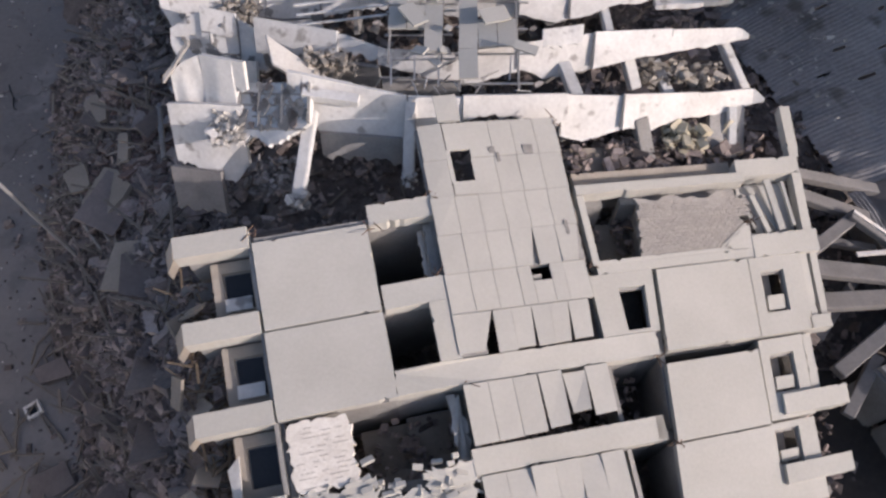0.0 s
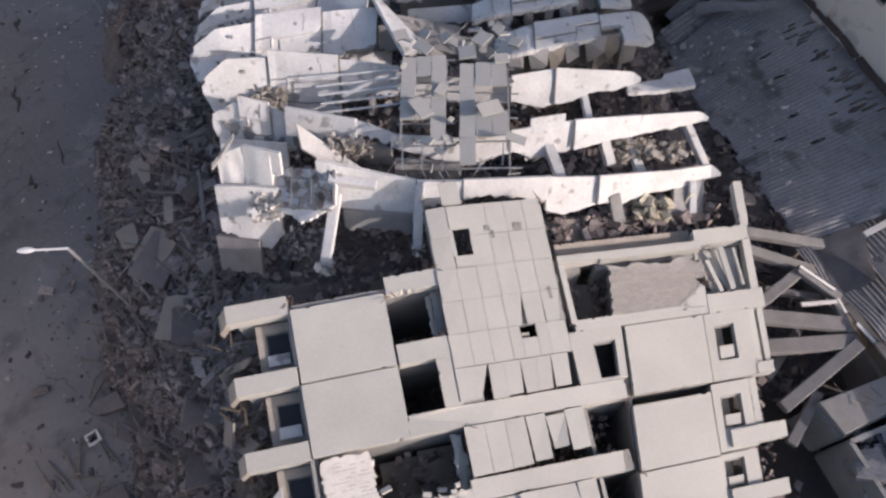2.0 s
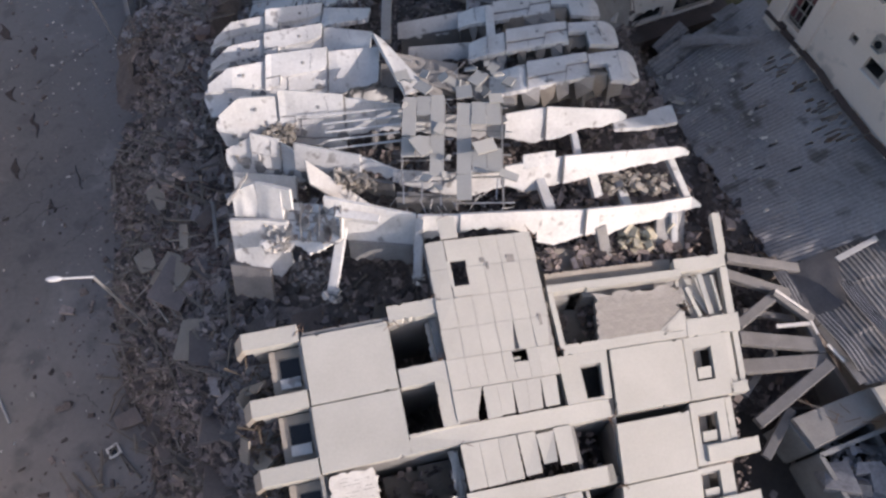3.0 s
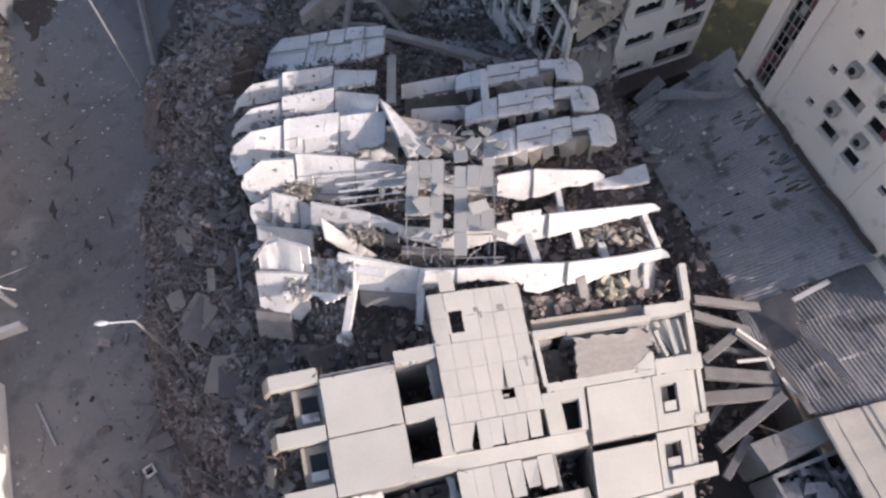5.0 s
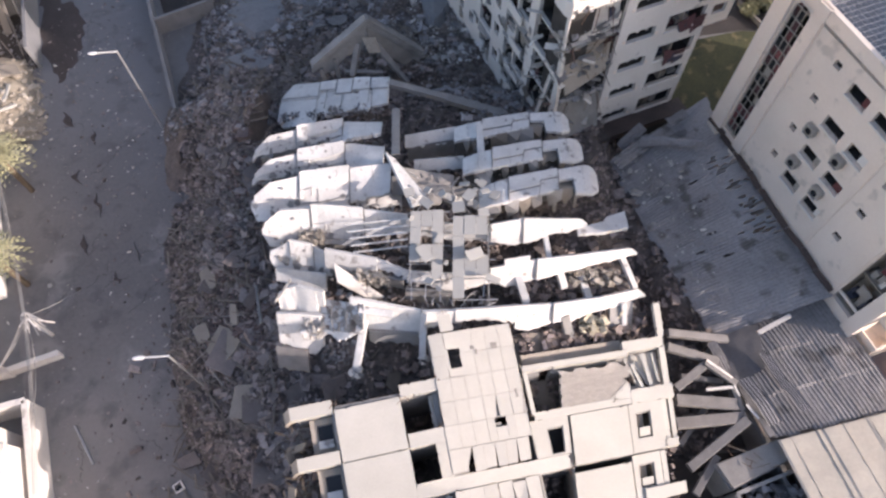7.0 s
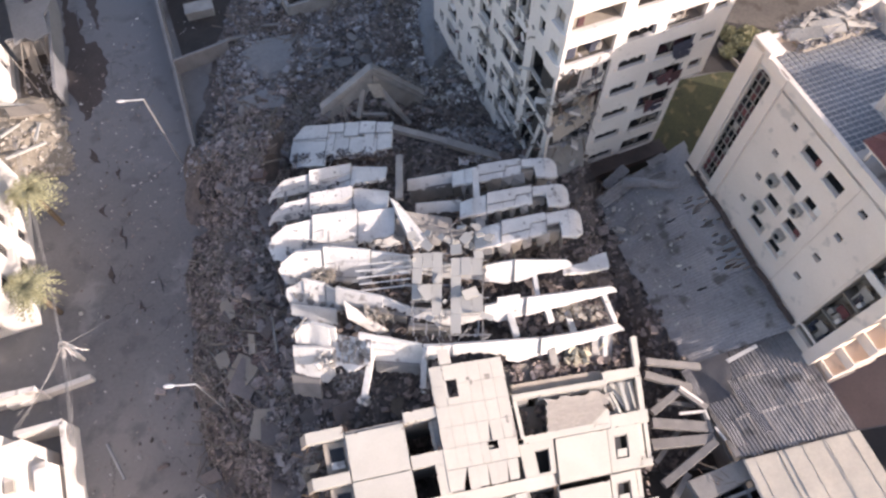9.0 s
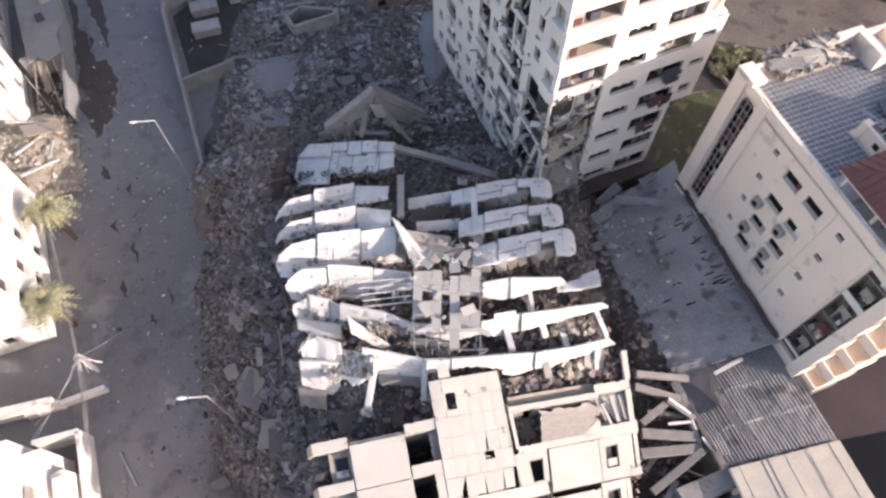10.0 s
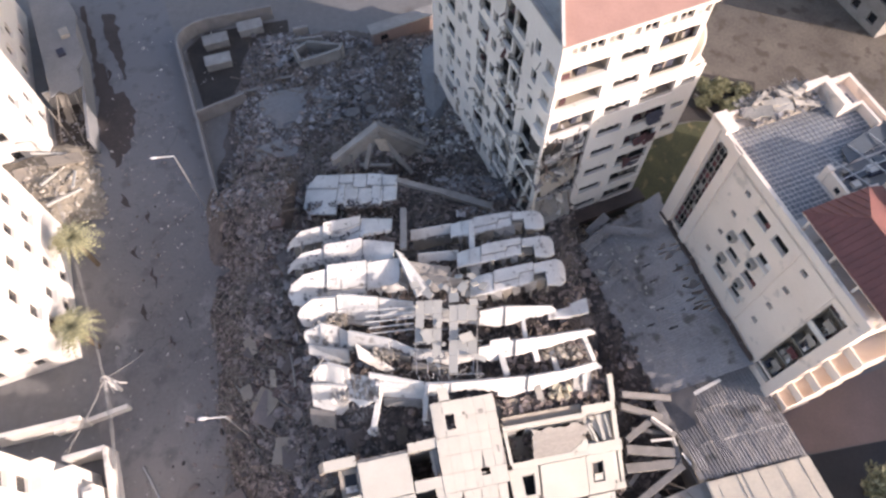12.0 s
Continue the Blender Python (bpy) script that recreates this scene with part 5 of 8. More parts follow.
plate("torn_wall", (10.6, 16.9, 8.6), (12.2, 17.3, 8.3), (0, -1.7, -1.0), (0, -1.7, -1.0), 0.25, M_CONC)
plate("torn_wall", (8.6, 19.3, 8.6), (9.0, 19.6, 8.6), (0.8, -2.4, -0.6), (0.8, -2.4, -0.6), 0.3, M_WHITE)

p = np.array([(rng.uniform(-11.5, 4), y_, rng.uniform(7.0, 8.6)) for y_ in rng.uniform(16.5, 23.5, 380)])
chunks("broken_plaster", p, rng.gamma(1.6, 0.1, len(p)) + 0.06, M_RUBBLE, "grey broken plaster caught between the floors")
p = np.array([(rng.uniform(5.0, 12.8), y_, rng.uniform(6.6, 7.9)) for y_ in rng.uniform(14.2, 19.3, 800)])
chunks("broken_plaster", p, rng.gamma(1.6, 0.12, len(p)) + 0.07, M_STREETRUB, "brown broken plaster and blocks in the torn rooms")

for u, v in ((0.1, 10.45), (1.9, 8.45), (2.1, 5.0), (9.2, 2.4), (9.1, 5.0), (13.6, 9.2), (-3.9, 10.9), (2.3, 11.2), (7.2, 13.3), (7.3, 8.3)):
    for k in range(4):      # bent reinforcement at the broken corners
        a_ = P(u + rnd.uniform(-.15, .15), v + rnd.uniform(-.1, .1), -0.1)
        bm = bmesh.new()
        m_ = a_ + Vector((rnd.uniform(-.2, .2), rnd.uniform(-.2, .2), rnd.uniform(0, .25)))
        pole(bm, a_, m_, 0.02, 0.02, 5)
        pole(bm, m_, m_ + Vector((rnd.uniform(-.3, .3), rnd.uniform(-.3, .3), rnd.uniform(-.2, .1))), 0.02, 0.015, 5)
        link("bent_bar", bm, M_REBAR, tower)

# ---- beams dragged out at the east side ----
for a, b, w, h, mat in (((15.2, 16.3, 5.0), (19.8, 16.4, 3.6), 0.55, 0.4, M_BEAM), ((15.0, 15.3, 5.0), (18.7, 14.6, 4.0), 0.6, 0.4, M_BEAM), ((15.3, 12.5, 4.6), (17.8, 14.4, 4.4), 0.55, 0.4, M_BEAM),
                        ((17.5, 14.4, 4.7), (19.6, 13.1, 4.0), 0.5, 0.35, M_BEAM), ((15.2, 11.8, 4.6), (19.4, 11.7, 4.0), 0.75, 0.4, M_BEAM), ((15.0, 10.3, 4.4), (19.9, 10.9, 3.8), 0.75, 0.45, M_BEAM),
                        ((15.8, 7.7, 3.4), (19.9, 10.7, 4.0), 0.6, 0.45, M_BEAM), ((19.3, 12.9, 4.1), (19.7, 11.3, 3.9), 0.4, 0.3, M_BEAM), ((16.0, 13.6, 3.9), (19.0, 13.4, 3.4), 0.4, 0.3, M_BEAM),
                        ((15.5, 9.2, 3.2), (18.5, 12.6, 2.6), 0.4, 0.3, M_BEAM), ((16.2, 6.2, 2.6), (17.9, 8.6, 3.0), 0.5, 0.3, M_BEAM)):
    bm = bmesh.new()
    bar(bm, a, b, w, h)
    bmesh.ops.bevel(bm, geom=list(bm.edges), offset=0.04, segments=1, affect="EDGES")
    tagged(link("fallen_beam", bm, mat), "grey concrete beam dragged from the tower, resting on rubble", "beam", "fallen beams")

# ---- standing buildings ----


def pierced(bm, frame_of, length, height, holes, deep):
    """A wall face with real openings and reveals. frame_of(s, z, inward) gives places; holes are (s0, s1, z0, z1)."""
    holes = [tuple(round(q, 3) for q in h) for h in holes]
    ss = sorted({0.0, length, *(h[0] for h in holes), *(h[1] for h in holes)})
    zs = sorted({0.0, height, *(h[2] for h in holes), *(h[3] for h in holes)})
    grid = {}

    def vert(s, z, i):
        k = (round(s, 4), round(z, 4), i)
        if k not in grid:
            grid[k] = bm.verts.new(frame_of(s, z, i))
        return grid[k]

    for s0, s1 in zip(ss, ss[1:]):
        for z0, z1 in zip(zs, zs[1:]):
            sm, zm = (s0 + s1) / 2, (z0 + z1) / 2
            if not any(h[0] < sm < h[1] and h[2] < zm < h[3] for h in holes):
                bm.faces.new((vert(s0, z0, 0), vert(s1, z0, 0), vert(s1, z1, 0), vert(s0, z1, 0)))
    for a, b, c, d in holes:
        q = [(a, c), (b, c), (b, d), (a, d)]
        for (s0, z0), (s1, z1) in zip(q, q[1:] + q[:1]):
            bm.faces.new([vert(*k) for k in ((s0, z0, 0), (s1, z1, 0), (s1, z1, deep), (s0, z0, deep))])


class Block:
    """A block with a corner at origin; face 0 runs along the way a, face 1 along the way b, both seen from outside."""

    def __init__(self, name, label, origin, angle, la, lb, height, mat, z0=0.0):
        self.o, self.la, self.lb, self.h, self.z0, self.mat = Vector(origin), la, lb, height, z0, mat
        self.a = Vector((math.cos(radians(angle)), math.sin(radians(angle)), 0))
        self.b = Vector((-self.a.y, self.a.x, 0))
        self.ob = thing(name, label, "building")

    def at(self, i, j, z):
        return self.o + self.a * i + self.b * j + Vector((0, 0, z))

    def face(self, which):
        if which == "south":
            return lambda s, z, d: self.at(s, d, z), self.la
        if which == "west":
            return lambda s, z, d: self.at(d, s, z), self.lb
        if which == "east":
            return lambda s, z, d: self.at(self.la - d, s, z), self.lb
        return lambda s, z, d: self.at(s, self.lb - d, z), self.la

    def wall(self, which, holes=(), deep=0.3, glass=True, mat=None, label=""):
        fr, l = self.face(which)
        bm = bmesh.new()
        pierced(bm, fr, l, self.h, [tuple(h[:4]) for h in holes], deep)
        w = link("wall", bm, mat or self.mat, self.ob, label)
        for h in holes:
            a, b, c, d = h[:4]
            kind = h[4] if len(h) > 4 else "glass"
            bm = bmesh.new()
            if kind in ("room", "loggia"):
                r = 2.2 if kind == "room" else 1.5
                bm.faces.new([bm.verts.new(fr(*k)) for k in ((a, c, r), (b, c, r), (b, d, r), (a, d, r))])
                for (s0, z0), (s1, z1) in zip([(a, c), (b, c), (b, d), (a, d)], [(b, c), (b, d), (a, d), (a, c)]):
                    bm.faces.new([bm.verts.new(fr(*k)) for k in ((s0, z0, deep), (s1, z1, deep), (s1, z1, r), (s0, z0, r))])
                # rooms get their shade from the near-black colour; loggias keep plain tan
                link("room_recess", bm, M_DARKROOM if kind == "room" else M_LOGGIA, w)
            else:
                bm.faces.new([bm.verts.new(fr(*k)) for k in ((a, c, deep), (b, c, deep), (b, d, deep), (a, d, deep))])
                win = link("window", bm, M_GLASS, w)
        return w

    def piece(self, name, i0, i1, j0, j1, z0, z1, mat=None, label="", parent=None):
        bm = bmesh.new()
        prism(bm, [self.at(i0, j0, z1), self.at(i1, j0, z1), self.at(i1, j1, z1), self.at(i0, j1, z1)], z1 - z0)
        return link(name, bm, mat or self.mat, parent or self.ob, label)


# cream block east of the tin roofs: west face along the roofs
cream = Block("cream_block", "cream five-storey block with air conditioners and a red roof", (27.9, 16.4, 0), 21.8, 12.5, 18.6, 19.4, M_CREAM)
W = []
for k in range(4):                                        # small bathroom windows and wide room windows; s runs north from the south corner
    z = 9.15 + 2.87 * k
    W += [(12.4, 12.95, z, z + 0.52), (5.2, 5.83, z - 0.15, z + 0.4)]
    z = 8.5 + 2.87 * k
    W += [(9.65, 11.25, z, z + 0.95, "room"), (7.4, 8.95, z, z + 0.95, "room")]
W += [(0.95, 2.8, 5.4, 18.4, "loggia"), (15.95, 17.4, 6.9, 19.2, "room")]
cream.wall("west", W)
cream.wall("south", [(1.5 + 3.6 * i, 3.9 + 3.6 * i, 1.2 + 2.87 * k, 3.0 + 2.87 * k, "room") for i in range(3) for k in range(6)])
cream.wall("east", [(2 + 4 * i, 3.4 + 4 * i, 1.2 + 2.87 * k, 2.6 + 2.87 * k) for i in range(4) for k in range(6)])
cream.wall("north", [(2 + 4 * i, 3.4 + 4 * i, 1.2 + 2.87 * k, 2.6 + 2.87 * k) for i in range(3) for k in range(6)])
cream.piece("roof_deck", 0.0, 12.5, 0.0, 18.6, 19.1, 19.42, M_WALLW)
cream.piece("parapet", -0.12, 0.22, 0.0, 18.72, 19.42, 20.3)
cream.piece("parapet", 0.22, 12.5, 18.4, 18.72, 19.42, 20.3)
cream.piece("parapet", 12.2, 12.5, 0.2, 18.4, 19.42, 20.3)
cream.piece("stair_head", 7.7, 9.9, 18.2, 18.7, 19.42, 21.0)
cream.piece("stair_head", 9.3, 9.9, 15.7, 18.2, 19.42, 21.0)
cream.piece("parapet", 9.9, 11.6, 15.75, 16.0, 19.42, 20.3)
cream.piece("parapet", 11.35, 11.6, 13.6, 15.75, 19.42, 20.3)
cream.piece("rain_pipe", -0.14, -0.02, 14.95, 15.07, 2.0, 19.4)
cream.piece("rain_pipe", -0.12, -0.02, 6.62, 6.72, 2.0, 19.4)
cream.piece("corner_pier", -0.3, -0.01, 17.5, 18.72, 2.0, 20.6)
cream.piece("corner_pier", -0.24, -0.01, 14.9, 15.85, 2.0, 20.3)
cream.piece("corner_head", -0.3, 0.8, 16.9, 18.75, 20.3, 20.75)
cream.piece("corner_pier", -0.18, -0.01, 0.0, 0.95, 2.0, 19.4)
cream.piece("corner_pier", -0.12, -0.01, 2.95, 3.25, 2.0, 19.4)
# stair window: leaded panes behind bars; loggia: slabs, rails and laundry
for k in range(4):      # sills and cracked plaster round the wide windows
    z = 8.5 + 2.87 * k
    for s_ in (9.6, 7.35):
        cream.piece("window_sill", -0.08, 0.1, s_, s_ + 1.68, z - 0.1, z - 0.01, M_WALLW)
        if rnd.random() < 0.7:
            cream.piece("curtain", 0.25, 0.28, s_ + 0.1, s_ + rnd.uniform(0.4, 0.8), z + 0.05, z + 0.9, rnd.choice((M_AC, M_CLOTH, M_WALLW)))
bm = bmesh.new()      # arched head of the stair window
for sg, s_ in ((1, 15.95), (-1, 17.4)):
    prism(bm, [cream.at(0.02, s_, 19.2), cream.at(0.02, s_, 18.6), cream.at(0.02, s_ + sg * 0.12, 18.85), cream.at(0.02, s_ + sg * 0.35, 19.1), cream.at(0.02, s_ + sg * 0.7, 19.2)], 0.28, tuple(cream.a))
link("arch_head", bm, M_CREAM, cream.ob)
for k in range(15):
    z = 7.2 + 0.82 * k
    cream.piece("glazing_bar", 0.1, 0.16, 15.95, 17.4, z, z + 0.06, M_AC)
    for i in range(3):
        if rnd.random() < 0.6:
            cream.piece("pane", 0.2, 0.22, 15.97 + 0.48 * i, 16.43 + 0.48 * i, z + 0.08, z + 0.8, rnd.choice((M_GLASS, M_CLOTH, M_MAROON, M_MAROON, M_AC)))
for i in (1, 2):
    cream.piece("glazing_bar", 0.1, 0.17, 15.95 + 0.48 * i - 0.03, 15.95 + 0.48 * i + 0.03, 6.95, 19.1, M_AC)
for k in range(5):
    z = 6.0 + 2.87 * k
    if k:
        cream.piece("loggia_slab", 0.35, 1.45, 0.98, 2.78, z - 0.1, z + 0.06, M_SLABTAN)
    if k in (0, 3):
        cream.piece("loggia_rail", 0.1, 0.2, 0.98, 2.78, z + 0.1, z + (0.75 if k % 2 else 0.35), M_WALLW if k % 2 else M_CREAM)
    cream.piece("laundry", 0.5, 0.55, 1.3, 2.2, z + 1.0, z + 1.9, M_CLOTH if k in (1, 4) else M_AC)
    cream.piece("loggia_door", 1.4, 1.45, 1.1, 1.7, z + 0.1, z + 2.1, M_AC)
    for q_ in range(4):
        j_ = rnd.uniform(1.05, 2.3)
        cream.piece("store_box", 0.5, rnd.uniform(0.8, 1.2), j_, j_ + rnd.uniform(0.2, 0.45), z + 0.07, z + rnd.uniform(0.3, 1.3), rnd.choice((M_AC, M_MAROON, M_WALLW, M_WOOD, M_DARKCLOTH)))
for s, z in ((11.0, 13.25), (10.6, 10.3), (8.3, 13.3), (8.0, 10.25)):
    ac = thing("air_conditioner", "dusty air conditioner on the cream wall beside a window", "air conditioner", "air conditioners")
    bm = bmesh.new()
    prism(bm, [cream.at(-0.45, s, z + 0.65), cream.at(-0.02, s, z + 0.65), cream.at(-0.02, s + 0.85, z + 0.65), cream.at(-0.45, s + 0.85, z + 0.65)], 0.65)
    bmesh.ops.bevel(bm, geom=list(bm.edges), offset=0.03, segments=1, affect="EDGES")
    part("casing", bm, M_AC, ac)
    bm = bmesh.new()
    q = cream.at(-0.46, s + 0.42, z + 0.33)
    pole(bm, q, q - cream.a * 0.04, 0.24, 0.24, 14)
    part("fan_grille", bm, M_GLASS, ac)
    bm = bmesh.new()
    prism(bm, [cream.at(-0.5, s + 0.1, z - 0.02), cream.at(-0.02, s + 0.1, z - 0.02), cream.at(-0.02, s + 0.75, z - 0.02), cream.at(-0.5, s + 0.75, z - 0.02)], 0.06)
    part("bracket", bm, M_METAL, ac)
# stacked balconies on the south face
for k in range(6):
    z = 1.0 + 2.87 * k
    cream.piece("balcony_floor", 0.7, 4.6, -1.5, -0.02, z, z + 0.15)
    for a, b, c, d in ((0.7, 4.6, -1.5, -1.38), (0.7, 0.82, -1.38, -0.02), (4.48, 4.6, -1.38, -0.02)):
        cream.piece("balcony_wall", a, b, c, d, z + 0.15, z + 1.0)
# red hipped roof on posts
def roof_face(name, pts, mat, thick=0.12):
    bm = bmesh.new()
    prism(bm, [cream.at(*q) for q in pts], thick)
    return link(name, bm, mat, cream.ob)


r0, r1, r2, r3 = (0.4, 8.8, 21.2), (5.6, 8.7, 21.58), (7.4, 8.7, 20.7), (7.4, -0.8, 20.7)
r4, q0, q1 = (0.4, -0.8, 21.2), (2.9, 6.1, 22.9), (2.9, 1.6, 22.9)
for f in ((r0, q0, q1, r4), (r0, r1, q0), (q0, r1, r2, r3, q1), (r4, q1, r3)):
    roof_face("roof_slope", f, M_RED)
for j in range(18):      # standing seams on the west slope
    y_ = 8.4 - j * 0.52
    top_ = min(1.0, (8.8 - y_) / 2.7 + 0.02, (y_ + 0.8) / 2.4 + 0.02)
    bm = bmesh.new()
    bar(bm, cream.at(0.4, y_, 21.24), cream.at(0.4 + 2.5 * top_, y_, 21.24 + 1.7 * top_), 0.05, 0.06)
    link("roof_seam", bm, M_RED, cream.ob)
for k in range(7):      # the same on the north slope
    bm = bmesh.new()
    i_, top_ = 0.9 + 0.65 * k, 1 - abs(0.9 + 0.65 * k - 2.9) / 2.7
    bar(bm, cream.at(i_, 8.76, 21.26 + 0.073 * (i_ - 0.4)), cream.at(i_ + (2.9 - i_) * top_ * 0.06, 8.76 - 2.62 * top_, 21.26 + 0.073 * (i_ - 0.4) + 1.55 * top_), 0.05, 0.06)
    link("roof_seam", bm, M_RED, cream.ob)
for j in (0.2, 2.6, 5.0, 7.9):
    cream.piece("roof_post", 0.5, 0.7, j, j + 0.2, 19.42, 21.15, M_CREAM)
cream.piece("roof_beam", 0.45, 0.65, -0.6, 8.7, 20.95, 21.12, M_CREAM)
cream.piece("attic_wall", 2.2, 7.0, -0.2, 8.2, 19.42, 20.6, M_LOGGIA)
cream.piece("penthouse_wall", 4.6, 4.85, 8.75, 11.3, 19.46, 20.75)
cream.piece("penthouse_wall", 4.85, 7.2, 8.75, 9.0, 19.46, 20.75)
cream.piece("penthouse_pier", 4.5, 4.95, 11.0, 11.5, 19.46, 20.95)
cream.piece("penthouse_window", 4.56, 4.59, 9.5, 9.95, 19.9, 20.35, M_GLASS)
bm = bmesh.new()
prism(bm, [cream.at(*q) for q in ((7.4, 12.85, 20.0), (12.4, 13.95, 20.0), (12.2, 12.6, 19.85), (7.2, 11.5, 19.85))], 0.1)
link("canopy", bm, M_CANOPY, cream.ob, "dark blue sheet canopy")
for a_, b_ in (((5.9, 12.6), (7.3, 9.0)), ((8.0, 12.9), (9.3, 9.0)), ((10.2, 13.2), (11.3, 9.0)), ((5.2, 10.4), (12.3, 10.9))):
    bm = bmesh.new()
    bar(bm, cream.at(*a_, 20.05), cream.at(*b_, 20.05), 0.09, 0.09)
    link("canopy_rail", bm, M_METAL, cream.ob)
# volume out of view, placed to cast the shadow edge across the terrace
cream.piece("upper_storey", 8.2, 12.3, 0.0, 9.0, 19.44, 22.7)
cream.piece("store_floor", 4.9, 12.2, 9.0, 11.6, 19.43, 19.48, M_DUST)
for q_ in range(22):
    i_, j_ = rnd.uniform(5.2, 11), rnd.uniform(9.2, 11.0)
    cream.piece("store_box", i_, i_ + rnd.uniform(.3, 1.0), j_, j_ + rnd.uniform(.2, .7), 19.48, 19.48 + rnd.uniform(.1, .5), rnd.choice((M_AC, M_CANOPY, M_WALLW, M_DARKCLOTH, M_CONC)))
verts, faces = [], []
for i in range(28):
    for j in range(21):
        a_, b_ = 0.35 + i * 0.41, 8.95 + j * 0.41
        if (a_ > 4.4 and b_ < 11.6) or a_ > 11.7:
            continue
        k_ = len(verts)
        for q, z_ in (((0, 0), 19.46), ((0.33, 0), 19.46), ((0.33, 0.33), 19.46), ((0, 0.33), 19.46), ((0, 0), 19.42), ((0.33, 0), 19.42), ((0.33, 0.33), 19.42), ((0, 0.33), 19.42)):
            verts.append(tuple(cream.at(a_ + q[0], b_ + q[1], z_)))
        faces += [(k_, k_ + 1, k_ + 2, k_ + 3), (k_ + 4, k_ + 5, k_ + 1, k_), (k_ + 5, k_ + 6, k_ + 2, k_ + 1), (k_ + 6, k_ + 7, k_ + 3, k_ + 2), (k_ + 7, k_ + 4, k_, k_ + 3)]
tagged(raw("terrace_tiles", verts, faces, M_TERRACE, cream.ob), "small grey square tiles with pale joints")
cream.piece("ruined_hut", 2.9, 8.6, 17.1, 19.4, 19.46, 20.3, M_LOGGIA, "dusty tan ruined hut on the terrace")
for k in range(24):      # slats along its far edges
    i_ = 2.9 + 0.24 * k
    bm = bmesh.new()
    bar(bm, cream.at(i_, 18.7 + rnd.uniform(-.15, .15), 20.42), cream.at(i_ + rnd.uniform(-.06, .06), 19.7, 20.36 + rnd.uniform(-.08, .05)), 0.08, 0.05)
    link("hut_slat", bm, M_WOOD if k % 3 else M_AC, cream.ob)
p = np.array([cream.at(rng.uniform(2.0, 8.6), rng.uniform(16.7, 19.4), 20.15 + rng.uniform(0, 0.3)) for _ in range(620)])
for k in range(12):
    cream_slab = bmesh.new()
    box(cream_slab, Matrix.Translation(cream.at(rnd.uniform(2.8, 7.9), rnd.uniform(17.2, 18.8), 20.45 + rnd.uniform(-.1, .15))) @ pose(0, 0, 0, rnd.uniform(-15, 15), rnd.uniform(-15, 15), 22 + rnd.uniform(-30, 30)), rnd.uniform(0.8, 2.2), rnd.uniform(0.3, 1.0), 0.12)
    tagged(link("roof_slab", cream_slab, M_SANDRUB), "tan broken slab lying on the terrace roof", "debris slab", "roof slabs")
bm = bmesh.new()
for k in range(90):
    q = cream.at(rnd.uniform(2.6, 8.4), rnd.uniform(17.1, 19.2), 20.45 + rnd.uniform(-.1, .2))
    a_ = rnd.uniform(0, math.pi)
    bar(bm, q, q + Vector((math.cos(a_), math.sin(a_), rnd.uniform(-.2, .25))) * rnd.uniform(0.3, 0.9), rnd.uniform(.03, .07), rnd.uniform(.03, .06))
tagged(link("timber_scraps", bm, M_AC), "pale splintered battens heaped on the terrace roof", "rubble", kind="stuff")
chunks("roof_debris", p, rng.gamma(1.3, 0.07, len(p)) + 0.08, M_RUBBLE, "grey broken blocks heaped on the roof")

# damaged block to the north
grey = Block("damaged_block", "white eight-storey apartment block with blast-torn balconies and a red roof", (8.1, 33.5, 0), 23.5, 12.2, 24.0, 27.5, M_WALLW)
RISE = 2.93
SILLS = [23.95 - RISE * k for k in range(8)]
W = []
for k, z in enumerate(SILLS):
    if k < 2:
        W.append((0.3, 4.25, z - 0.25, z + 1.2, "loggia"))
    elif k == 2:
        W.append((0.3, 4.25, z - 0.45, z + 1.3, "loggia"))
    else:
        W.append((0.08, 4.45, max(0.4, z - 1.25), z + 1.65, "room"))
    # east loggias below the shade line take the near-black room colour
    W += [(5.25, 7.6, z + 0.05, z + 1.05, "room"), (8.55, 11.75, z, z + 1.5, "loggia" if k < 3 else "room")]
TOPWIN = [(0.75 + 1.45 * i, 1.95 + 1.45 * i) for i in range(8)]
W += [(a_, b_, 26.45, 27.3, "room") for a_, b_ in TOPWIN]
grey.wall("south", W)
for i, (a_, b_) in enumerate(TOPWIN):      # pale blinds behind most of the attic windows
    if i not in (1, 4, 6):
        grey.piece("blind", a_ + 0.05, b_ - 0.05, 0.28, 0.31, 26.5, 27.25, M_CREAM if i % 2 else M_AC)
    grey.piece("mullion", (a_ + b_) / 2 - 0.03, (a_ + b_) / 2 + 0.03, 0.1, 0.16, 26.45, 27.3)
W = []
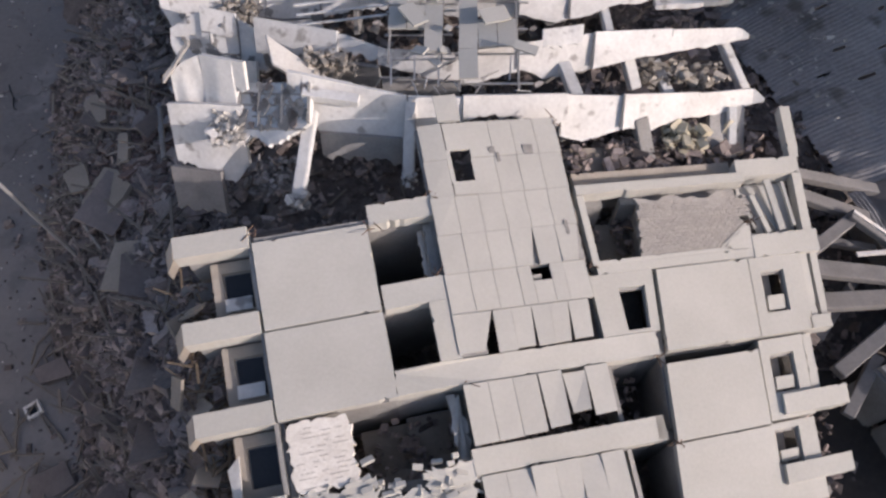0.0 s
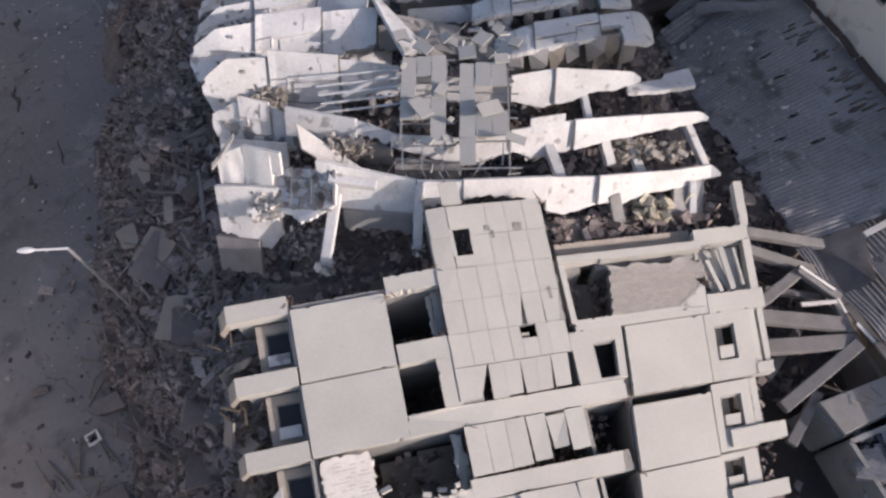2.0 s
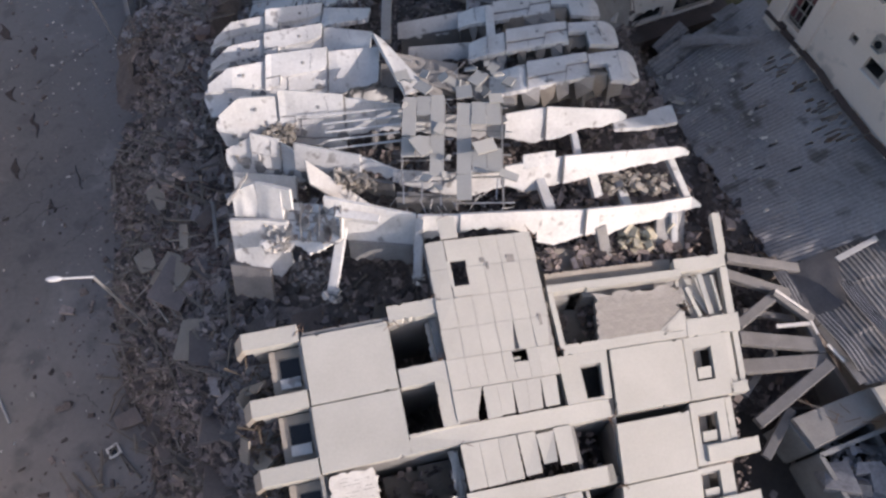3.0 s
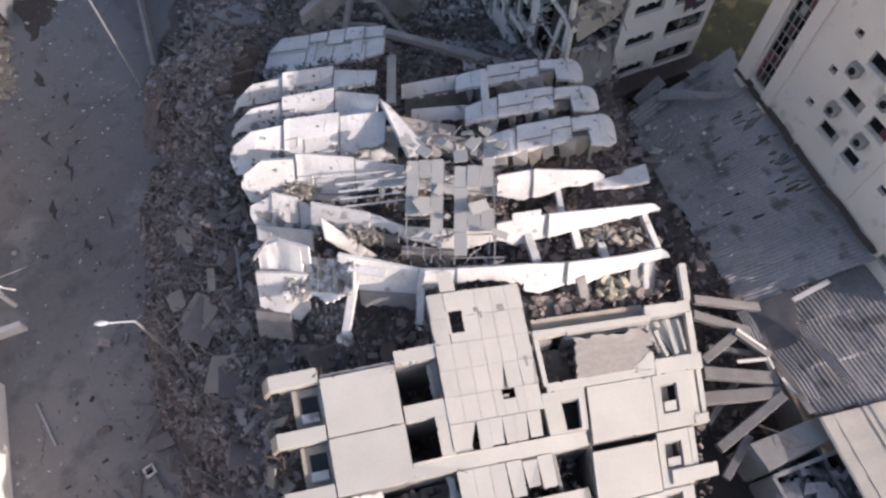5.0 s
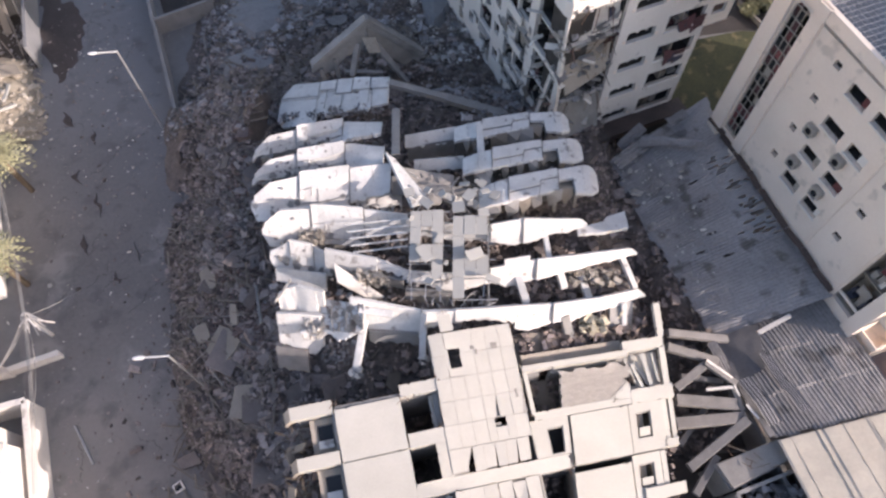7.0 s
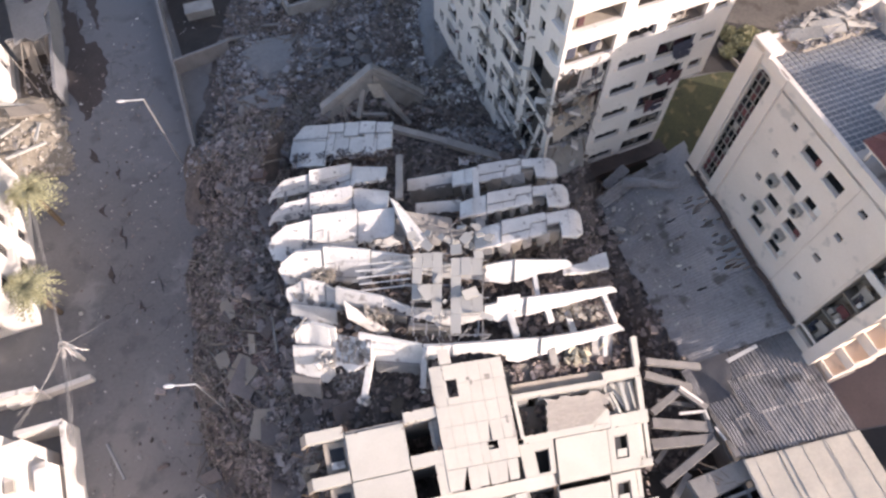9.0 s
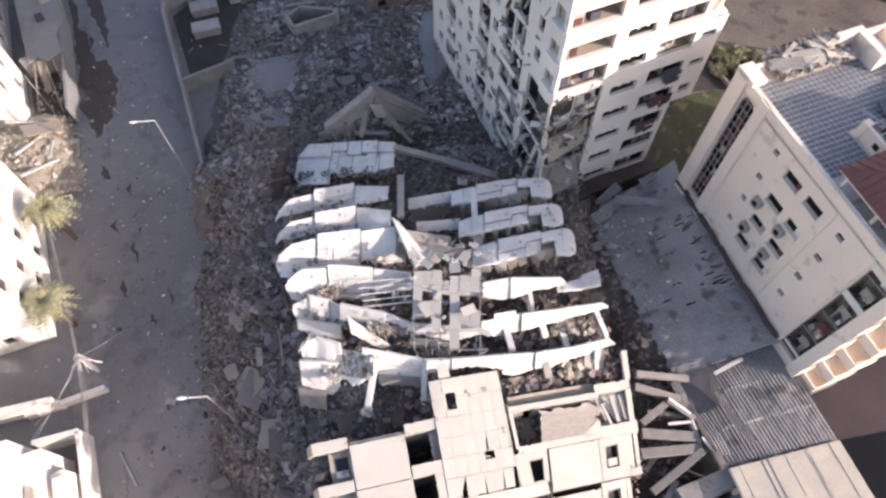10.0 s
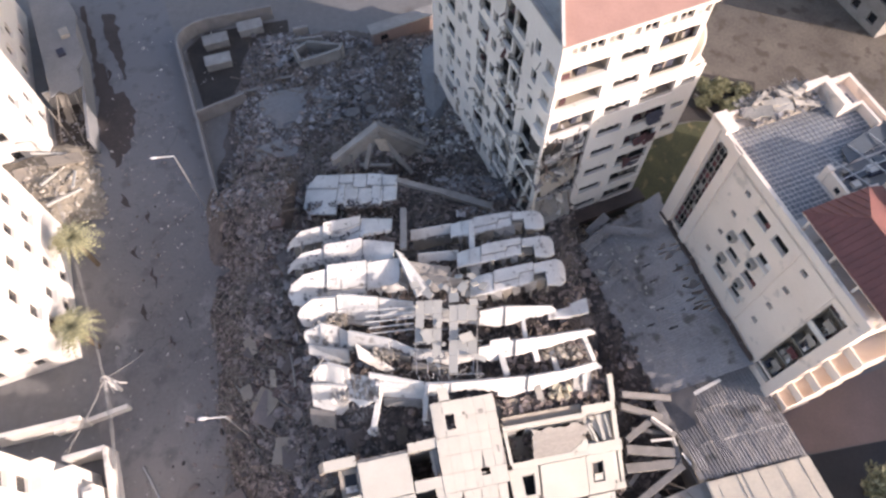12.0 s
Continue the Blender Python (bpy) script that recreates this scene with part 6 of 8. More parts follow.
for k, z in enumerate(SILLS):
    hi_ = min(26.9, z + 1.6)
    if k < 3:
        W.append((0.5, 1.7, z - 0.2, z + 1.15, "loggia"))
    if z > 1.5:
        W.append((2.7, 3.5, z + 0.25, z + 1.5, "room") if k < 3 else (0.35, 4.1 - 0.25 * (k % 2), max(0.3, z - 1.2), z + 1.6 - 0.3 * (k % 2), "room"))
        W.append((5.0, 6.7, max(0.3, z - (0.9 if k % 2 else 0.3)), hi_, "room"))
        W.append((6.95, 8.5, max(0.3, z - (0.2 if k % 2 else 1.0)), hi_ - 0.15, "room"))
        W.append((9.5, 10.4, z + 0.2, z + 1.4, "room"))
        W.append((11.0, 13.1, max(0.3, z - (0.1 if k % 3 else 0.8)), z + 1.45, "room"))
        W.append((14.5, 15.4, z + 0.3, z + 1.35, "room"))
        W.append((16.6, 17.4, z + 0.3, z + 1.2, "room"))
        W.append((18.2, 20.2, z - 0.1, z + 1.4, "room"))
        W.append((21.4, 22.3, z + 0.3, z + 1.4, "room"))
grey.wall("west", W)
grey.wall("east", [(1.6 + 3.1 * i, 2.8 + 3.1 * i, 2 + RISE * k, 3.4 + RISE * k) for i in range(7) for k in range(7)])
grey.wall("north")
grey.piece("roof_deck", 0.0, 12.2, 0.0, 24.0, 27.5, 27.7, M_CONC)
for k, z in enumerate(SILLS):
    for a_, b_ in (((0.2, 4.35),) if k < 3 else ()) + ((8.45, 11.85),):
        grey.piece("parapet_cap", a_, b_, -0.12, 0.14, z - (0.36 if a_ < 1 else 0.12), z - (0.26 if a_ < 1 else 0.01))
    bm = bmesh.new()      # three arched heads of the stair window
    for i in range(3):
        s0_ = 5.25 + 0.783 * i
        for sg, c_ in ((1, s0_), (-1, s0_ + 0.783)):
            prism(bm, [grey.at(c_, 0.03, z + 1.05), grey.at(c_, 0.03, z + 0.78), grey.at(c_ + sg * 0.07, 0.03, z + 0.92), grey.at(c_ + sg * 0.17, 0.03, z + 1.01), grey.at(c_ + sg * 0.36, 0.03, z + 1.05)], 0.2, tuple(grey.b))
    link("arch_head", bm, M_WALLW, grey.ob)
    for c_ in (5.05, 7.75):      # round plaster bosses beside the arches
        bm = bmesh.new()
        q = grey.at(c_, 0.0, z + 0.3)
        pole(bm, q - grey.b * 0.05, q + grey.b * 0.02, 0.14, 0.14, 10)
        link("plaster_boss", bm, M_CREAM, grey.ob)
    if k in (1, 2):
        grey.piece("curtain", 5.3, 7.5, 0.9, 0.93, z + 0.1, z + 0.9, M_MAROON)
    if k == 2:
        grey.piece("curtain", 8.6, 11.7, 1.1, 1.14, z, z + 1.45, M_CLOTH, "faded red curtain across the balcony")
    if k < 7:
        grey.piece("balcony_partition", 10.05, 10.2, 0.35, 1.4, z, z + 1.5, M_LOGGIA)
    for q_ in range(6):      # household clutter left in the balconies
        i_ = rnd.choice((rnd.uniform(0.5, 3.6), rnd.uniform(8.8, 11.2)))
        grey.piece("household_clutter", i_, i_ + rnd.uniform(.3, .8), 0.4, rnd.uniform(.7, 1.3), z + 0.02 - (0.25 if i_ < 4 else 0), z + rnd.uniform(.2, 0.9), rnd.choice((M_AC, M_MAROON, M_WOOD, M_DARKCLOTH, M_WALLW)))
    if k in (3, 4, 5):
        for q_ in range(4):      # torn cloth and sheeting hanging over the parapets
            c_, l_ = rnd.uniform(8.6, 10.8), rnd.uniform(0.5, 1.6)
            bm = bmesh.new()
            prism(bm, [grey.at(c_, -0.06, z + rnd.uniform(.3, 1.2)), grey.at(c_ + l_, -0.06, z + rnd.uniform(.1, 1.1)), grey.at(c_ + l_ * 0.9, -0.16, z - rnd.uniform(.2, .8)), grey.at(c_ + l_ * 0.3, -0.2, z - rnd.uniform(0, .9))], 0.04, tuple(grey.b))
            link("laundry", bm, rnd.choice((M_DARKCLOTH, M_DARKCLOTH, M_DARKCLOTH, M_MAROON)), grey.ob)
    grey.piece("rail", 8.55, 11.75, 0.02, 0.06, z + 0.02, z + 0.3, M_AC)
# corner parapets that turn on to the west side, chipped
for k in range(3):
    z = SILLS[k]
    bm = bmesh.new()
    prism(bm, [grey.at(-0.3, 1.75, z - 0.22), grey.at(-0.3, 0.35, z - 0.22), grey.at(-0.05, -0.13, z - 0.22), grey.at(0.25, -0.13, z - 0.22), grey.at(0.25, 0.02, z - 0.22), grey.at(-0.02, 0.1, z - 0.22), grey.at(-0.02, 1.75, z - 0.22)], 1.25)
    bmesh.ops.bevel(bm, geom=list(bm.edges), offset=0.04, segments=1, affect="EDGES")
    link("corner_parapet", bm, M_WALLW, grey.ob)
# bay that juts out at the east end of the middle storeys, with a rounded open balcony on top
bm = bmesh.new()
pierced(bm, lambda s_, z_, d_: grey.at(12.2 + s_, 0.2 + d_, 11.2 + z_), 2.3, 9.0, [(0.45, 1.65, 1.0, 1.9), (0.45, 1.75, 4.1, 4.75), (0.45, 1.75, 7.1, 7.75)], 0.25)
link("bay_wall", bm, M_WALLW, grey.ob)
# the two near-black panes hold the shade of their openings
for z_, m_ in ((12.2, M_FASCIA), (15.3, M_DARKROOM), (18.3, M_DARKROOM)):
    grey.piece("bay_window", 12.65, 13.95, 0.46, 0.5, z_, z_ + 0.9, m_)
grey.piece("bay_floor", 12.2, 14.5, 0.46, 5.0, 11.2, 11.45, M_CREAM)
grey.piece("bay_side", 14.25, 14.5, 0.46, 5.0, 11.45, 20.0)
grey.piece("bay_roof", 12.2, 14.5, 0.46, 5.0, 20.0, 20.2, M_CREAM)
bm = bmesh.new()
ring_o = [(12.3 + 2.35 * math.cos(q), 2.3 + 2.3 * math.sin(q)) for q in [-math.pi / 2 + k * math.pi / 20 for k in range(11)]]
ring_i = [(12.3 + 2.2 * math.cos(q), 2.3 + 2.15 * math.sin(q)) for q in [-math.pi / 2 + k * math.pi / 20 for k in range(11)]]
for k in range(10):
    z_a, z_b = 21.1 + 0.16 * k, 21.1 + 0.16 * (k + 1)
    o0, o1, i0, i1 = ring_o[k], ring_o[k + 1], ring_i[k], ring_i[k + 1]
    v_ = [bm.verts.new(grey.at(*q)) for q in ((*o0, 20.2), (*o1, 20.2), (*i1, 20.2), (*i0, 20.2), (*o0, z_a), (*o1, z_b), (*i1, z_b), (*i0, z_a))]
    for f_ in ((0, 1, 5, 4), (1, 2, 6, 5), (2, 3, 7, 6), (3, 0, 4, 7), (4, 5, 6, 7)):
        bm.faces.new([v_[q] for q in f_])
bmesh.ops.remove_doubles(bm, verts=bm.verts, dist=0.001)
link("round_balcony", bm, M_CREAM, grey.ob, "rounded cream balcony wall")
# ground floor: brown fascia over a near-black panel for the shaded void
grey.piece("shop_fascia", 3.2, 12.9, -1.5, -0.03, 2.6, 3.3, M_FASCIA)
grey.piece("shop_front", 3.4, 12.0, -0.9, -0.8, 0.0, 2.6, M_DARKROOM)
# bared blockwork and hanging bits over the west wall
for k in range(70):
    s_, z_ = rnd.choice((rnd.uniform(4.5, 9), rnd.uniform(1, 22))), rnd.uniform(2.0, 25)
    w_, h_ = rnd.uniform(0.15, 0.6), rnd.uniform(0.2, 0.8)
    ring = [(s_ + w_ * math.cos(q * 0.3696) * rnd.uniform(0.55, 1.2), z_ + h_ * math.sin(q * 0.3696) * rnd.uniform(0.55, 1.2)) for q in range(17)]
    bm = bmesh.new()
    prism(bm, [grey.at(-0.03, u_, v_) for u_, v_ in ring], 0.2, tuple(grey.a))
    link("bared_blockwork", bm, rnd.choice((M_CONC, M_BLOCK, M_SLABTAN, M_AC, M_ROUGH)), grey.ob)
for k in range(150):
    s_ = rnd.choice((rnd.uniform(4.6, 8.8), rnd.uniform(11, 13.2), rnd.uniform(2, 21)))
    z_ = SILLS[rnd.randint(0, 7)] + rnd.uniform(-1.0, 1.4)
    q = grey.at(rnd.uniform(-0.3, 0.5), s_, max(1.0, z_))
    bm = bmesh.new()
    box(bm, Matrix.Translation(q) @ pose(0, 0, 0, rnd.uniform(-60, 60), rnd.uniform(-60, 60), rnd.uniform(0, 180)), rnd.uniform(0.3, 1.1), rnd.uniform(0.06, 0.45), 0.07)
    link("hanging_panel", bm, rnd.choice((M_CONC, M_WALLW, M_SLABTAN, M_AC, M_BLOCK, M_MAROON)), grey.ob)
for k, z in enumerate(SILLS[:7]):      # balcony slabs and broken parapets of the blown-out bays
    for s0_, s1_ in ((4.9, 8.6), (10.9, 13.2), (18.1, 20.3)):
        if rnd.random() < 0.75:
            bm = bmesh.new()
            out_ = rnd.uniform(0.12, 0.4)
            prism(bm, [grey.at(-out_, s0_, z - 1.1 + rnd.uniform(-.2, .1)), grey.at(-out_ * rnd.uniform(.5, 1), s1_ - rnd.uniform(0, 1), z - 1.1 + rnd.uniform(-.3, .1)), grey.at(-0.01, s1_, z - 1.05), grey.at(-0.01, s0_, z - 1.05)], 0.16)
            link("balcony_slab", bm, M_WALLW if rnd.random() < 0.25 else M_CONC, grey.ob)
        if rnd.random() < 0.6:
            grey.piece("broken_parapet", -0.35, -0.22, s0_ + rnd.uniform(0, .8), s1_ - rnd.uniform(0.2, 1.4), z - 1.0, z - rnd.uniform(0.1, 0.5), M_WALLW)
for f, mt in ((((-0.15, -0.15, 27.72), (12.35, -0.15, 27.72), (12.35, 6.5, 29.6), (2.9, 6.5, 29.6)), M_PINKROOF), (((2.9, 6.5, 29.6), (12.35, 6.5, 29.6), (12.35, 13.9, 27.8), (2.9, 13.9, 27.8)), M_PINKROOF), (((0.3, 0.5, 27.78), (2.8, 6.5, 29.5), (2.8, 13.9, 27.8), (0.3, 13.9, 27.8)), M_CONC)):
    bm = bmesh.new()
    prism(bm, [grey.at(*q) for q in f], 0.15)
    link("roof_slope", bm, mt, grey.ob)
bm = bmesh.new()
bar(bm, grey.at(-0.1, -0.1, 27.85), grey.at(2.9, 6.5, 29.72), 0.22, 0.16)
link("ridge_trim", bm, M_WALLW, grey.ob)
grey.piece("eave_trim", -0.2, 12.4, -0.24, -0.16, 27.5, 27.74, M_CREAM)
# torn corner: hanging floors, bent bars, loose blocks
for k in range(3, 8):
    z = SILLS[k]
    grey.piece("floor_edge", 0.1, 4.4, 0.05, 4.3, z - 1.5, z - 1.27, M_CONC)
    for _ in range(2):
        bm = bmesh.new()
        q = grey.at(rnd.uniform(0.2, 4.0), rnd.uniform(-0.6, 0.6), z + rnd.uniform(-1.0, 1.2))
        box(bm, Matrix.Translation(q) @ pose(0, 0, 0, rnd.uniform(-50, 50), rnd.uniform(-40, 40), rnd.uniform(0, 180)), rnd.uniform(0.8, 2.0), rnd.uniform(0.4, 1.1), 0.16)
        link("hanging_slab", bm, rnd.choice((M_CONC, M_BLOCK, M_LIME)), grey.ob)
    for q_ in range(5):
        bm = bmesh.new()
        a_ = grey.at(rnd.uniform(0, 4), -0.1, z + 1.6)
        pole(bm, a_, a_ + Vector((rnd.uniform(-.8, .8), rnd.uniform(-.9, 0), rnd.uniform(-2.2, -.6))), 0.035, 0.025, 5)
        link("bent_bar", bm, M_REBAR, grey.ob)
# two floors that dropped and hang from the corner as sloping sheets, and a leaning corner pillar
for k, (pts, m_) in enumerate(((((0.6, -0.5, 9.4), (3.9, -0.3, 10.6), (4.3, 0.5, 12.6), (2.6, 0.7, 13.6), (0.4, 0.6, 12.4)), M_LOGGIA), (((0.8, -1.2, 5.0), (4.2, -0.8, 4.6), (4.4, 0.2, 7.4), (2.0, 0.3, 8.6), (0.3, 0.1, 7.2)), M_CONC), (((1.2, 0.2, 13.8), (4.2, 0.1, 14.6), (4.3, 0.8, 16.3), (2.2, 0.9, 16.0)), M_LIME))):
    bm = bmesh.new()
    prism(bm, [grey.at(*q) for q in pts], 0.22, tuple(grey.b))
    link("hanging_slab", bm, m_, grey.ob, "" if k else "large dusty floor slab hanging from the torn corner")
for a_, b_, w_ in (((0.15, 0.15, 0.5), (0.25, 0.2, 9.6), 0.5), ((-0.1, 2.6, 0.5), (0.1, 0.9, 10.5), 0.4), ((0.2, -0.3, 4.0), (0.1, 0.1, 13.0), 0.3)):
    bm = bmesh.new()
    bar(bm, grey.at(*a_), grey.at(*b_), w_, w_ * 0.9)
    link("leaning_pillar", bm, M_LIME, grey.ob)
for k in range(90):      # torn sheets and panels hanging in the corner
    q = grey.at(rnd.uniform(-0.2, 4.4), rnd.uniform(-0.5, 0.6), rnd.uniform(1.5, 18.0)) if k % 2 else grey.at(rnd.uniform(-0.5, 0.5), rnd.uniform(0.0, 4.4), rnd.uniform(1.5, 17.0))
    bm = bmesh.new()
    box(bm, Matrix.Translation(q) @ pose(0, 0, 0, rnd.uniform(-70, 70), rnd.uniform(-60, 60), rnd.uniform(0, 180)), rnd.uniform(0.4, 1.4), rnd.uniform(0.1, 0.5), 0.06)
    link("hanging_panel", bm, rnd.choice((M_LIME, M_SLABTAN, M_RUST, M_BLOCK, M_MAROON, M_CONC)), grey.ob)
p = np.array([grey.at(rng.uniform(0.0, 4.3), rng.uniform(-0.3, 1.4), 0) + Vector((0, 0, SILLS[2 + rng.integers(0, 6)] - 1.2 + rng.gamma(1.2, 0.25))) for _ in range(520)])
chunks("torn_masonry", p, rng.gamma(1.3, 0.10, len(p)) + 0.06, M_RUBBLE, "broken masonry caught in the torn corner")
p = np.array([grey.at(rng.uniform(-2.5, 4), rng.uniform(-3.0, 0.2), 0) + Vector((0, 0, rng.uniform(0.4, 2.6))) for _ in range(900)])
chunks("rubble", p, rng.gamma(1.3, 0.11, len(p)) + 0.1, M_RUBBLE, "rubble at the foot of the damaged block")

# row along the west of the street
west = []
for s0, s1, d, hgt, lab in ((-13.5, 1.8, 0.9, 17.0, "sunlit white apartment block behind two palms"), (-31.0, -23.6, 0.7, 15.0, "white apartment block partly in shade"), (-48.0, -31.3, -0.5, 9.5, "low grey-white block in the shade"), (12.5, 40.0, -1.2, 13.0, "bright white apartment block with a walled yard")):
    o = street(s1, d - 12.0)
    b = Block("street_block", lab, o, math.degrees(math.atan2(DD.y, DD.x)), 12.0, s1 - s0, hgt, M_WALLW)
    n = int((s1 - s0) / 3.4)
    W = [(1.0 + 3.4 * i, 2.4 + 3.4 * i, 0.9 + 3.1 * k, 2.6 + 3.1 * k) for i in range(n) for k in range(int(hgt / 3.1)) if (i + 2 * k) % 5]
    b.wall("east", W)
    b.wall("south", [(1.2 + 3.6 * i, 2.3 + 3.6 * i, 1.0 + 3.1 * k, 2.4 + 3.1 * k) for i in range(3) for k in range(int(hgt / 3.1))])
    b.wall("west")
    b.wall("north")
    b.piece("roof_deck", 0, 12.0, 0, s1 - s0, hgt, hgt + 0.3, M_CONC)
    for k in range(1, int(hgt / 3.1)):      # a few shallow window ledges
        for i in range(k % 2, n, 3):
            b.piece("ledge", 12.0, 12.18, 1.0 + 3.4 * i, 2.4 + 3.4 * i, 3.1 * k + 0.78, 3.1 * k + 0.9)
    if s0 > 0:      # stepped terraces towards the yard
        for i0, i1, j1, z1 in ((12.0, 14.4, 26.6, 5.2), (14.4, 15.4, 24.8, 4.2), (12.0, 13.0, 27.4, 7.0), (13.0, 14.0, 21.0, 7.6)):
            b.piece("terrace", i0, i1, 0.0, j1, 0.0, z1)
        for j_ in (3.0, 8.0, 13.0, 18.0, 22.5):
            b.piece("terrace_wall", 14.9, 15.7, j_, j_ + 1.6, 4.2, 5.0)
            b.piece("roof_hatch", 13.2, 13.8, j_ + 0.5, j_ + 1.3, 7.6 if j_ < 19 else 5.2, 8.0 if j_ < 19 else 5.5, M_AC)
    west.append(b)


# ---- tin roofs ----
def corrugated(name, corners, along, mat, label, pitch=0.32, amp=0.06, ragged=0.0, tears=(), dents=1.0):
    """A corrugated roof over a quad, in courses of sheets that lap and sit unevenly; tears are (x, y, radius)."""
    a, b, c, d = (Vector(q) for q in corners)
    if along:
        a, b, c, d = b, c, d, a
    wide = max((b - a).length, (c - d).length)
    n, m = int(wide / pitch) * 4, 60
    sheet = 12
    vs, fs = [], []
    for j in range(m + 1):
        for i in range(n + 1):
            col = i // sheet
            end = ragged * (noise.noise(Vector((col * 3.7, 0.5, 2))) + 0.3 * noise.noise(Vector((i * 0.9, 4, 2))))
            e0 = ragged * noise.noise(Vector((col * 2.9, 7.5, 2)))
            f_ = e0 + (1 + end - e0) * j / m
            p_ = a.lerp(b, i / n).lerp(d.lerp(c, i / n), f_)
            sag = 0.22 * noise.noise(Vector((p_.x * 0.35, p_.y * 0.35, 7))) + 0.10 * noise.noise(Vector((p_.x * 1.3, p_.y * 1.3, 3)))
            lap = 0.05 * ((j * 3 / m) % 1.0) + 0.03 * noise.noise(Vector((col * 5.1, int(j * 3 / m) * 2.3, 1)))
            vs.append((p_.x, p_.y, p_.z + dents * sag + lap + amp * (0.6 + 0.8 * abs(noise.noise(Vector((p_.x * 0.4, p_.y * 0.4, 1))))) * math.sin(i / 4 * 2 * math.pi)))
    for j in range(m):
        for i in range(n):
            k = j * (n + 1) + i
            x_, y_, z_ = vs[k]
            if any((x_ - q[0]) ** 2 + (y_ - q[1]) ** 2 < q[2] ** 2 for q in tears):
                continue
            fs.append((k, k + 1, k + n + 2, k + n + 1))
    ob = raw(name, vs, fs, mat)
    return tagged(ob, label, "roof")


SLITS = []
for k in range(44):      # torn seams that run along the ribs, most of them near the cream wall
    f_, g_ = rnd.uniform(0.2, 0.68), rnd.choice((rnd.uniform(0.78, 0.96), rnd.uniform(0.78, 0.96), rnd.uniform(0.78, 0.96), rnd.uniform(0.78, 0.96), rnd.uniform(0.3, 0.9)))
    e_, w_ = Vector((21.4, 34.4)).lerp(Vector((26.9, 18.9)), f_), Vector((13.0, 31.5)).lerp(Vector((19.0, 16.6)), f_)
    for q_ in range(rnd.randint(4, 11)):
        c_ = w_.lerp(e_, g_ - 0.008 * q_)
        SLITS.append((c_.x, c_.y, 0.072))
corrugated("tin_roof", [(13.0, 31.5, 3.4), (20.9, 36.0, 6.3), (26.9, 18.9, 5.6), (19.0, 16.6, 3.2)], 1, M_TIN, "weathered corrugated tin roof, dented and dusty", 0.26, 0.02, 0.06, SLITS)
corrugated("tin_roof", [(18.7, 17.1, 2.95), (27.1, 19.3, 4.5), (30.2, 11.6, 4.3), (21.4, 9.4, 4.1)], 0, M_TINDARK, "dark weathered corrugated tin roof with lifted sheets", 0.3, 0.026, 0.03, dents=0.5)
corrugated("pale_roof", [(21.4, 9.3, 4.35), (30.2, 11.5, 4.45), (33.5, 2.0, 4.5), (24.5, -1.0, 4.4)], 1, M_TINLIGHT, "pale dusty sheet roof in the sun", pitch=1.2, amp=0.012, dents=0.12)
for k in range(5):
    a_, b_ = Vector((21.4, 9.3, 4.36)).lerp(Vector((30.2, 11.5, 4.47)), (k + 0.5) / 5), Vector((24.5, -1.0, 4.4)).lerp(Vector((33.5, 2.0, 4.5)), (k + 0.5) / 5)
    bm = bmesh.new()
    bar(bm, a_, b_, 0.06, 0.1)
    tagged(link("roof_rib", bm, M_TINLIGHT), "pale rib along the pale sheet roof", "roof rib", "roof ribs")
# last two white strips lie on beams and stand in for sunlit edges
for a_, b_, w_, m_ in (((18.95, 15.9, 3.35), (20.0, 12.9, 3.85), 0.42, M_BEAM), ((20.0, 12.8, 3.85), (21.2, 9.6, 4.2), 0.42, M_BEAM), ((19.3, 12.9, 4.4), (19.55, 12.2, 4.3), 0.12, M_WALLW), ((19.85, 11.6, 4.4), (20.5, 10.7, 4.3), 0.16, M_WALLW), ((17.6, 14.45, 4.85), (19.3, 13.4, 4.35), 0.16, M_WALLW), ((17.4, 12.55, 4.45), (19.2, 12.75, 4.4), 0.2, M_WALLW)):
    bm = bmesh.new()
    bar(bm, a_, b_, w_, 0.08)
    tagged(link("edge_board", bm, m_), "pale strip by the tin roof: broken boards and painted sunlit beam edges" if m_ is M_WALLW else "grey weathered board along the edge of the tin roof", "board", "edge boards")
# dark strip standing in for the shaded gap between roof and wall
gutter = thing("gutter", "dark strip for the shaded gap at the foot of the cream wall", "gutter")
for k in range(9):
    a_, b_ = Vector((20.7, 33.6, 6.2)).lerp(Vector((26.5, 19.0, 5.7)), k / 9), Vector((20.7, 33.6, 6.2)).lerp(Vector((26.5, 19.0, 5.7)), (k + 0.96) / 9)
    bm = bmesh.new()
    bar(bm, a_ + Vector((0.05 + rnd.uniform(-.15, .1), 0, 0.3 + rnd.uniform(0, .15))), b_ + Vector((0.05 + rnd.uniform(-.15, .1), 0, 0.3 + rnd.uniform(0, .15))), 0.42, 0.14)
    part("gap_strip", bm, M_FASCIA, gutter)
hall = thing("tin_shed_walls", "low block walls that carry the tin roofs", "shed wall")
for a, b in (((19.0, 16.5), (13.2, 31.2)), ((13.2, 31.2), (20.7, 35.6)), ((19.1, 16.3), (21.4, 9.5)), ((21.5, 9.2), (24.6, -0.8)), ((24.6, -0.8), (33.3, 2.0)), ((33.3, 2.2), (30.2, 11.4))):
    bm = bmesh.new()
    bar(bm, (*a, 1.35), (*b, 1.35), 0.25, 2.7)
    link("block_wall", bm, M_CONC, hall)
bm = bmesh.new()
bar(bm, (21.7, 16.6, 4.35), (24.0, 17.75, 4.75), 0.3, 0.12)
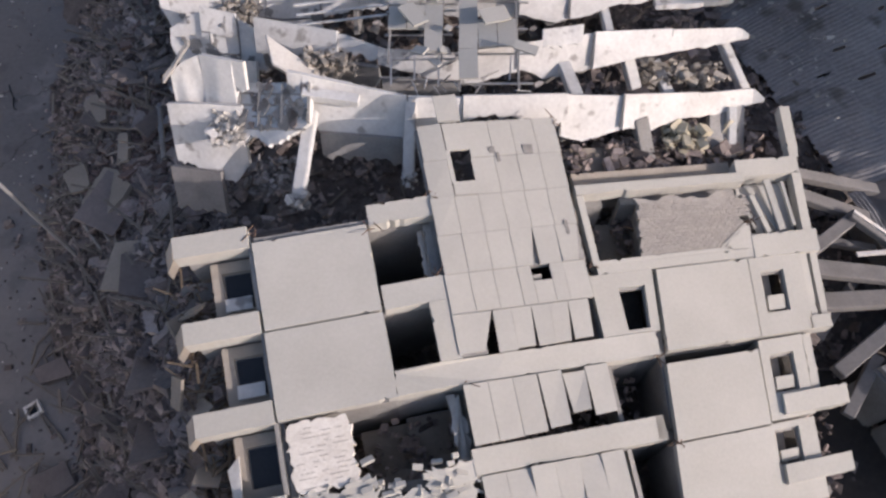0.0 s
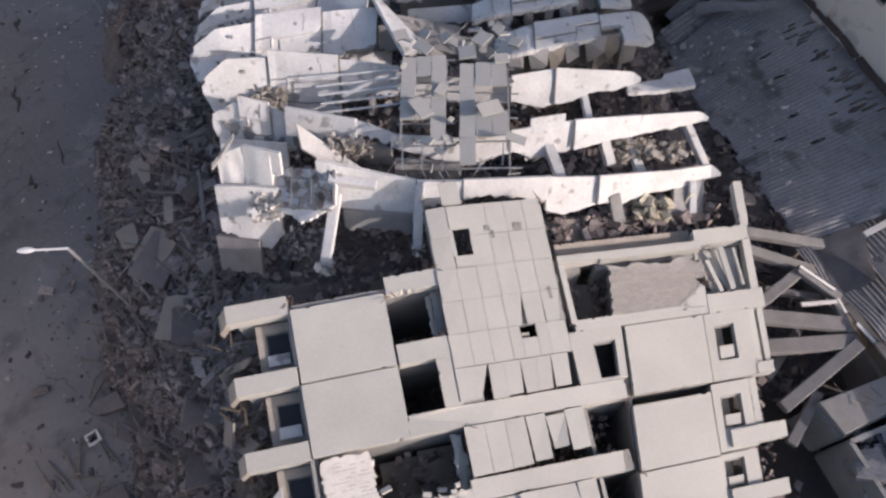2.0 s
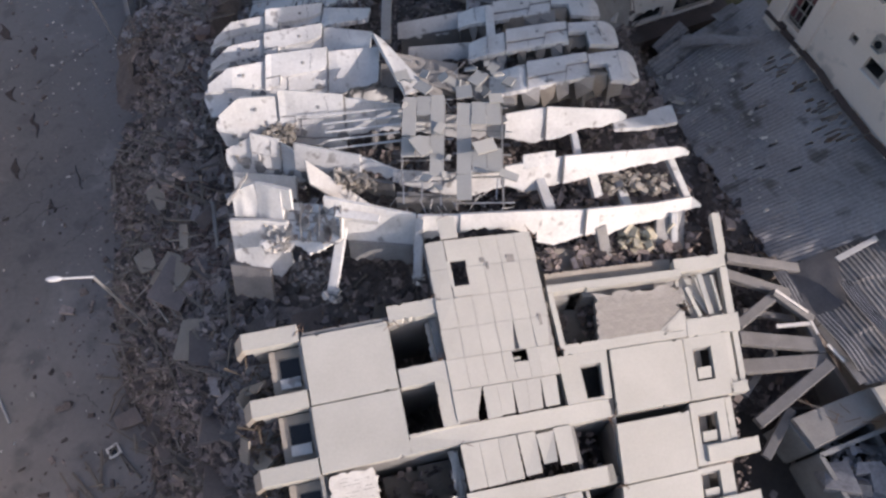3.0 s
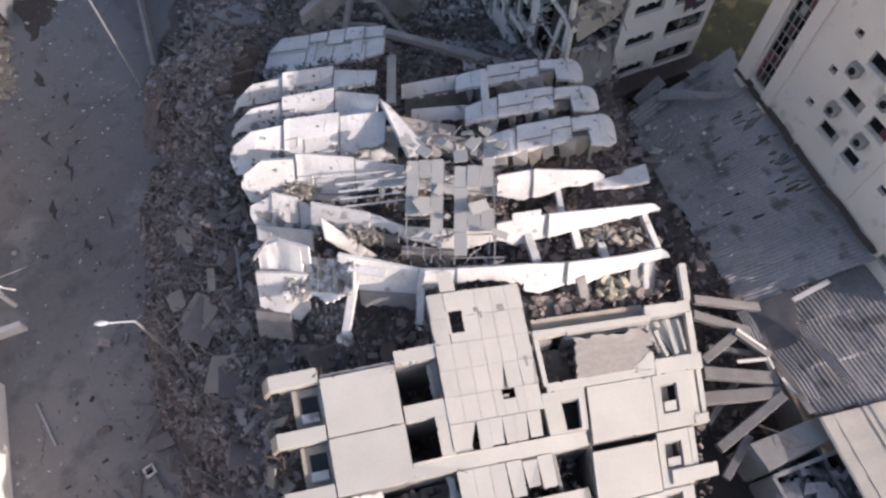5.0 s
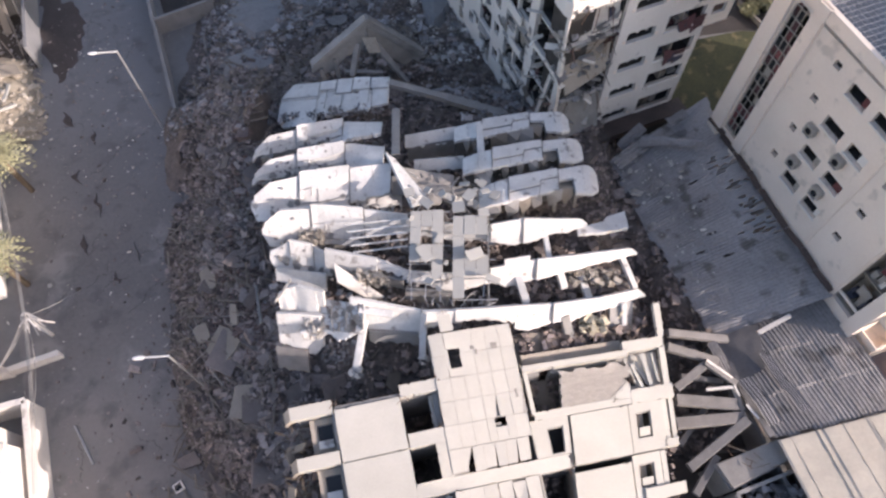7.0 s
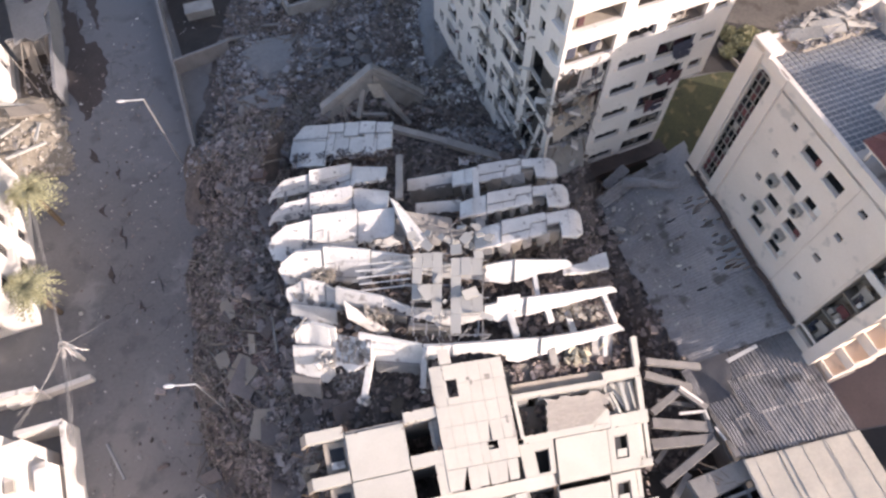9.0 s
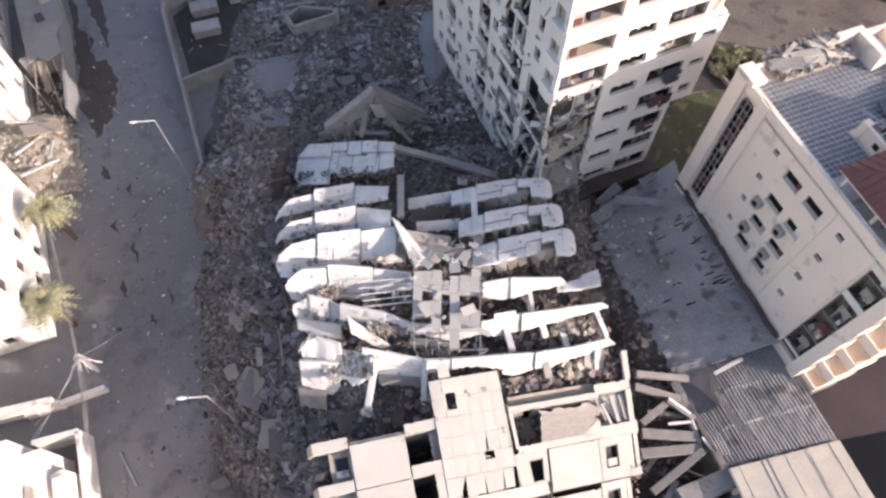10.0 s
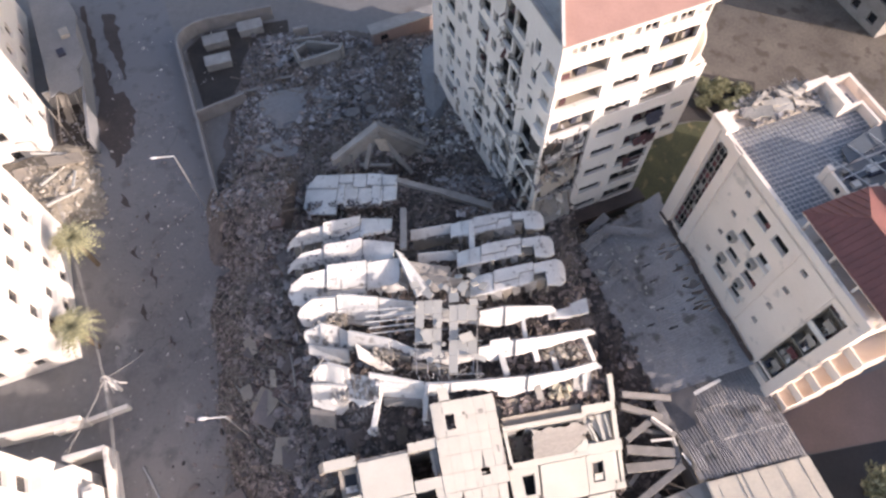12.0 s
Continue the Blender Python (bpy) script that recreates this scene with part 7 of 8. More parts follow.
tagged(link("loose_plank", bm, M_WALLW), "pale plank lying on the tin roof", "plank")

# loose and bent sheets, dust and blocks on the tin roof
for x, y, z, l, w, rx, ry, rz in ((15.0, 33.3, 4.6, 2.6, 0.9, 16, -18, 40), (18.4, 34.2, 5.9, 1.6, 0.9, -8, -10, 24), (15.0, 31.8, 4.6, 3.6, 1.2, 20, -12, 35), (17.5, 32.6, 5.2, 3.4, 0.4, 6, -12, 18),
                                  (16.2, 28.4, 4.7, 1.3, 0.9, 10, -14, 50), (19.2, 14.4, 3.75, 3.6, 0.8, 3, -6, 112), (22.6, 13.2, 4.5, 4.4, 0.7, 5, 3, 113), (20.8, 11.9, 4.35, 3.4, 1.0, 4, 6, 112)):
    bm = bmesh.new()
    bmesh.ops.create_grid(bm, x_segments=6, y_segments=8, size=0.5)
    for v in bm.verts:
        v.co = Vector((v.co.x * l, v.co.y * w, 0.12 * math.sin(v.co.x * 5 + x) + 0.03 * math.cos(v.co.y * 25)))
    bmesh.ops.solidify(bm, geom=list(bm.faces), thickness=0.02)
    ob = link("loose_sheet", bm, M_TINDARK)
    ob.matrix_world = pose(x, y, z, rx, ry, rz)
    tagged(ob, "bent loose roofing sheet lying on the tin roof", "roofing sheet", "loose sheets")
verts, faces = [], []      # a sheet rolled into a shallow trough at the north end
for i in range(13):
    for j in range(11):
        q = Vector((15.4, 32.35, 5.2)).lerp(Vector((19.7, 31.4, 6.4)), i / 12)
        a_ = math.pi * j / 10
        w_ = 0.55 - 0.25 * i / 12
        verts.append((q.x + 0.22 * w_ * math.cos(a_), q.y + w_ * math.cos(a_), q.z - 0.45 * w_ * math.sin(a_) + 0.12 * math.sin(i * 0.5)))
for i in range(12):
    for j in range(10):
        k = i * 11 + j
        faces.append((k, k + 1, k + 12, k + 11))
tagged(raw("rolled_sheet", verts, faces, M_TIN), "grey roofing sheet bent into a trough on the tin roof", "roofing sheet", "loose sheets")
verts, faces = [], []      # a smooth dark sheet set over the western part of the lower roof
for i in range(11):
    for j in range(11):
        q = Vector((18.9, 16.3, 3.3)).lerp(Vector((22.1, 17.7, 3.8)), i / 10).lerp(Vector((19.7, 13.0, 3.75)).lerp(Vector((21.8, 14.2, 3.85)), i / 10), j / 10)
        verts.append((q.x, q.y, q.z + 0.12 + 0.1 * noise.noise(q * 0.9)))
for i in range(10):
    for j in range(10):
        k = i * 11 + j
        faces.append((k, k + 1, k + 12, k + 11))
tagged(raw("flat_sheet", verts, faces, M_SMOOTHDARK), "smooth dark grey sheet lying over the corrugated roof", "roofing sheet", "loose sheets")
p = np.array([(x_, y_, 3.4 + (x_ - 13) * 0.33 + 0.1) for x_, y_ in ((rng.uniform(13.4, 16 + 4 * rng.random()), rng.uniform(19, 32)) for _ in range(330)) if x_ > 19 - (y_ - 16.6) * 0.4])
chunks("roof_litter", p, rng.gamma(1.2, 0.06, len(p)) + 0.04, M_LITTER, "small pale debris strewn on the tin roof")

# ---- street lamps ----
def street_lamp(foot, elbow, head):
    o = thing("street_lamp", "white steel street lamp bent over the rubble", "street lamp", "street lamps")
    # post darker than the white arm, to carry the shade on it
    bm = bmesh.new()
    pole(bm, foot, elbow, 0.10, 0.07)
    part("post", bm, M_METAL, o, "steel post coloured grey for the shade on its lower length")
    bm = bmesh.new()
    pole(bm, elbow, head, 0.06, 0.05)
    part("arm", bm, M_LAMP, o)
    bm = bmesh.new()
    m, l = between(elbow, head)
    bmesh.ops.create_uvsphere(bm, u_segments=10, v_segments=6, radius=0.5, matrix=Matrix.Translation(head) @ m.to_3x3().to_4x4() @ Matrix.Diagonal((0.8, 0.32, 0.2, 1)))
    part("lantern", bm, M_LAMP, o)
    return o


street_lamp((-16.6, 13.0, 0.6), (-16.95, 13.15, 8.5), (-18.7, 12.95, 8.65))
street_lamp((-25.8, 37.6, 0.0), (-25.8, 37.6, 9.4), (-27.6, 37.3, 9.5))

# ---- plot wall ----
wall_ob = thing("plot_wall", "grey concrete boundary wall round the cleared plot", "wall")
for a, b in (((-33.0, 60.2, 0), (-28.6, 49.3, 0)), ((-28.6, 49.3, 0), (-24.2, 38.3, 0)), ((-33.0, 60.2, 0), (-33.1, 61.3, 0)), ((-33.1, 61.3, 0), (-32.6, 62.4, 0)), ((-32.6, 62.4, 0), (-31.6, 63.4, 0)), ((-31.6, 63.4, 0), (-30.2, 64.2, 0)), ((-30.2, 64.2, 0), (-22.3, 66.5, 0)), ((-28.6, 49.3, 0), (-23.4, 52.2, 0))):
    bm = bmesh.new()
    bar(bm, Vector(a) + Vector((0, 0, 0.95)), Vector(b) + Vector((0, 0, 0.95)), 0.3, 1.9)
    link("wall_run", bm, M_OLDWALL, wall_ob)

# ---- ruined sheds beside the tin roofs ----
shed = thing("ruined_shed", "small roofless block shed full of debris", "shed")
bm = bmesh.new()
prism(bm, [Vector(q) for q in ((17.6, 8.0, 3.4), (21.9, 9.6, 3.7), (22.5, 8.4, 3.7), (18.4, 6.5, 3.4))], 0.25)
bmesh.ops.bevel(bm, geom=list(bm.edges), offset=0.04, segments=1, affect="EDGES")
part("roof_slab", bm, M_BLOCK, shed, "cracked grey roof slab")
for k in range(7):
    x_, y_ = rnd.uniform(18.6, 21.6), rnd.uniform(7.6, 8.6)
    bm = bmesh.new()
    a_ = rnd.uniform(0, math.pi)
    pole(bm, (x_, y_, 3.66), (x_ + 0.9 * math.cos(a_), y_ + 0.5 * math.sin(a_), 3.75), 0.02, 0.02, 5)
    part("bent_wire", bm, M_REBAR, shed)
for a, b, h in (((17.6, 8.0), (18.4, 6.5), 3.1), ((18.4, 6.5), (22.5, 8.4), 3.1), ((18.6, 6.2), (23.2, 7.9), 3.4), ((18.6, 6.2), (20.0, 2.4), 3.4), ((20.0, 2.4), (24.4, 3.8), 3.4), ((23.2, 7.9), (24.4, 3.8), 3.4)):
    bm = bmesh.new()
    bar(bm, (*a, h / 2), (*b, h / 2), 0.22, h)
    part("wall_run", bm, M_CONC, shed)
p = np.array([(rng.uniform(19.4, 23.4), rng.uniform(3.4, 6.8), rng.uniform(2.2, 3.0)) for _ in range(260)])
chunks("shed_debris", p, rng.gamma(2, 0.16, len(p)) + 0.1, M_RUBBLE, "grey debris heaped inside the shed")

# ---- gable of a crushed roof beyond the tower ----
gable = thing("fallen_gable", "broken concrete gable with moulded coping standing in the rubble", "roof frame")
G_L, G_T, G_R = Vector((-11.6, 40.4, 5.2)), Vector((-6.7, 42.2, 8.7)), Vector((-2.3, 43.5, 3.8))
for a, b in ((G_L, G_T), (G_T, G_R)):
    for name, w, h, off in (("coping", 0.75, 0.28, (0, 0, 0)), ("moulding", 0.45, 0.22, (0, -0.22, -0.28)), ("moulding", 0.3, 0.25, (0, -0.3, -0.55))):
        bm = bmesh.new()
        bar(bm, a + Vector(off), b + Vector(off), w, h)
        bmesh.ops.bevel(bm, geom=list(bm.edges), offset=0.04, segments=1, affect="EDGES")
        part(name, bm, M_CONC, gable)
for s0, s1, d0, d1, leg in ((0.12, 0.30, 0.9, 1.6, 0), (0.30, 0.62, 1.7, 1.3, 0), (0.62, 0.80, 1.4, 2.6, 0), (0.80, 0.99, 2.7, 1.6, 0), (0.01, 0.22, 1.2, 3.0, 1), (0.22, 0.45, 3.0, 2.2, 1), (0.45, 0.70, 2.2, 2.0, 1), (0.7, 0.95, 1.9, 0.7, 1)):
    a, b = ((G_L, G_T), (G_T, G_R))[leg]
    p0, p1 = a.lerp(b, s0) + Vector((0, -0.2, -0.4)), a.lerp(b, s1) + Vector((0, -0.2, -0.4))
    mid = p0.lerp(p1, rnd.uniform(0.35, 0.65)) + Vector((0, -0.25, -(d0 + d1) / 2 + rnd.uniform(-.5, .4)))
    bm = bmesh.new()
    prism(bm, [p0, p1, p1 + Vector((0, -0.35, -d1)), mid, p0 + Vector((0, -0.3, -d0))], 0.25, (0, 1, 0.1))
    part("gable_wall", bm, M_BLOCK if leg else M_CONC, gable)
for a, b, w in (((-7.6, 41.6, 6.4), (-8.2, 40.0, 4.2), 0.5), ((-6.2, 41.6, 6.6), (-4.4, 40.6, 4.4), 0.55), ((-8.9, 40.4, 4.3), (-5.6, 40.6, 4.0), 0.35), ((-10.8, 40.2, 4.9), (-10.5, 39.7, 2.6), 0.35), ((-5.4, 41.2, 5.4), (-3.4, 40.0, 3.4), 0.4), ((-9.6, 40.6, 5.6), (-9.3, 39.8, 3.2), 0.3)):
    bm = bmesh.new()
    bar(bm, a, b, w, 0.3)
    bmesh.ops.bevel(bm, geom=list(bm.edges), offset=0.04, segments=1, affect="EDGES")
    part("broken_beam", bm, M_CONC, gable)
bm = bmesh.new()
prism(bm, [Vector((-7.2, 41.5, 7.2)), Vector((-6.0, 41.6, 7.1)), Vector((-5.6, 41.0, 6.0)), Vector((-6.6, 40.8, 6.1))], 0.15, (0, 0.6, -0.4))
part("bared_panel", bm, M_SANDRUB, gable, "bared tan block panel under the apex")

# ---- large broken panels in the rubble ----
for x, y, sx, sy, rz, rx, ry, mat in ((-14.9, 14.9, 2.8, 1.95, 73, 10, 5, M_PANEL), (-12.0, 10.6, 1.7, 1.4, 95, 10, -6, M_PANEL), (-11.3, 7.2, 3.0, 1.3, 110, 10, 35, M_PANEL), (-10.9, 4.8, 3.2, 1.2, 112, 10, 40, M_PANEL), (-17.6, 8.4, 1.4, 1.0, 30, 12, 5, M_PANEL),
                                      (-15.8, 7.6, 1.2, 0.9, 60, 18, 8, M_PANEL), (-14.9, 6.4, 1.3, 0.8, 120, 10, 20, M_PANEL), (-17.2, 20.4, 1.6, 1.0, 80, 12, 9, M_PANEL), (-15.1, 21.5, 1.4, 0.9, 60, 20, 3, M_PANEL), (-13.2, 18.6, 2.0, 0.5, 70, 30, 12, M_PANEL),
                                      (-18.0, 26.5, 1.5, 0.9, 20, 9, 9, M_PANEL), (-15.0, 29.0, 1.3, 1.0, 50, 20, 9, M_PANEL), (-16.2, 3.6, 1.6, 1.1, 35, 15, 10, M_PANEL), (-13.2, 3.0, 1.7, 1.0, 75, 12, 20, M_PANEL), (-7.0, 12.2, 1.8, 1.2, 30, 30, 12, M_PANEL), (-3.3, 12.7, 1.5, 0.8, 80, 30, 12, M_WOOD)):
    bm = bmesh.new()
    box(bm, Matrix(), sx, sy, 0.18)
    for v in bm.verts:
        v.co += Vector((rnd.uniform(-.18, .18), rnd.uniform(-.18, .18), 0))
    bmesh.ops.bevel(bm, geom=list(bm.edges), offset=0.03, segments=1, affect="EDGES")
    ob = link("broken_panel", bm, mat)
    ob.matrix_world = pose(x, y, max(0, heap(x, y)) + 0.35, rx, ry, rz)
    tagged(ob, "broken flat concrete wall panel lying on rubble", "debris panel", "broken panels")

# ---- plot beyond: huts and boxes ----
for x, y, a in ((-28.7, 61.6, 20), (-24.8, 64.0, 20), (-27.8, 58.2, 18)):
    o = thing("concrete_tank", "dusty pale concrete tank with a flat lid", "tank", "tanks in the plot")
    for nm, sx, sy, sz, zc in (("tank_body", 3.0, 1.6, 1.0, 0.5), ("lid", 3.15, 1.75, 0.14, 1.07)):
        bm = bmesh.new()
        box(bm, pose(x, y, zc, 0, 0, a), sx, sy, sz)
        bmesh.ops.bevel(bm, geom=list(bm.edges), offset=0.04, segments=1, affect="EDGES")
        part(nm, bm, M_CONC, o)
def dust_mound(cx_, cy_, rx_, ry_, skew, base, top, label):
    """A smooth mound of crushed dust with a wandering foot."""
    bm = bmesh.new()
    rings = []
    for f_, h_ in ((1.0, 0.0), (0.8, 0.72), (0.45, 0.95), (0.0, 1.0)):
        ring = []
        for k in range(48):
            a_ = k * math.pi / 24
            r_ = f_ * (1.0 + 0.3 * noise.noise(Vector((math.cos(a_) * 1.4 + cx_, math.sin(a_) * 1.4, 2))) + 0.14 * noise.noise(Vector((math.cos(a_) * 5, math.sin(a_) * 5, 5 + cy_))))
            ring.append(bm.verts.new((cx_ + rx_ * r_ * math.cos(a_), cy_ + ry_ * r_ * math.sin(a_) + skew * r_ * math.cos(a_), base + (top - base) * h_ + 0.1 * noise.noise(Vector((a_, f_ * 4, 1))))))
        rings.append(ring)
    for r0_, r1_ in zip(rings, rings[1:]):
        for k in range(48):
            bm.faces.new((r0_[k], r0_[(k + 1) % 48], r1_[(k + 1) % 48], r1_[k]))
    bmesh.ops.remove_doubles(bm, verts=bm.verts, dist=0.01)
    tagged(link("dust_mound", bm, M_DUST), label, "rubble", kind="stuff")


dust_mound(-17.2, 51.0, 5.0, 3.2, 0.9, 0.9, 1.9, "smooth grey mound of crushed dust in the plot")
dust_mound(-1.6, 55.5, 2.0, 6.0, -1.0, 0.8, 2.0, "pale dust slope beside the damaged block")
dust_mound(-18.6, 44.4, 2.6, 1.6, 0.3, 0.9, 1.75, "low grey patch of dust between the rubble")
for x, y, sx, sy, rz, rx in ((-10.2, 53.2, 2.0, 0.9, -25, 22), (-9.2, 52.2, 1.8, 1.1, 40, 35), (-10.8, 49.9, 2.2, 1.3, 20, 18), (-13.6, 49.9, 2.6, 0.35, 35, 8), (-12.6, 48.4, 2.0, 0.4, 15, 12), (-22.5, 53.2, 5.2, 0.35, 24, 4), (-19.0, 54.8, 3.0, 0.35, 18, 8), (-8.6, 50.6, 1.6, 1.0, 10, 25), (-23.6, 47.5, 3.4, 0.22, 108, 5), (-22.6, 44.2, 3.8, 0.22, 109, 5)):
    bm = bmesh.new()
    ring = [Vector((sx * 0.5 * math.cos(q * 0.698) * rnd.uniform(0.55, 1.1), sy * 0.5 * math.sin(q * 0.698) * rnd.uniform(0.6, 1.1), rnd.uniform(-.05, .05))) for q in range(9)]
    prism(bm, ring, 0.2)
    ob = link("broken_panel", bm, M_ROUGH)
    ob.matrix_world = pose(x, y, max(0.3, heap(x, y)) + 0.45, rx, 5, rz)
    tagged(ob, "jagged grey slab fragment lying on the plot rubble", "debris panel", "plot fragments")
hut = thing("ruined_hut", "small ruined hut with broken arched wall", "hut")
for a, b, h in (((-17.0, 55.9), (-12.7, 57.9), 2.4), ((-17.0, 55.9), (-18.2, 58.1), 2.4), ((-18.2, 58.1), (-16.9, 59.4), 1.9), ((-16.9, 59.4), (-12.5, 58.9), 2.1), ((-12.7, 57.9), (-12.5, 58.9), 2.4), ((-19.0, 62.4), (-17.2, 62.9), 1.2), ((-18.8, 61.0), (-15.4, 61.6), 0.8)):
    bm = bmesh.new()
    bar(bm, (*a, 0.8 + h / 2), (*b, 0.8 + h / 2), 0.3, h)
    part("wall_run", bm, M_CONC, hut)
shack = Block("flat_shack", "low grey shack with a flat pale roof", (-9.0, 61.0, 0), 26, 8.4, 1.3, 2.4, M_PINK)
for f in ("south", "west", "east", "north"):
    shack.wall(f, [(1.0, 2.0, 0.8, 1.8)] if f == "south" else [])
shack.piece("roof_slab", -0.2, 8.6, -0.2, 1.5, 2.4, 2.6, M_CONC)
bm = bmesh.new()
prism(bm, [Vector(q) for q in ((-32.4, 60.6, 0.06), (-30.6, 63.6, 0.06), (-20.5, 66.0, 0.06), (-18.5, 57.5, 0.06), (-24.5, 52.6, 0.06), (-28.0, 50.2, 0.06))], 0.2)
tagged(link("soil_or_shade_patch", bm, M_SOILSHADE), "dark bare soil in the walled plot", "soil", kind="structure")
bm = bmesh.new()
prism(bm, [Vector(q) for q in ((18.0, 37.0, 0.06), (20.0, 41.0, 0.06), (23.3, 48.5, 0.06), (28.9, 50.0, 0.06), (31.3, 49.8, 0.06), (33.5, 47.0, 0.06), (25.0, 35.0, 0.06))], 0.2)
tagged(link("lawn", bm, M_GRASS), "dry olive-green lawn between the blocks", "lawn", kind="structure")


# ---- west side of the street ----
def palm(x, y, h, spread):
    o = thing("palm_tree", "dusty green date palm with a full crown", "palm tree", "palms by the street")
    bm = bmesh.new()
    for k in range(6):
        pole(bm, (x, y, h * k / 6), (x + 0.03, y, h * (k + 1) / 6 + 0.05), 0.24, 0.2, 10)
    part("trunk", bm, M_BARK, o)
    bm = bmesh.new()
    for k in range(120):
        az, el = rnd.uniform(0, 2 * math.pi), rnd.uniform(-0.1, 1.25)
        d = Vector((math.cos(az), math.sin(az), 0))
        side = Vector((-d.y, d.x, 0))
        last = Vector((x, y, h))
        n = 9
        for i in range(1, n + 1):
            f = i / n
            q = Vector((x, y, h)) + d * spread * f * (0.45 + 0.55 * math.cos(el)) + Vector((0, 0, spread * (math.sin(el) * f - 0.75 * f * f)))
            w = 0.36 * math.sin(math.pi * min(1, f * 0.8 + 0.18))
            for sg in (-1, 1):
                tip = (last + q) / 2 + side * sg * w + Vector((0, 0, -0.18 * w)) + d * 0.22
                va, vb, vc = bm.verts.new(last), bm.verts.new(last.lerp(q, 0.55)), bm.verts.new(tip)
                bm.faces.new((va, vb, vc))
            last = q
    ob = part("crown", bm, M_LEAF, o)
    return o


palm(-35.6, 30.7, 5.6, 2.5)
palm(-33.2, 21.8, 5.4, 2.4)

# broken utility pole with its wires
upole = thing("utility_pole", "broken pale utility pole trailing wires", "utility pole")
bm = bmesh.new()
pole(bm, (-30.0, 17.6, 0), (-29.6, 17.4, 4.6), 0.16, 0.12)
part("post", bm, M_WALLW, upole)
for k in range(14):
    bm = bmesh.new()
    a_ = Vector((-29.6, 17.4, 4.5)) + Vector((rnd.uniform(-.2, .4), rnd.uniform(-.3, .2), 0))
    bar(bm, a_, a_ + Vector((rnd.uniform(-0.5, 1.7), rnd.uniform(-1.2, 0.4), rnd.uniform(-1.4, 0.2))), rnd.uniform(.03, .08), 0.04)
    part("broken_arm", bm, M_WALLW, upole)


def wire(a, b, sag):
    a, b = Vector(a), Vector(b)
    cu = bpy.data.curves.new("wire", "CURVE")
    cu.dimensions, cu.bevel_depth = "3D", 0.02
    sp = cu.splines.new("POLY")
    n = 12
    sp.points.add(n)
    for i in range(n + 1):
        q = a.lerp(b, i / n) - Vector((0, 0, sag * 4 * (i / n) * (1 - i / n)))
        sp.points[i].co = (*q, 1)
    cu.materials.append(M_WIRE)
    ob = new("wire", cu)
    ob.parent = upole
    return ob


for k in range(3):
    dx = 0.25 * k
    wire((-29.6 + dx * 0.3, 17.4, 4.6), (-39.3 + dx, 36.6, 5.2 + 0.2 * k), 0.5)
    wire((-29.6 + dx * 0.3, 17.4, 4.6), (-25.2 + dx, 5.5, 4.6 + 0.2 * k), 0.3)
wire((-29.6, 17.4, 4.4), (-31.3, 11.1, 3.8), 0.3)
wire((-29.5, 17.4, 4.4), (-31.6, 11.0, 3.8), 0.5)
wire((-29.5, 17.4, 4.3), (-28.2, 21.0, 1.0), 0.2)
wire((-29.4, 17.4, 4.4), (-32.2, 12.2, 3.0), 0.7)
wire((-29.4, 17.3, 4.4), (-27.4, 9.8, 3.4), 0.9)

yard = thing("yard_wall", "low white yard wall with pale coping", "wall")
for a, b, h in (((-39.5, 12.4), (-31.8, 14.4), 2.5), ((-34.6, 13.4), (-28.6, 15.9), 0.9), ((-32.4, 10.9), (-29.0, 11.9), 2.4), ((-29.0, 11.9), (-24.6, 1.0), 2.4)):
    bm = bmesh.new()
    bar(bm, (*a, h / 2), (*b, h / 2), 0.28, h)
    part("wall_run", bm, M_WALLW, yard)
    bm = bmesh.new()
    bar(bm, (*a, h + 0.05), (*b, h + 0.05), 0.42, 0.1)
    part("coping", bm, M_WALLW, yard)
bm = bmesh.new()
pole(bm, (-26.3, 10.7, 0.12), (-24.3, 8.1, 0.12), 0.08, 0.07)
tagged(link("fallen_pole", bm, M_METAL), "thin pale pole lying on the street", "pole")
cover = thing("drain_cover", "small pale square drain frame in the street", "drain cover")
bm = bmesh.new()
for q in ((-0.28, 0, 0.1, 0.66), (0.28, 0, 0.1, 0.66), (0, -0.28, 0.46, 0.1), (0, 0.28, 0.46, 0.1)):
    box(bm, pose(-18.05, 6.65, 0.1, 0, 0, 38) @ Matrix.Translation((q[0], q[1], 0)), q[2], q[3], 0.2)
part("rim", bm, M_WALLW, cover)
bm = bmesh.new()
box(bm, pose(-18.05, 6.65, 0.06, 0, 0, 38), 0.44, 0.44, 0.12)
part("grate", bm, M_GLASS, cover)

# collapsed low house between the white blocks
p = []
for _ in range(1500):
    s_, d_ = rng.uniform(-24, -13.5), rng.uniform(-8, 5.5)
    h_ = 2.4 * (1 - ((s_ + 18.5) / 6.5) ** 2) * (1 - smooth(0.5, 6.0, d_))
    if h_ > 0:
        p.append(street(s_, d_, max(0.05, h_ * rng.uniform(0.8, 1.05))))
chunks("rubble", np.array(p), rng.gamma(1.2, 0.11, len(p)) + 0.06, M_SANDRUB, "tan rubble of a collapsed low house by the street")
nx, ny = 30, 26
vs = [street(-25 + 12 * i / nx, -8 + 14 * j / ny, max(-0.3, 2.3 * (1 - ((-25 + 12 * i / nx + 18.8) / 6.5) ** 2) * (1 - smooth(0.5, 6.0, -8 + 14 * j / ny)) - 0.1 + 0.35 * noise.noise(Vector((i * .4, j * .4, 2))))) for j in range(ny) for i in range(nx)]
fs = [(j * nx + i, j * nx + i + 1, (j + 1) * nx + i + 1, (j + 1) * nx + i) for j in range(ny - 1) for i in range(nx - 1)]
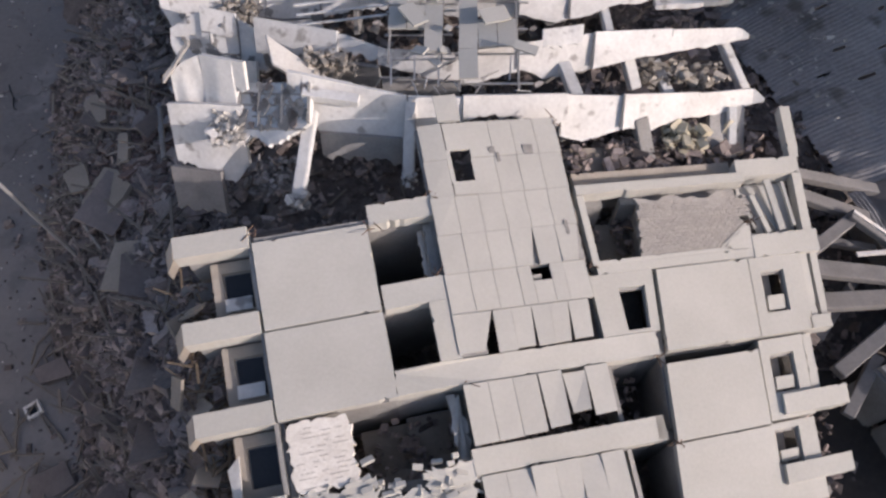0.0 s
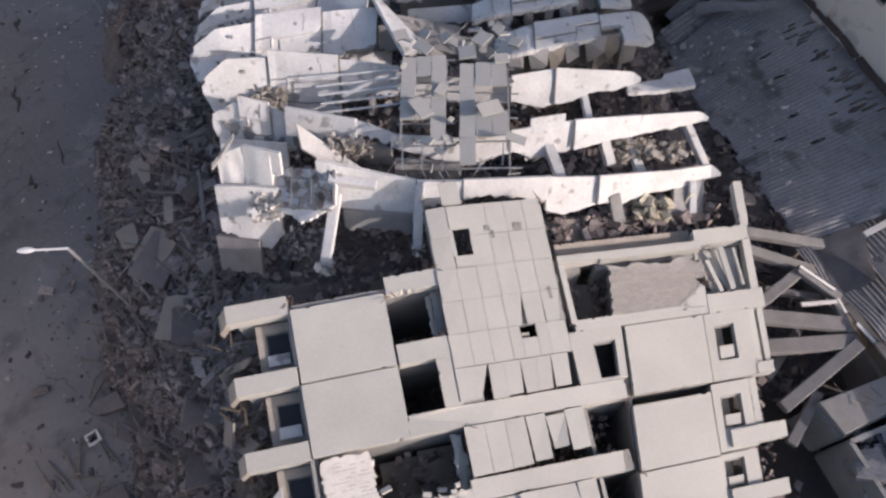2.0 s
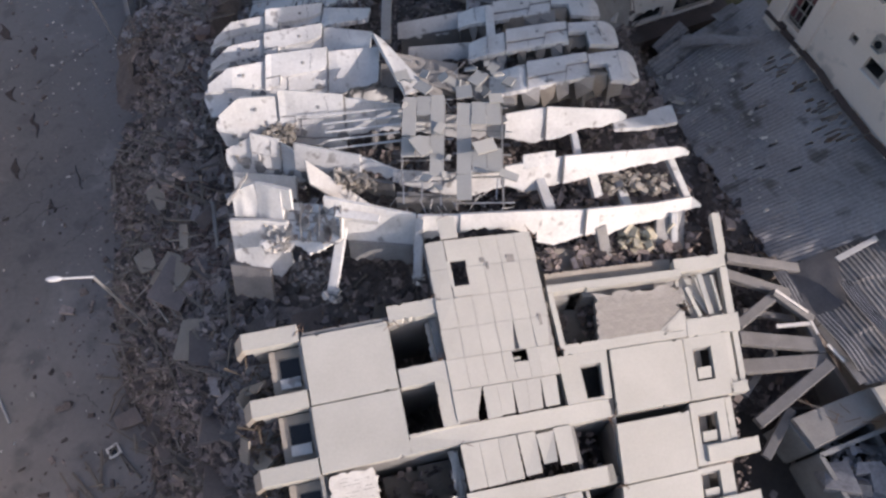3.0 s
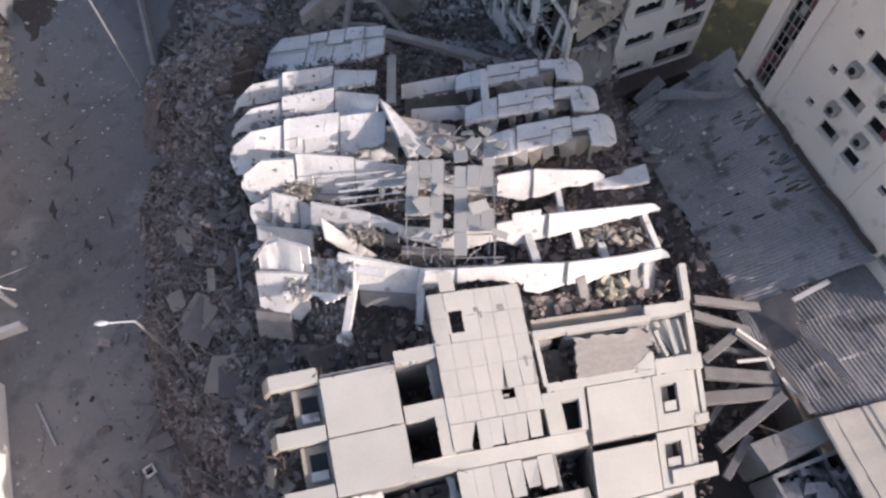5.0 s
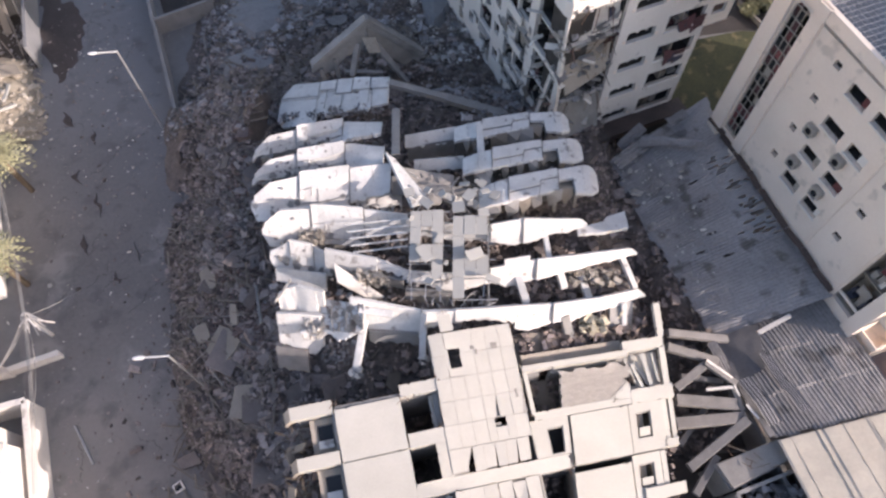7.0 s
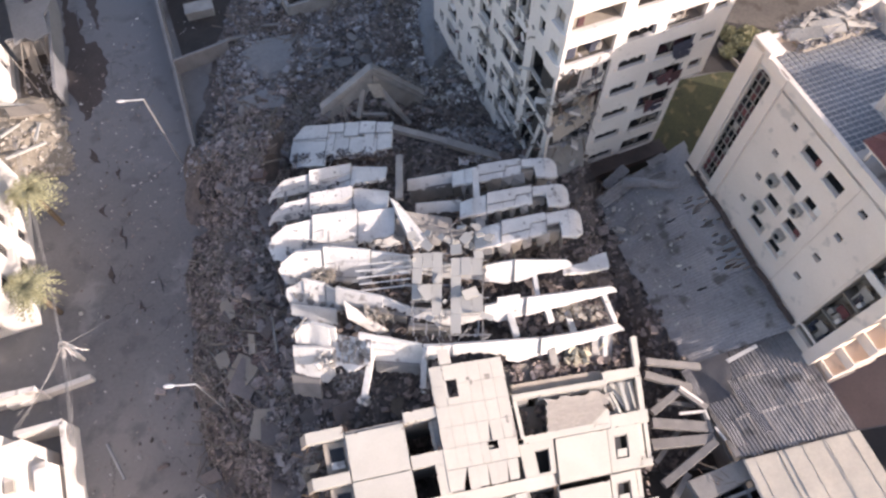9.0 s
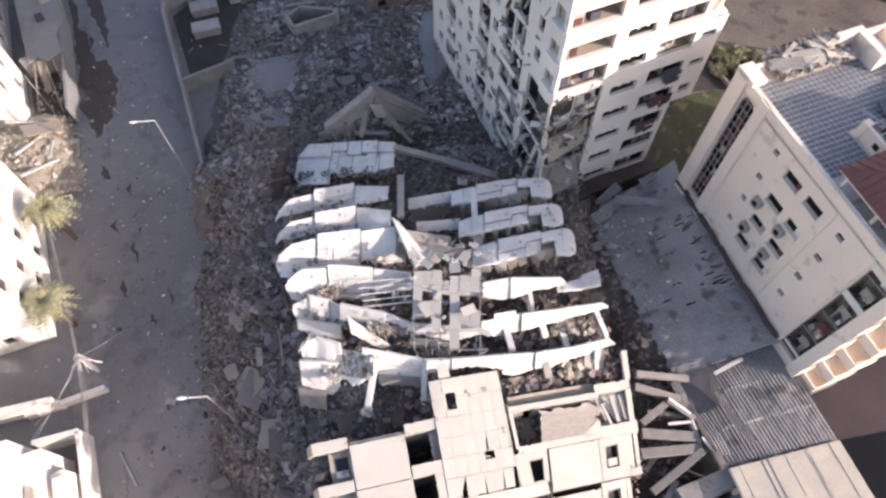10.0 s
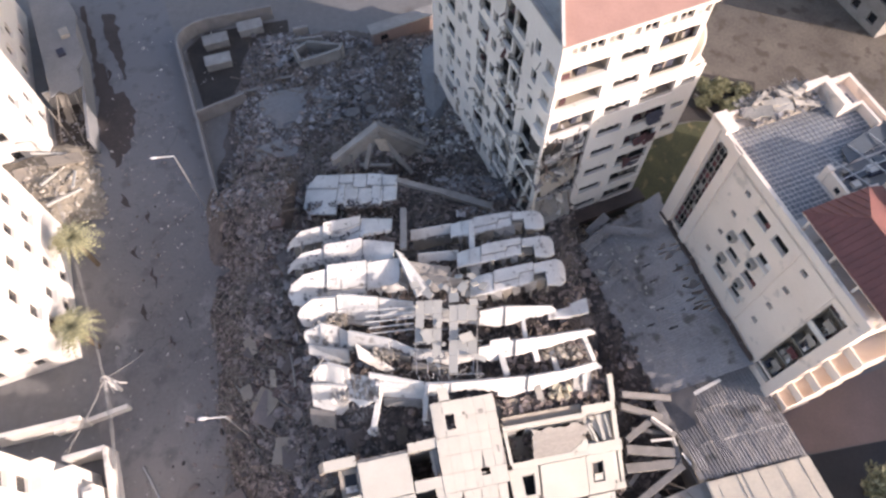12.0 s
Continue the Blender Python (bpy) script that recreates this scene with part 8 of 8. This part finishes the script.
tagged(raw("sand_heap", [tuple(v) for v in vs], fs, M_SAND), "tan heap of sand and crushed block", "rubble", kind="stuff")
for s_, d_, l_, w_, rz_, ry_ in ((-16.0, 2.0, 4.2, 0.25, 60, 25), (-19.5, 1.5, 4.8, 0.25, 75, 20), (-21.0, 2.5, 3.6, 1.6, 40, 28), (-22.4, 1.0, 3.4, 0.3, 20, 25), (-18.0, 3.2, 3.0, 0.25, 110, 18), (-20.2, -1.0, 3.2, 2.2, 30, 15), (-17.0, -1.5, 3.0, 1.8, 80, 12)):
    q = street(s_, d_, 2.0)
    bm = bmesh.new()
    box(bm, Matrix.Translation(q) @ pose(0, 0, 0, 0, ry_, rz_), l_, w_, 0.2)
    tagged(link("leaning_slab", bm, M_SLABTAN if w_ > 1 else M_PLASTER), "pale slab or beam leaning on the tan heap", "debris slab", "leaning slabs")
# low flat-roofed annex beside the white block, its end room torn open
annex = thing("low_annex", "low grey flat-roofed annex with one end torn open", "annex")


def annex_slab(name, pts, z, thick, mat, label=""):
    bm = bmesh.new()
    prism(bm, [street(s_, d_, z) for s_, d_ in pts], thick)
    return part(name, bm, mat, annex, label)


annex_slab("roof", [(-47.0, 1.2), (-29.6, 2.4), (-30.2, 3.4), (-29.3, 4.3), (-30.0, 5.9), (-33.0, 5.6), (-35.0, 6.6), (-38.5, 6.1), (-42.0, 6.5), (-47.0, 5.4)], 3.0, 0.22, M_DUST, "dusty concrete roof with a broken edge")
annex_slab("front_wall", [(-47.0, 5.2), (-36.0, 6.2), (-22.2, 5.7), (-22.2, 5.4), (-36.0, 5.9), (-47.0, 4.9)], 2.75, 2.85, M_DUST)
annex_slab("cross_wall", [(-30.6, 1.4), (-30.6, 5.6), (-30.9, 5.6), (-30.9, 1.4)], 2.75, 2.85, M_CONC)
annex_slab("floor", [(-30.5, 1.2), (-22.4, 1.2), (-22.4, 5.3), (-30.5, 5.5)], 0.16, 0.2, M_SOILSHADE, "dark littered floor")
annex_slab("hatch", [(-39.6, 4.3), (-38.3, 4.5), (-38.5, 5.5), (-39.8, 5.3)], 3.5, 0.55, M_AC)
annex_slab("hatch", [(-36.4, 3.7), (-35.4, 3.9), (-35.6, 4.7), (-36.6, 4.5)], 3.4, 0.45, M_DARKCLOTH)
for s_, d_, e_, g_, w_ in ((-29.8, 3.9, -24.0, 4.3, .12), (-29.9, 2.9, -25.0, 1.9, .10), (-29.5, 4.8, -25.6, 5.3, .16), (-28.2, 1.8, -24.2, 3.4, .10), (-29.9, 3.4, -27.4, 3.2, .7), (-30.0, 5.3, -26.0, 4.9, .12)):
    bm = bmesh.new()
    bar(bm, street(s_, d_, 2.7), street(e_, g_, 0.5), w_, 0.09)
    part("fallen_beam", bm, M_SLABTAN, annex)
p = [street(rng.uniform(-30.3, -22.6), rng.uniform(1.4, 5.2), 0.2) for _ in range(170)]
chunks("rubble", np.array(p), rng.gamma(1.2, 0.09, len(p)) + 0.05, M_RUBBLE, "grey rubble on the floor of the torn annex")


laid = []      # soil patches so far, each a little above the last


def soil(pts, label):
    """A flat patch of soil with a wandering edge, lying on the street."""
    edge, z_ = [], 0.066 + 0.005 * len(laid)
    for k in range(len(pts)):
        a_, b_ = Vector((*pts[k], 0)), Vector((*pts[(k + 1) % len(pts)], 0))
        for i in range(8):
            q = a_.lerp(b_, i / 8)
            q += Vector((noise.noise(q * 0.9), noise.noise(q * 0.9 + Vector((9, 4, 1))), 0)) * 0.55
            edge.append(street(q.x, q.y, z_))
    bm = bmesh.new()
    prism(bm, edge, 0.2)
    laid.append(tagged(link("soil_or_shade_patch", bm, M_STREETSOIL), label, "soil", kind="structure"))


soil([(-36.0, 6.7), (-36.0, 7.6), (-30.2, 8.4), (-22.0, 7.0), (-24.0, 6.2), (-31.0, 6.5)], "dark band of soil beside the annex")
soil([(-31.0, 6.4), (-30.2, 9.6), (-26.0, 10.2), (-21.0, 8.6), (-19.6, 7.0), (-24.0, 6.0)], "dark damp soil beside the street")
soil([(-45.0, 8.6), (-43.6, 10.2), (-36.0, 10.2), (-32.0, 9.9), (-36.0, 9.2), (-40.0, 8.5)], "dark streak of soil along the street")

soil([(-47.0, 6.0), (-47.0, 6.6), (-38.0, 7.2), (-30.6, 6.9), (-31.0, 6.2), (-38.0, 6.6)], "dark strip along the foot of the annex wall")
for s_, d_, l_, w_ in ((-42.5, 9.0, 5.0, 0.35), (-40.0, 9.7, 6.0, 0.25), (-36.0, 8.2, 3.5, 0.2), (-13.0, 9.3, 2.2, 0.18), (-9.0, 7.4, 1.8, 0.2), (-5.5, 8.6, 2.4, 0.16), (-2.0, 7.0, 2.6, 0.25), (-16.0, 7.2, 2.4, 0.3), (0.5, 11.0, 2.0, 0.2), (2.4, 9.2, 1.6, 0.22)):
    soil([(s_, d_), (s_ + l_ * 0.5, d_ + w_), (s_ + l_, d_ + rnd.uniform(-.3, .6)), (s_ + l_ * 0.5, d_ - w_)], "thin dark streak of soil on the street")
# long pipes lying beside the lamp post
for a_, b_, r_ in (((-19.6, 17.6), (-14.8, 12.6), 0.07), ((-19.0, 17.9), (-14.4, 12.9), 0.05), ((-18.6, 18.4), (-16.6, 15.4), 0.06), ((-18.0, 14.6), (-16.2, 15.4), 0.05), ((-16.9, 17.6), (-13.9, 17.2), 0.05), ((-13.2, 19.3), (-12.5, 16.6), 0.12)):
    bm = bmesh.new()
    pole(bm, (*a_, max(0.0, heap(*a_)) + 0.3), (*b_, max(0.0, heap(*b_)) + 0.45), r_, r_, 7)
    tagged(link("pipe", bm, M_CONC), "long grey pipe lying on the street rubble", "pipe", "fallen pipes")

# ---- east and north-east fringe ----
bm = bmesh.new()
prism(bm, [Vector(q) for q in ((29.0, 16.0, 0.05), (44.0, 21.5, 0.05), (46.0, 15.0, 0.05), (33.0, 12.6, 0.05), (31.0, 13.0, 0.05))], 0.2)
tagged(link("red_yard", bm, M_PINK), "faded reddish concrete yard", "yard", kind="structure")
bm = bmesh.new()
prism(bm, [Vector(q) for q in ((32.5, 12.4, 0.04), (46.0, 15.0, 0.04), (80.0, 10.0, 0.04), (80.0, -40.0, 0.04), (36.0, -40.0, 0.04), (33.6, 0.0, 0.04))], 0.2)
tagged(link("side_road", bm, M_SIDEROAD), "dark asphalt side road", "road", kind="structure")
bm = bmesh.new()
prism(bm, [Vector(q) for q in ((29.0, 54.0, 0.04), (31.5, 50.5, 0.04), (37.0, 46.5, 0.04), (100.0, 60.0, 0.04), (100.0, 130.0, 0.04), (20.0, 130.0, 0.04), (24.0, 66.0, 0.04))], 0.2)
tagged(link("dirt_yard", bm, M_DIRT), "brown dirt yard with wheel marks", "yard", kind="structure")
# walls in grey concrete colour, standing in for shade on this white block
far = Block("far_block", "white block at the edge of the dirt yard", (53.4, 63.4, 0), 23, 14, 18, 9.0, M_CONC)
for f in ("south", "west", "east", "north"):
    far.wall(f, [(1.2 + 3.0 * i, 2.4 + 3.0 * i, 1.0 + 3.0 * k, 2.3 + 3.0 * k) for i in range(4) for k in range(3)])
far.piece("roof_deck", 0, 14, 0, 18, 9.0, 9.3, M_CONC)


def bush(name, label, cat, x, y, r, h, n, trunk=0.0):
    o = thing(name, label, cat, cat + " row")
    if trunk:
        bm = bmesh.new()
        pole(bm, (x, y, 0), (x, y, h), 0.18, 0.08)
        for k in range(5):
            a_ = k * 1.26
            pole(bm, (x, y, trunk), (x + 0.6 * r * math.cos(a_), y + 0.6 * r * math.sin(a_), h * 0.9), 0.08, 0.03, 6)
        part("trunk", bm, M_BARK, o)
    bm = bmesh.new()
    for _ in range(n):
        a_, f_, g_ = rnd.uniform(0, 2 * math.pi), rnd.random() ** 0.5, rnd.uniform(-1, 1)
        lump = 0.75 + 0.35 * noise.noise(Vector((math.cos(a_) * 2 + x, math.sin(a_) * 2 + y, g_)))
        rr = r * f_ * lump * math.sqrt(max(0.05, 1 - g_ * g_ * 0.8))
        q = Vector((x + rr * math.cos(a_), y + rr * math.sin(a_), max(0.05, trunk + (h - trunk) * (0.5 + 0.5 * g_ * lump))))
        m_ = Matrix.Translation(q) @ pose(0, 0, 0, rnd.uniform(0, 180), rnd.uniform(0, 180), rnd.uniform(0, 180))
        l_ = rnd.uniform(0.12, 0.3)
        vs_ = [bm.verts.new(m_ @ Vector(c)) for c in ((-l_, 0, 0), (0, -l_ * 0.45, 0), (l_, 0, 0), (0, l_ * 0.45, 0))]
        bm.faces.new(vs_)
    part("crown", bm, M_LEAF, o)
    return o


bm = bmesh.new()
prism(bm, [Vector(q) for q in ((23.0, 49.0, 0.08), (28.9, 50.1, 0.08), (31.4, 49.9, 0.08), (36.0, 51.5, 0.08), (37.0, 56.0, 0.08), (30.0, 57.5, 0.08))], 0.2)
tagged(link("soil_or_shade_patch", bm, M_SOILSHADE), "dark soil under the bushes", "soil", kind="structure")
for x, y, r, h in ((30.4, 55.0, 1.5, 1.3), (32.4, 54.8, 1.6, 1.5), (34.8, 54.2, 1.5, 1.4), (30.0, 52.4, 1.2, 1.1), (32.8, 51.6, 1.6, 1.5), (31.3, 53.4, 1.4, 1.4), (34.2, 52.4, 1.3, 1.2)):
    bush("bush", "dusty olive-green bush beside the lawn", "bush", x, y, r, h, 650)
bush("tree", "dark green leafy tree beside the side road", "tree", 36.6, 9.2, 2.6, 5.0, 1800, 1.4)
bm = bmesh.new()
bar(bm, (29.3, 53.7, 0.3), (31.2, 49.8, 0.3), 0.25, 0.6)
tagged(link("garden_wall", bm, M_SLABTAN), "low tan garden wall beside the lawn", "wall")
# dark patch painted on the ground for the deep shade beside the tower
bm = bmesh.new()
prism(bm, [Vector(q) for q in ((12.0, 9.0, 0.07), (21.0, 9.4, 0.07), (22.0, 2.0, 0.07), (22.0, -6.0, 0.07), (22.0, -16.0, 0.07), (9.0, -16.0, 0.07))], 0.2)
tagged(link("soil_or_shade_patch", bm, M_SOILSHADE), "near-black ground patch standing in for deep shade beside the tower", "soil", kind="structure")
# blocks out of view, added to shade the lower facade, lawn and yard
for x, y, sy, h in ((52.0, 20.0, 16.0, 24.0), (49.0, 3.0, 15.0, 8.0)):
    b = Block("shade_block", "unseen plain block across the side road, added to cast shade", (x, y, 0), 0, 12.0, sy, h, M_WALLW)
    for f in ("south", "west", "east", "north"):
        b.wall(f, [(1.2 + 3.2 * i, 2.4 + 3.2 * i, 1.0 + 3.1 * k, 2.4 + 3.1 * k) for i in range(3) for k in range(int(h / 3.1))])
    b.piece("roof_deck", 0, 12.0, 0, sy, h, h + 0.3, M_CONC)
road_cracks = bmesh.new()
for k in range(24):
    q = street(rnd.uniform(-34, 26), rnd.uniform(4.5, 13), 0.034)
    a_ = rnd.uniform(0, 2 * math.pi)
    for i in range(rnd.randint(8, 30)):
        b_ = a_ + rnd.uniform(-1.1, 1.1)
        r_ = q + Vector((math.cos(b_), math.sin(b_), 0)) * rnd.uniform(0.12, 0.3)
        bar(road_cracks, q, r_, rnd.uniform(0.02, 0.06), 0.008)
        q = r_
tagged(link("road_cracks", road_cracks, M_OLDSEAM), "dark wandering cracks in the dusty asphalt", "road crack", kind="stuff")

# broken tan slabs on the rubble slope, and grit and splinters over the street
for x, y, l, w, rx, ry, rz in ((-15.3, 15.4, 2.5, 2.2, 12, -16, -32), (-13.0, 11.2, 1.7, 2.4, 8, -10, -8), (-17.4, 20.6, 1.3, 1.7, 6, -14, 20), (-14.6, 17.3, 0.6, 1.8, 4, -18, 12), (-17.0, 16.4, 1.1, 1.3, 10, -8, 30)):
    bm = bmesh.new()
    prism(bm, [Vector((l * 0.5 * cx_ * rnd.uniform(0.75, 1.0), w * 0.5 * cy_ * rnd.uniform(0.75, 1.0), 0)) for cx_, cy_ in ((-1, -1), (0.1, -1.1), (1, -1), (1.1, 0.2), (1, 1), (-0.2, 1.15), (-1, 1))], 0.2)
    ob = link("broken_slab", bm, M_SLABTAN)
    ob.matrix_world = pose(x, y, heap(x, y) + 0.72, rx, ry, rz)
    tagged(ob, "broken tan slab lying on the rubble slope", "debris slab", "tan slabs on the rubble")
p = np.array([street(rng.uniform(-30, 28), 2.0 + 13.0 * rng.random() ** 0.7, 0.07) for _ in range(1500)])
chunks("grit", p, rng.gamma(1.0, 0.045, len(p)) + 0.025, M_STREETRUB, "brown grit and splinters strewn over the street")
n_ = 0
while n_ < 60:
    x, y = rng.uniform(-24, -14), rng.uniform(2, 30)
    if heap(x, y) < 0.2 or heap(x, y) > 3.5:
        continue
    n_ += 1
    a_, l_ = rng.uniform(0, math.pi), rng.uniform(0.6, 1.9)
    bm = bmesh.new()
    u_ = Vector((math.cos(a_) * l_ / 2, math.sin(a_) * l_ / 2, rng.uniform(-.15, .15)))
    c_ = Vector((x, y, heap(x, y) + 0.3))
    bar(bm, c_ - u_, c_ + u_, rng.uniform(0.05, 0.13), 0.06)
    tagged(link("splinter", bm, M_SLABTAN), "splintered timber or bar lying in the rubble", "splinter", "splinters in the rubble")
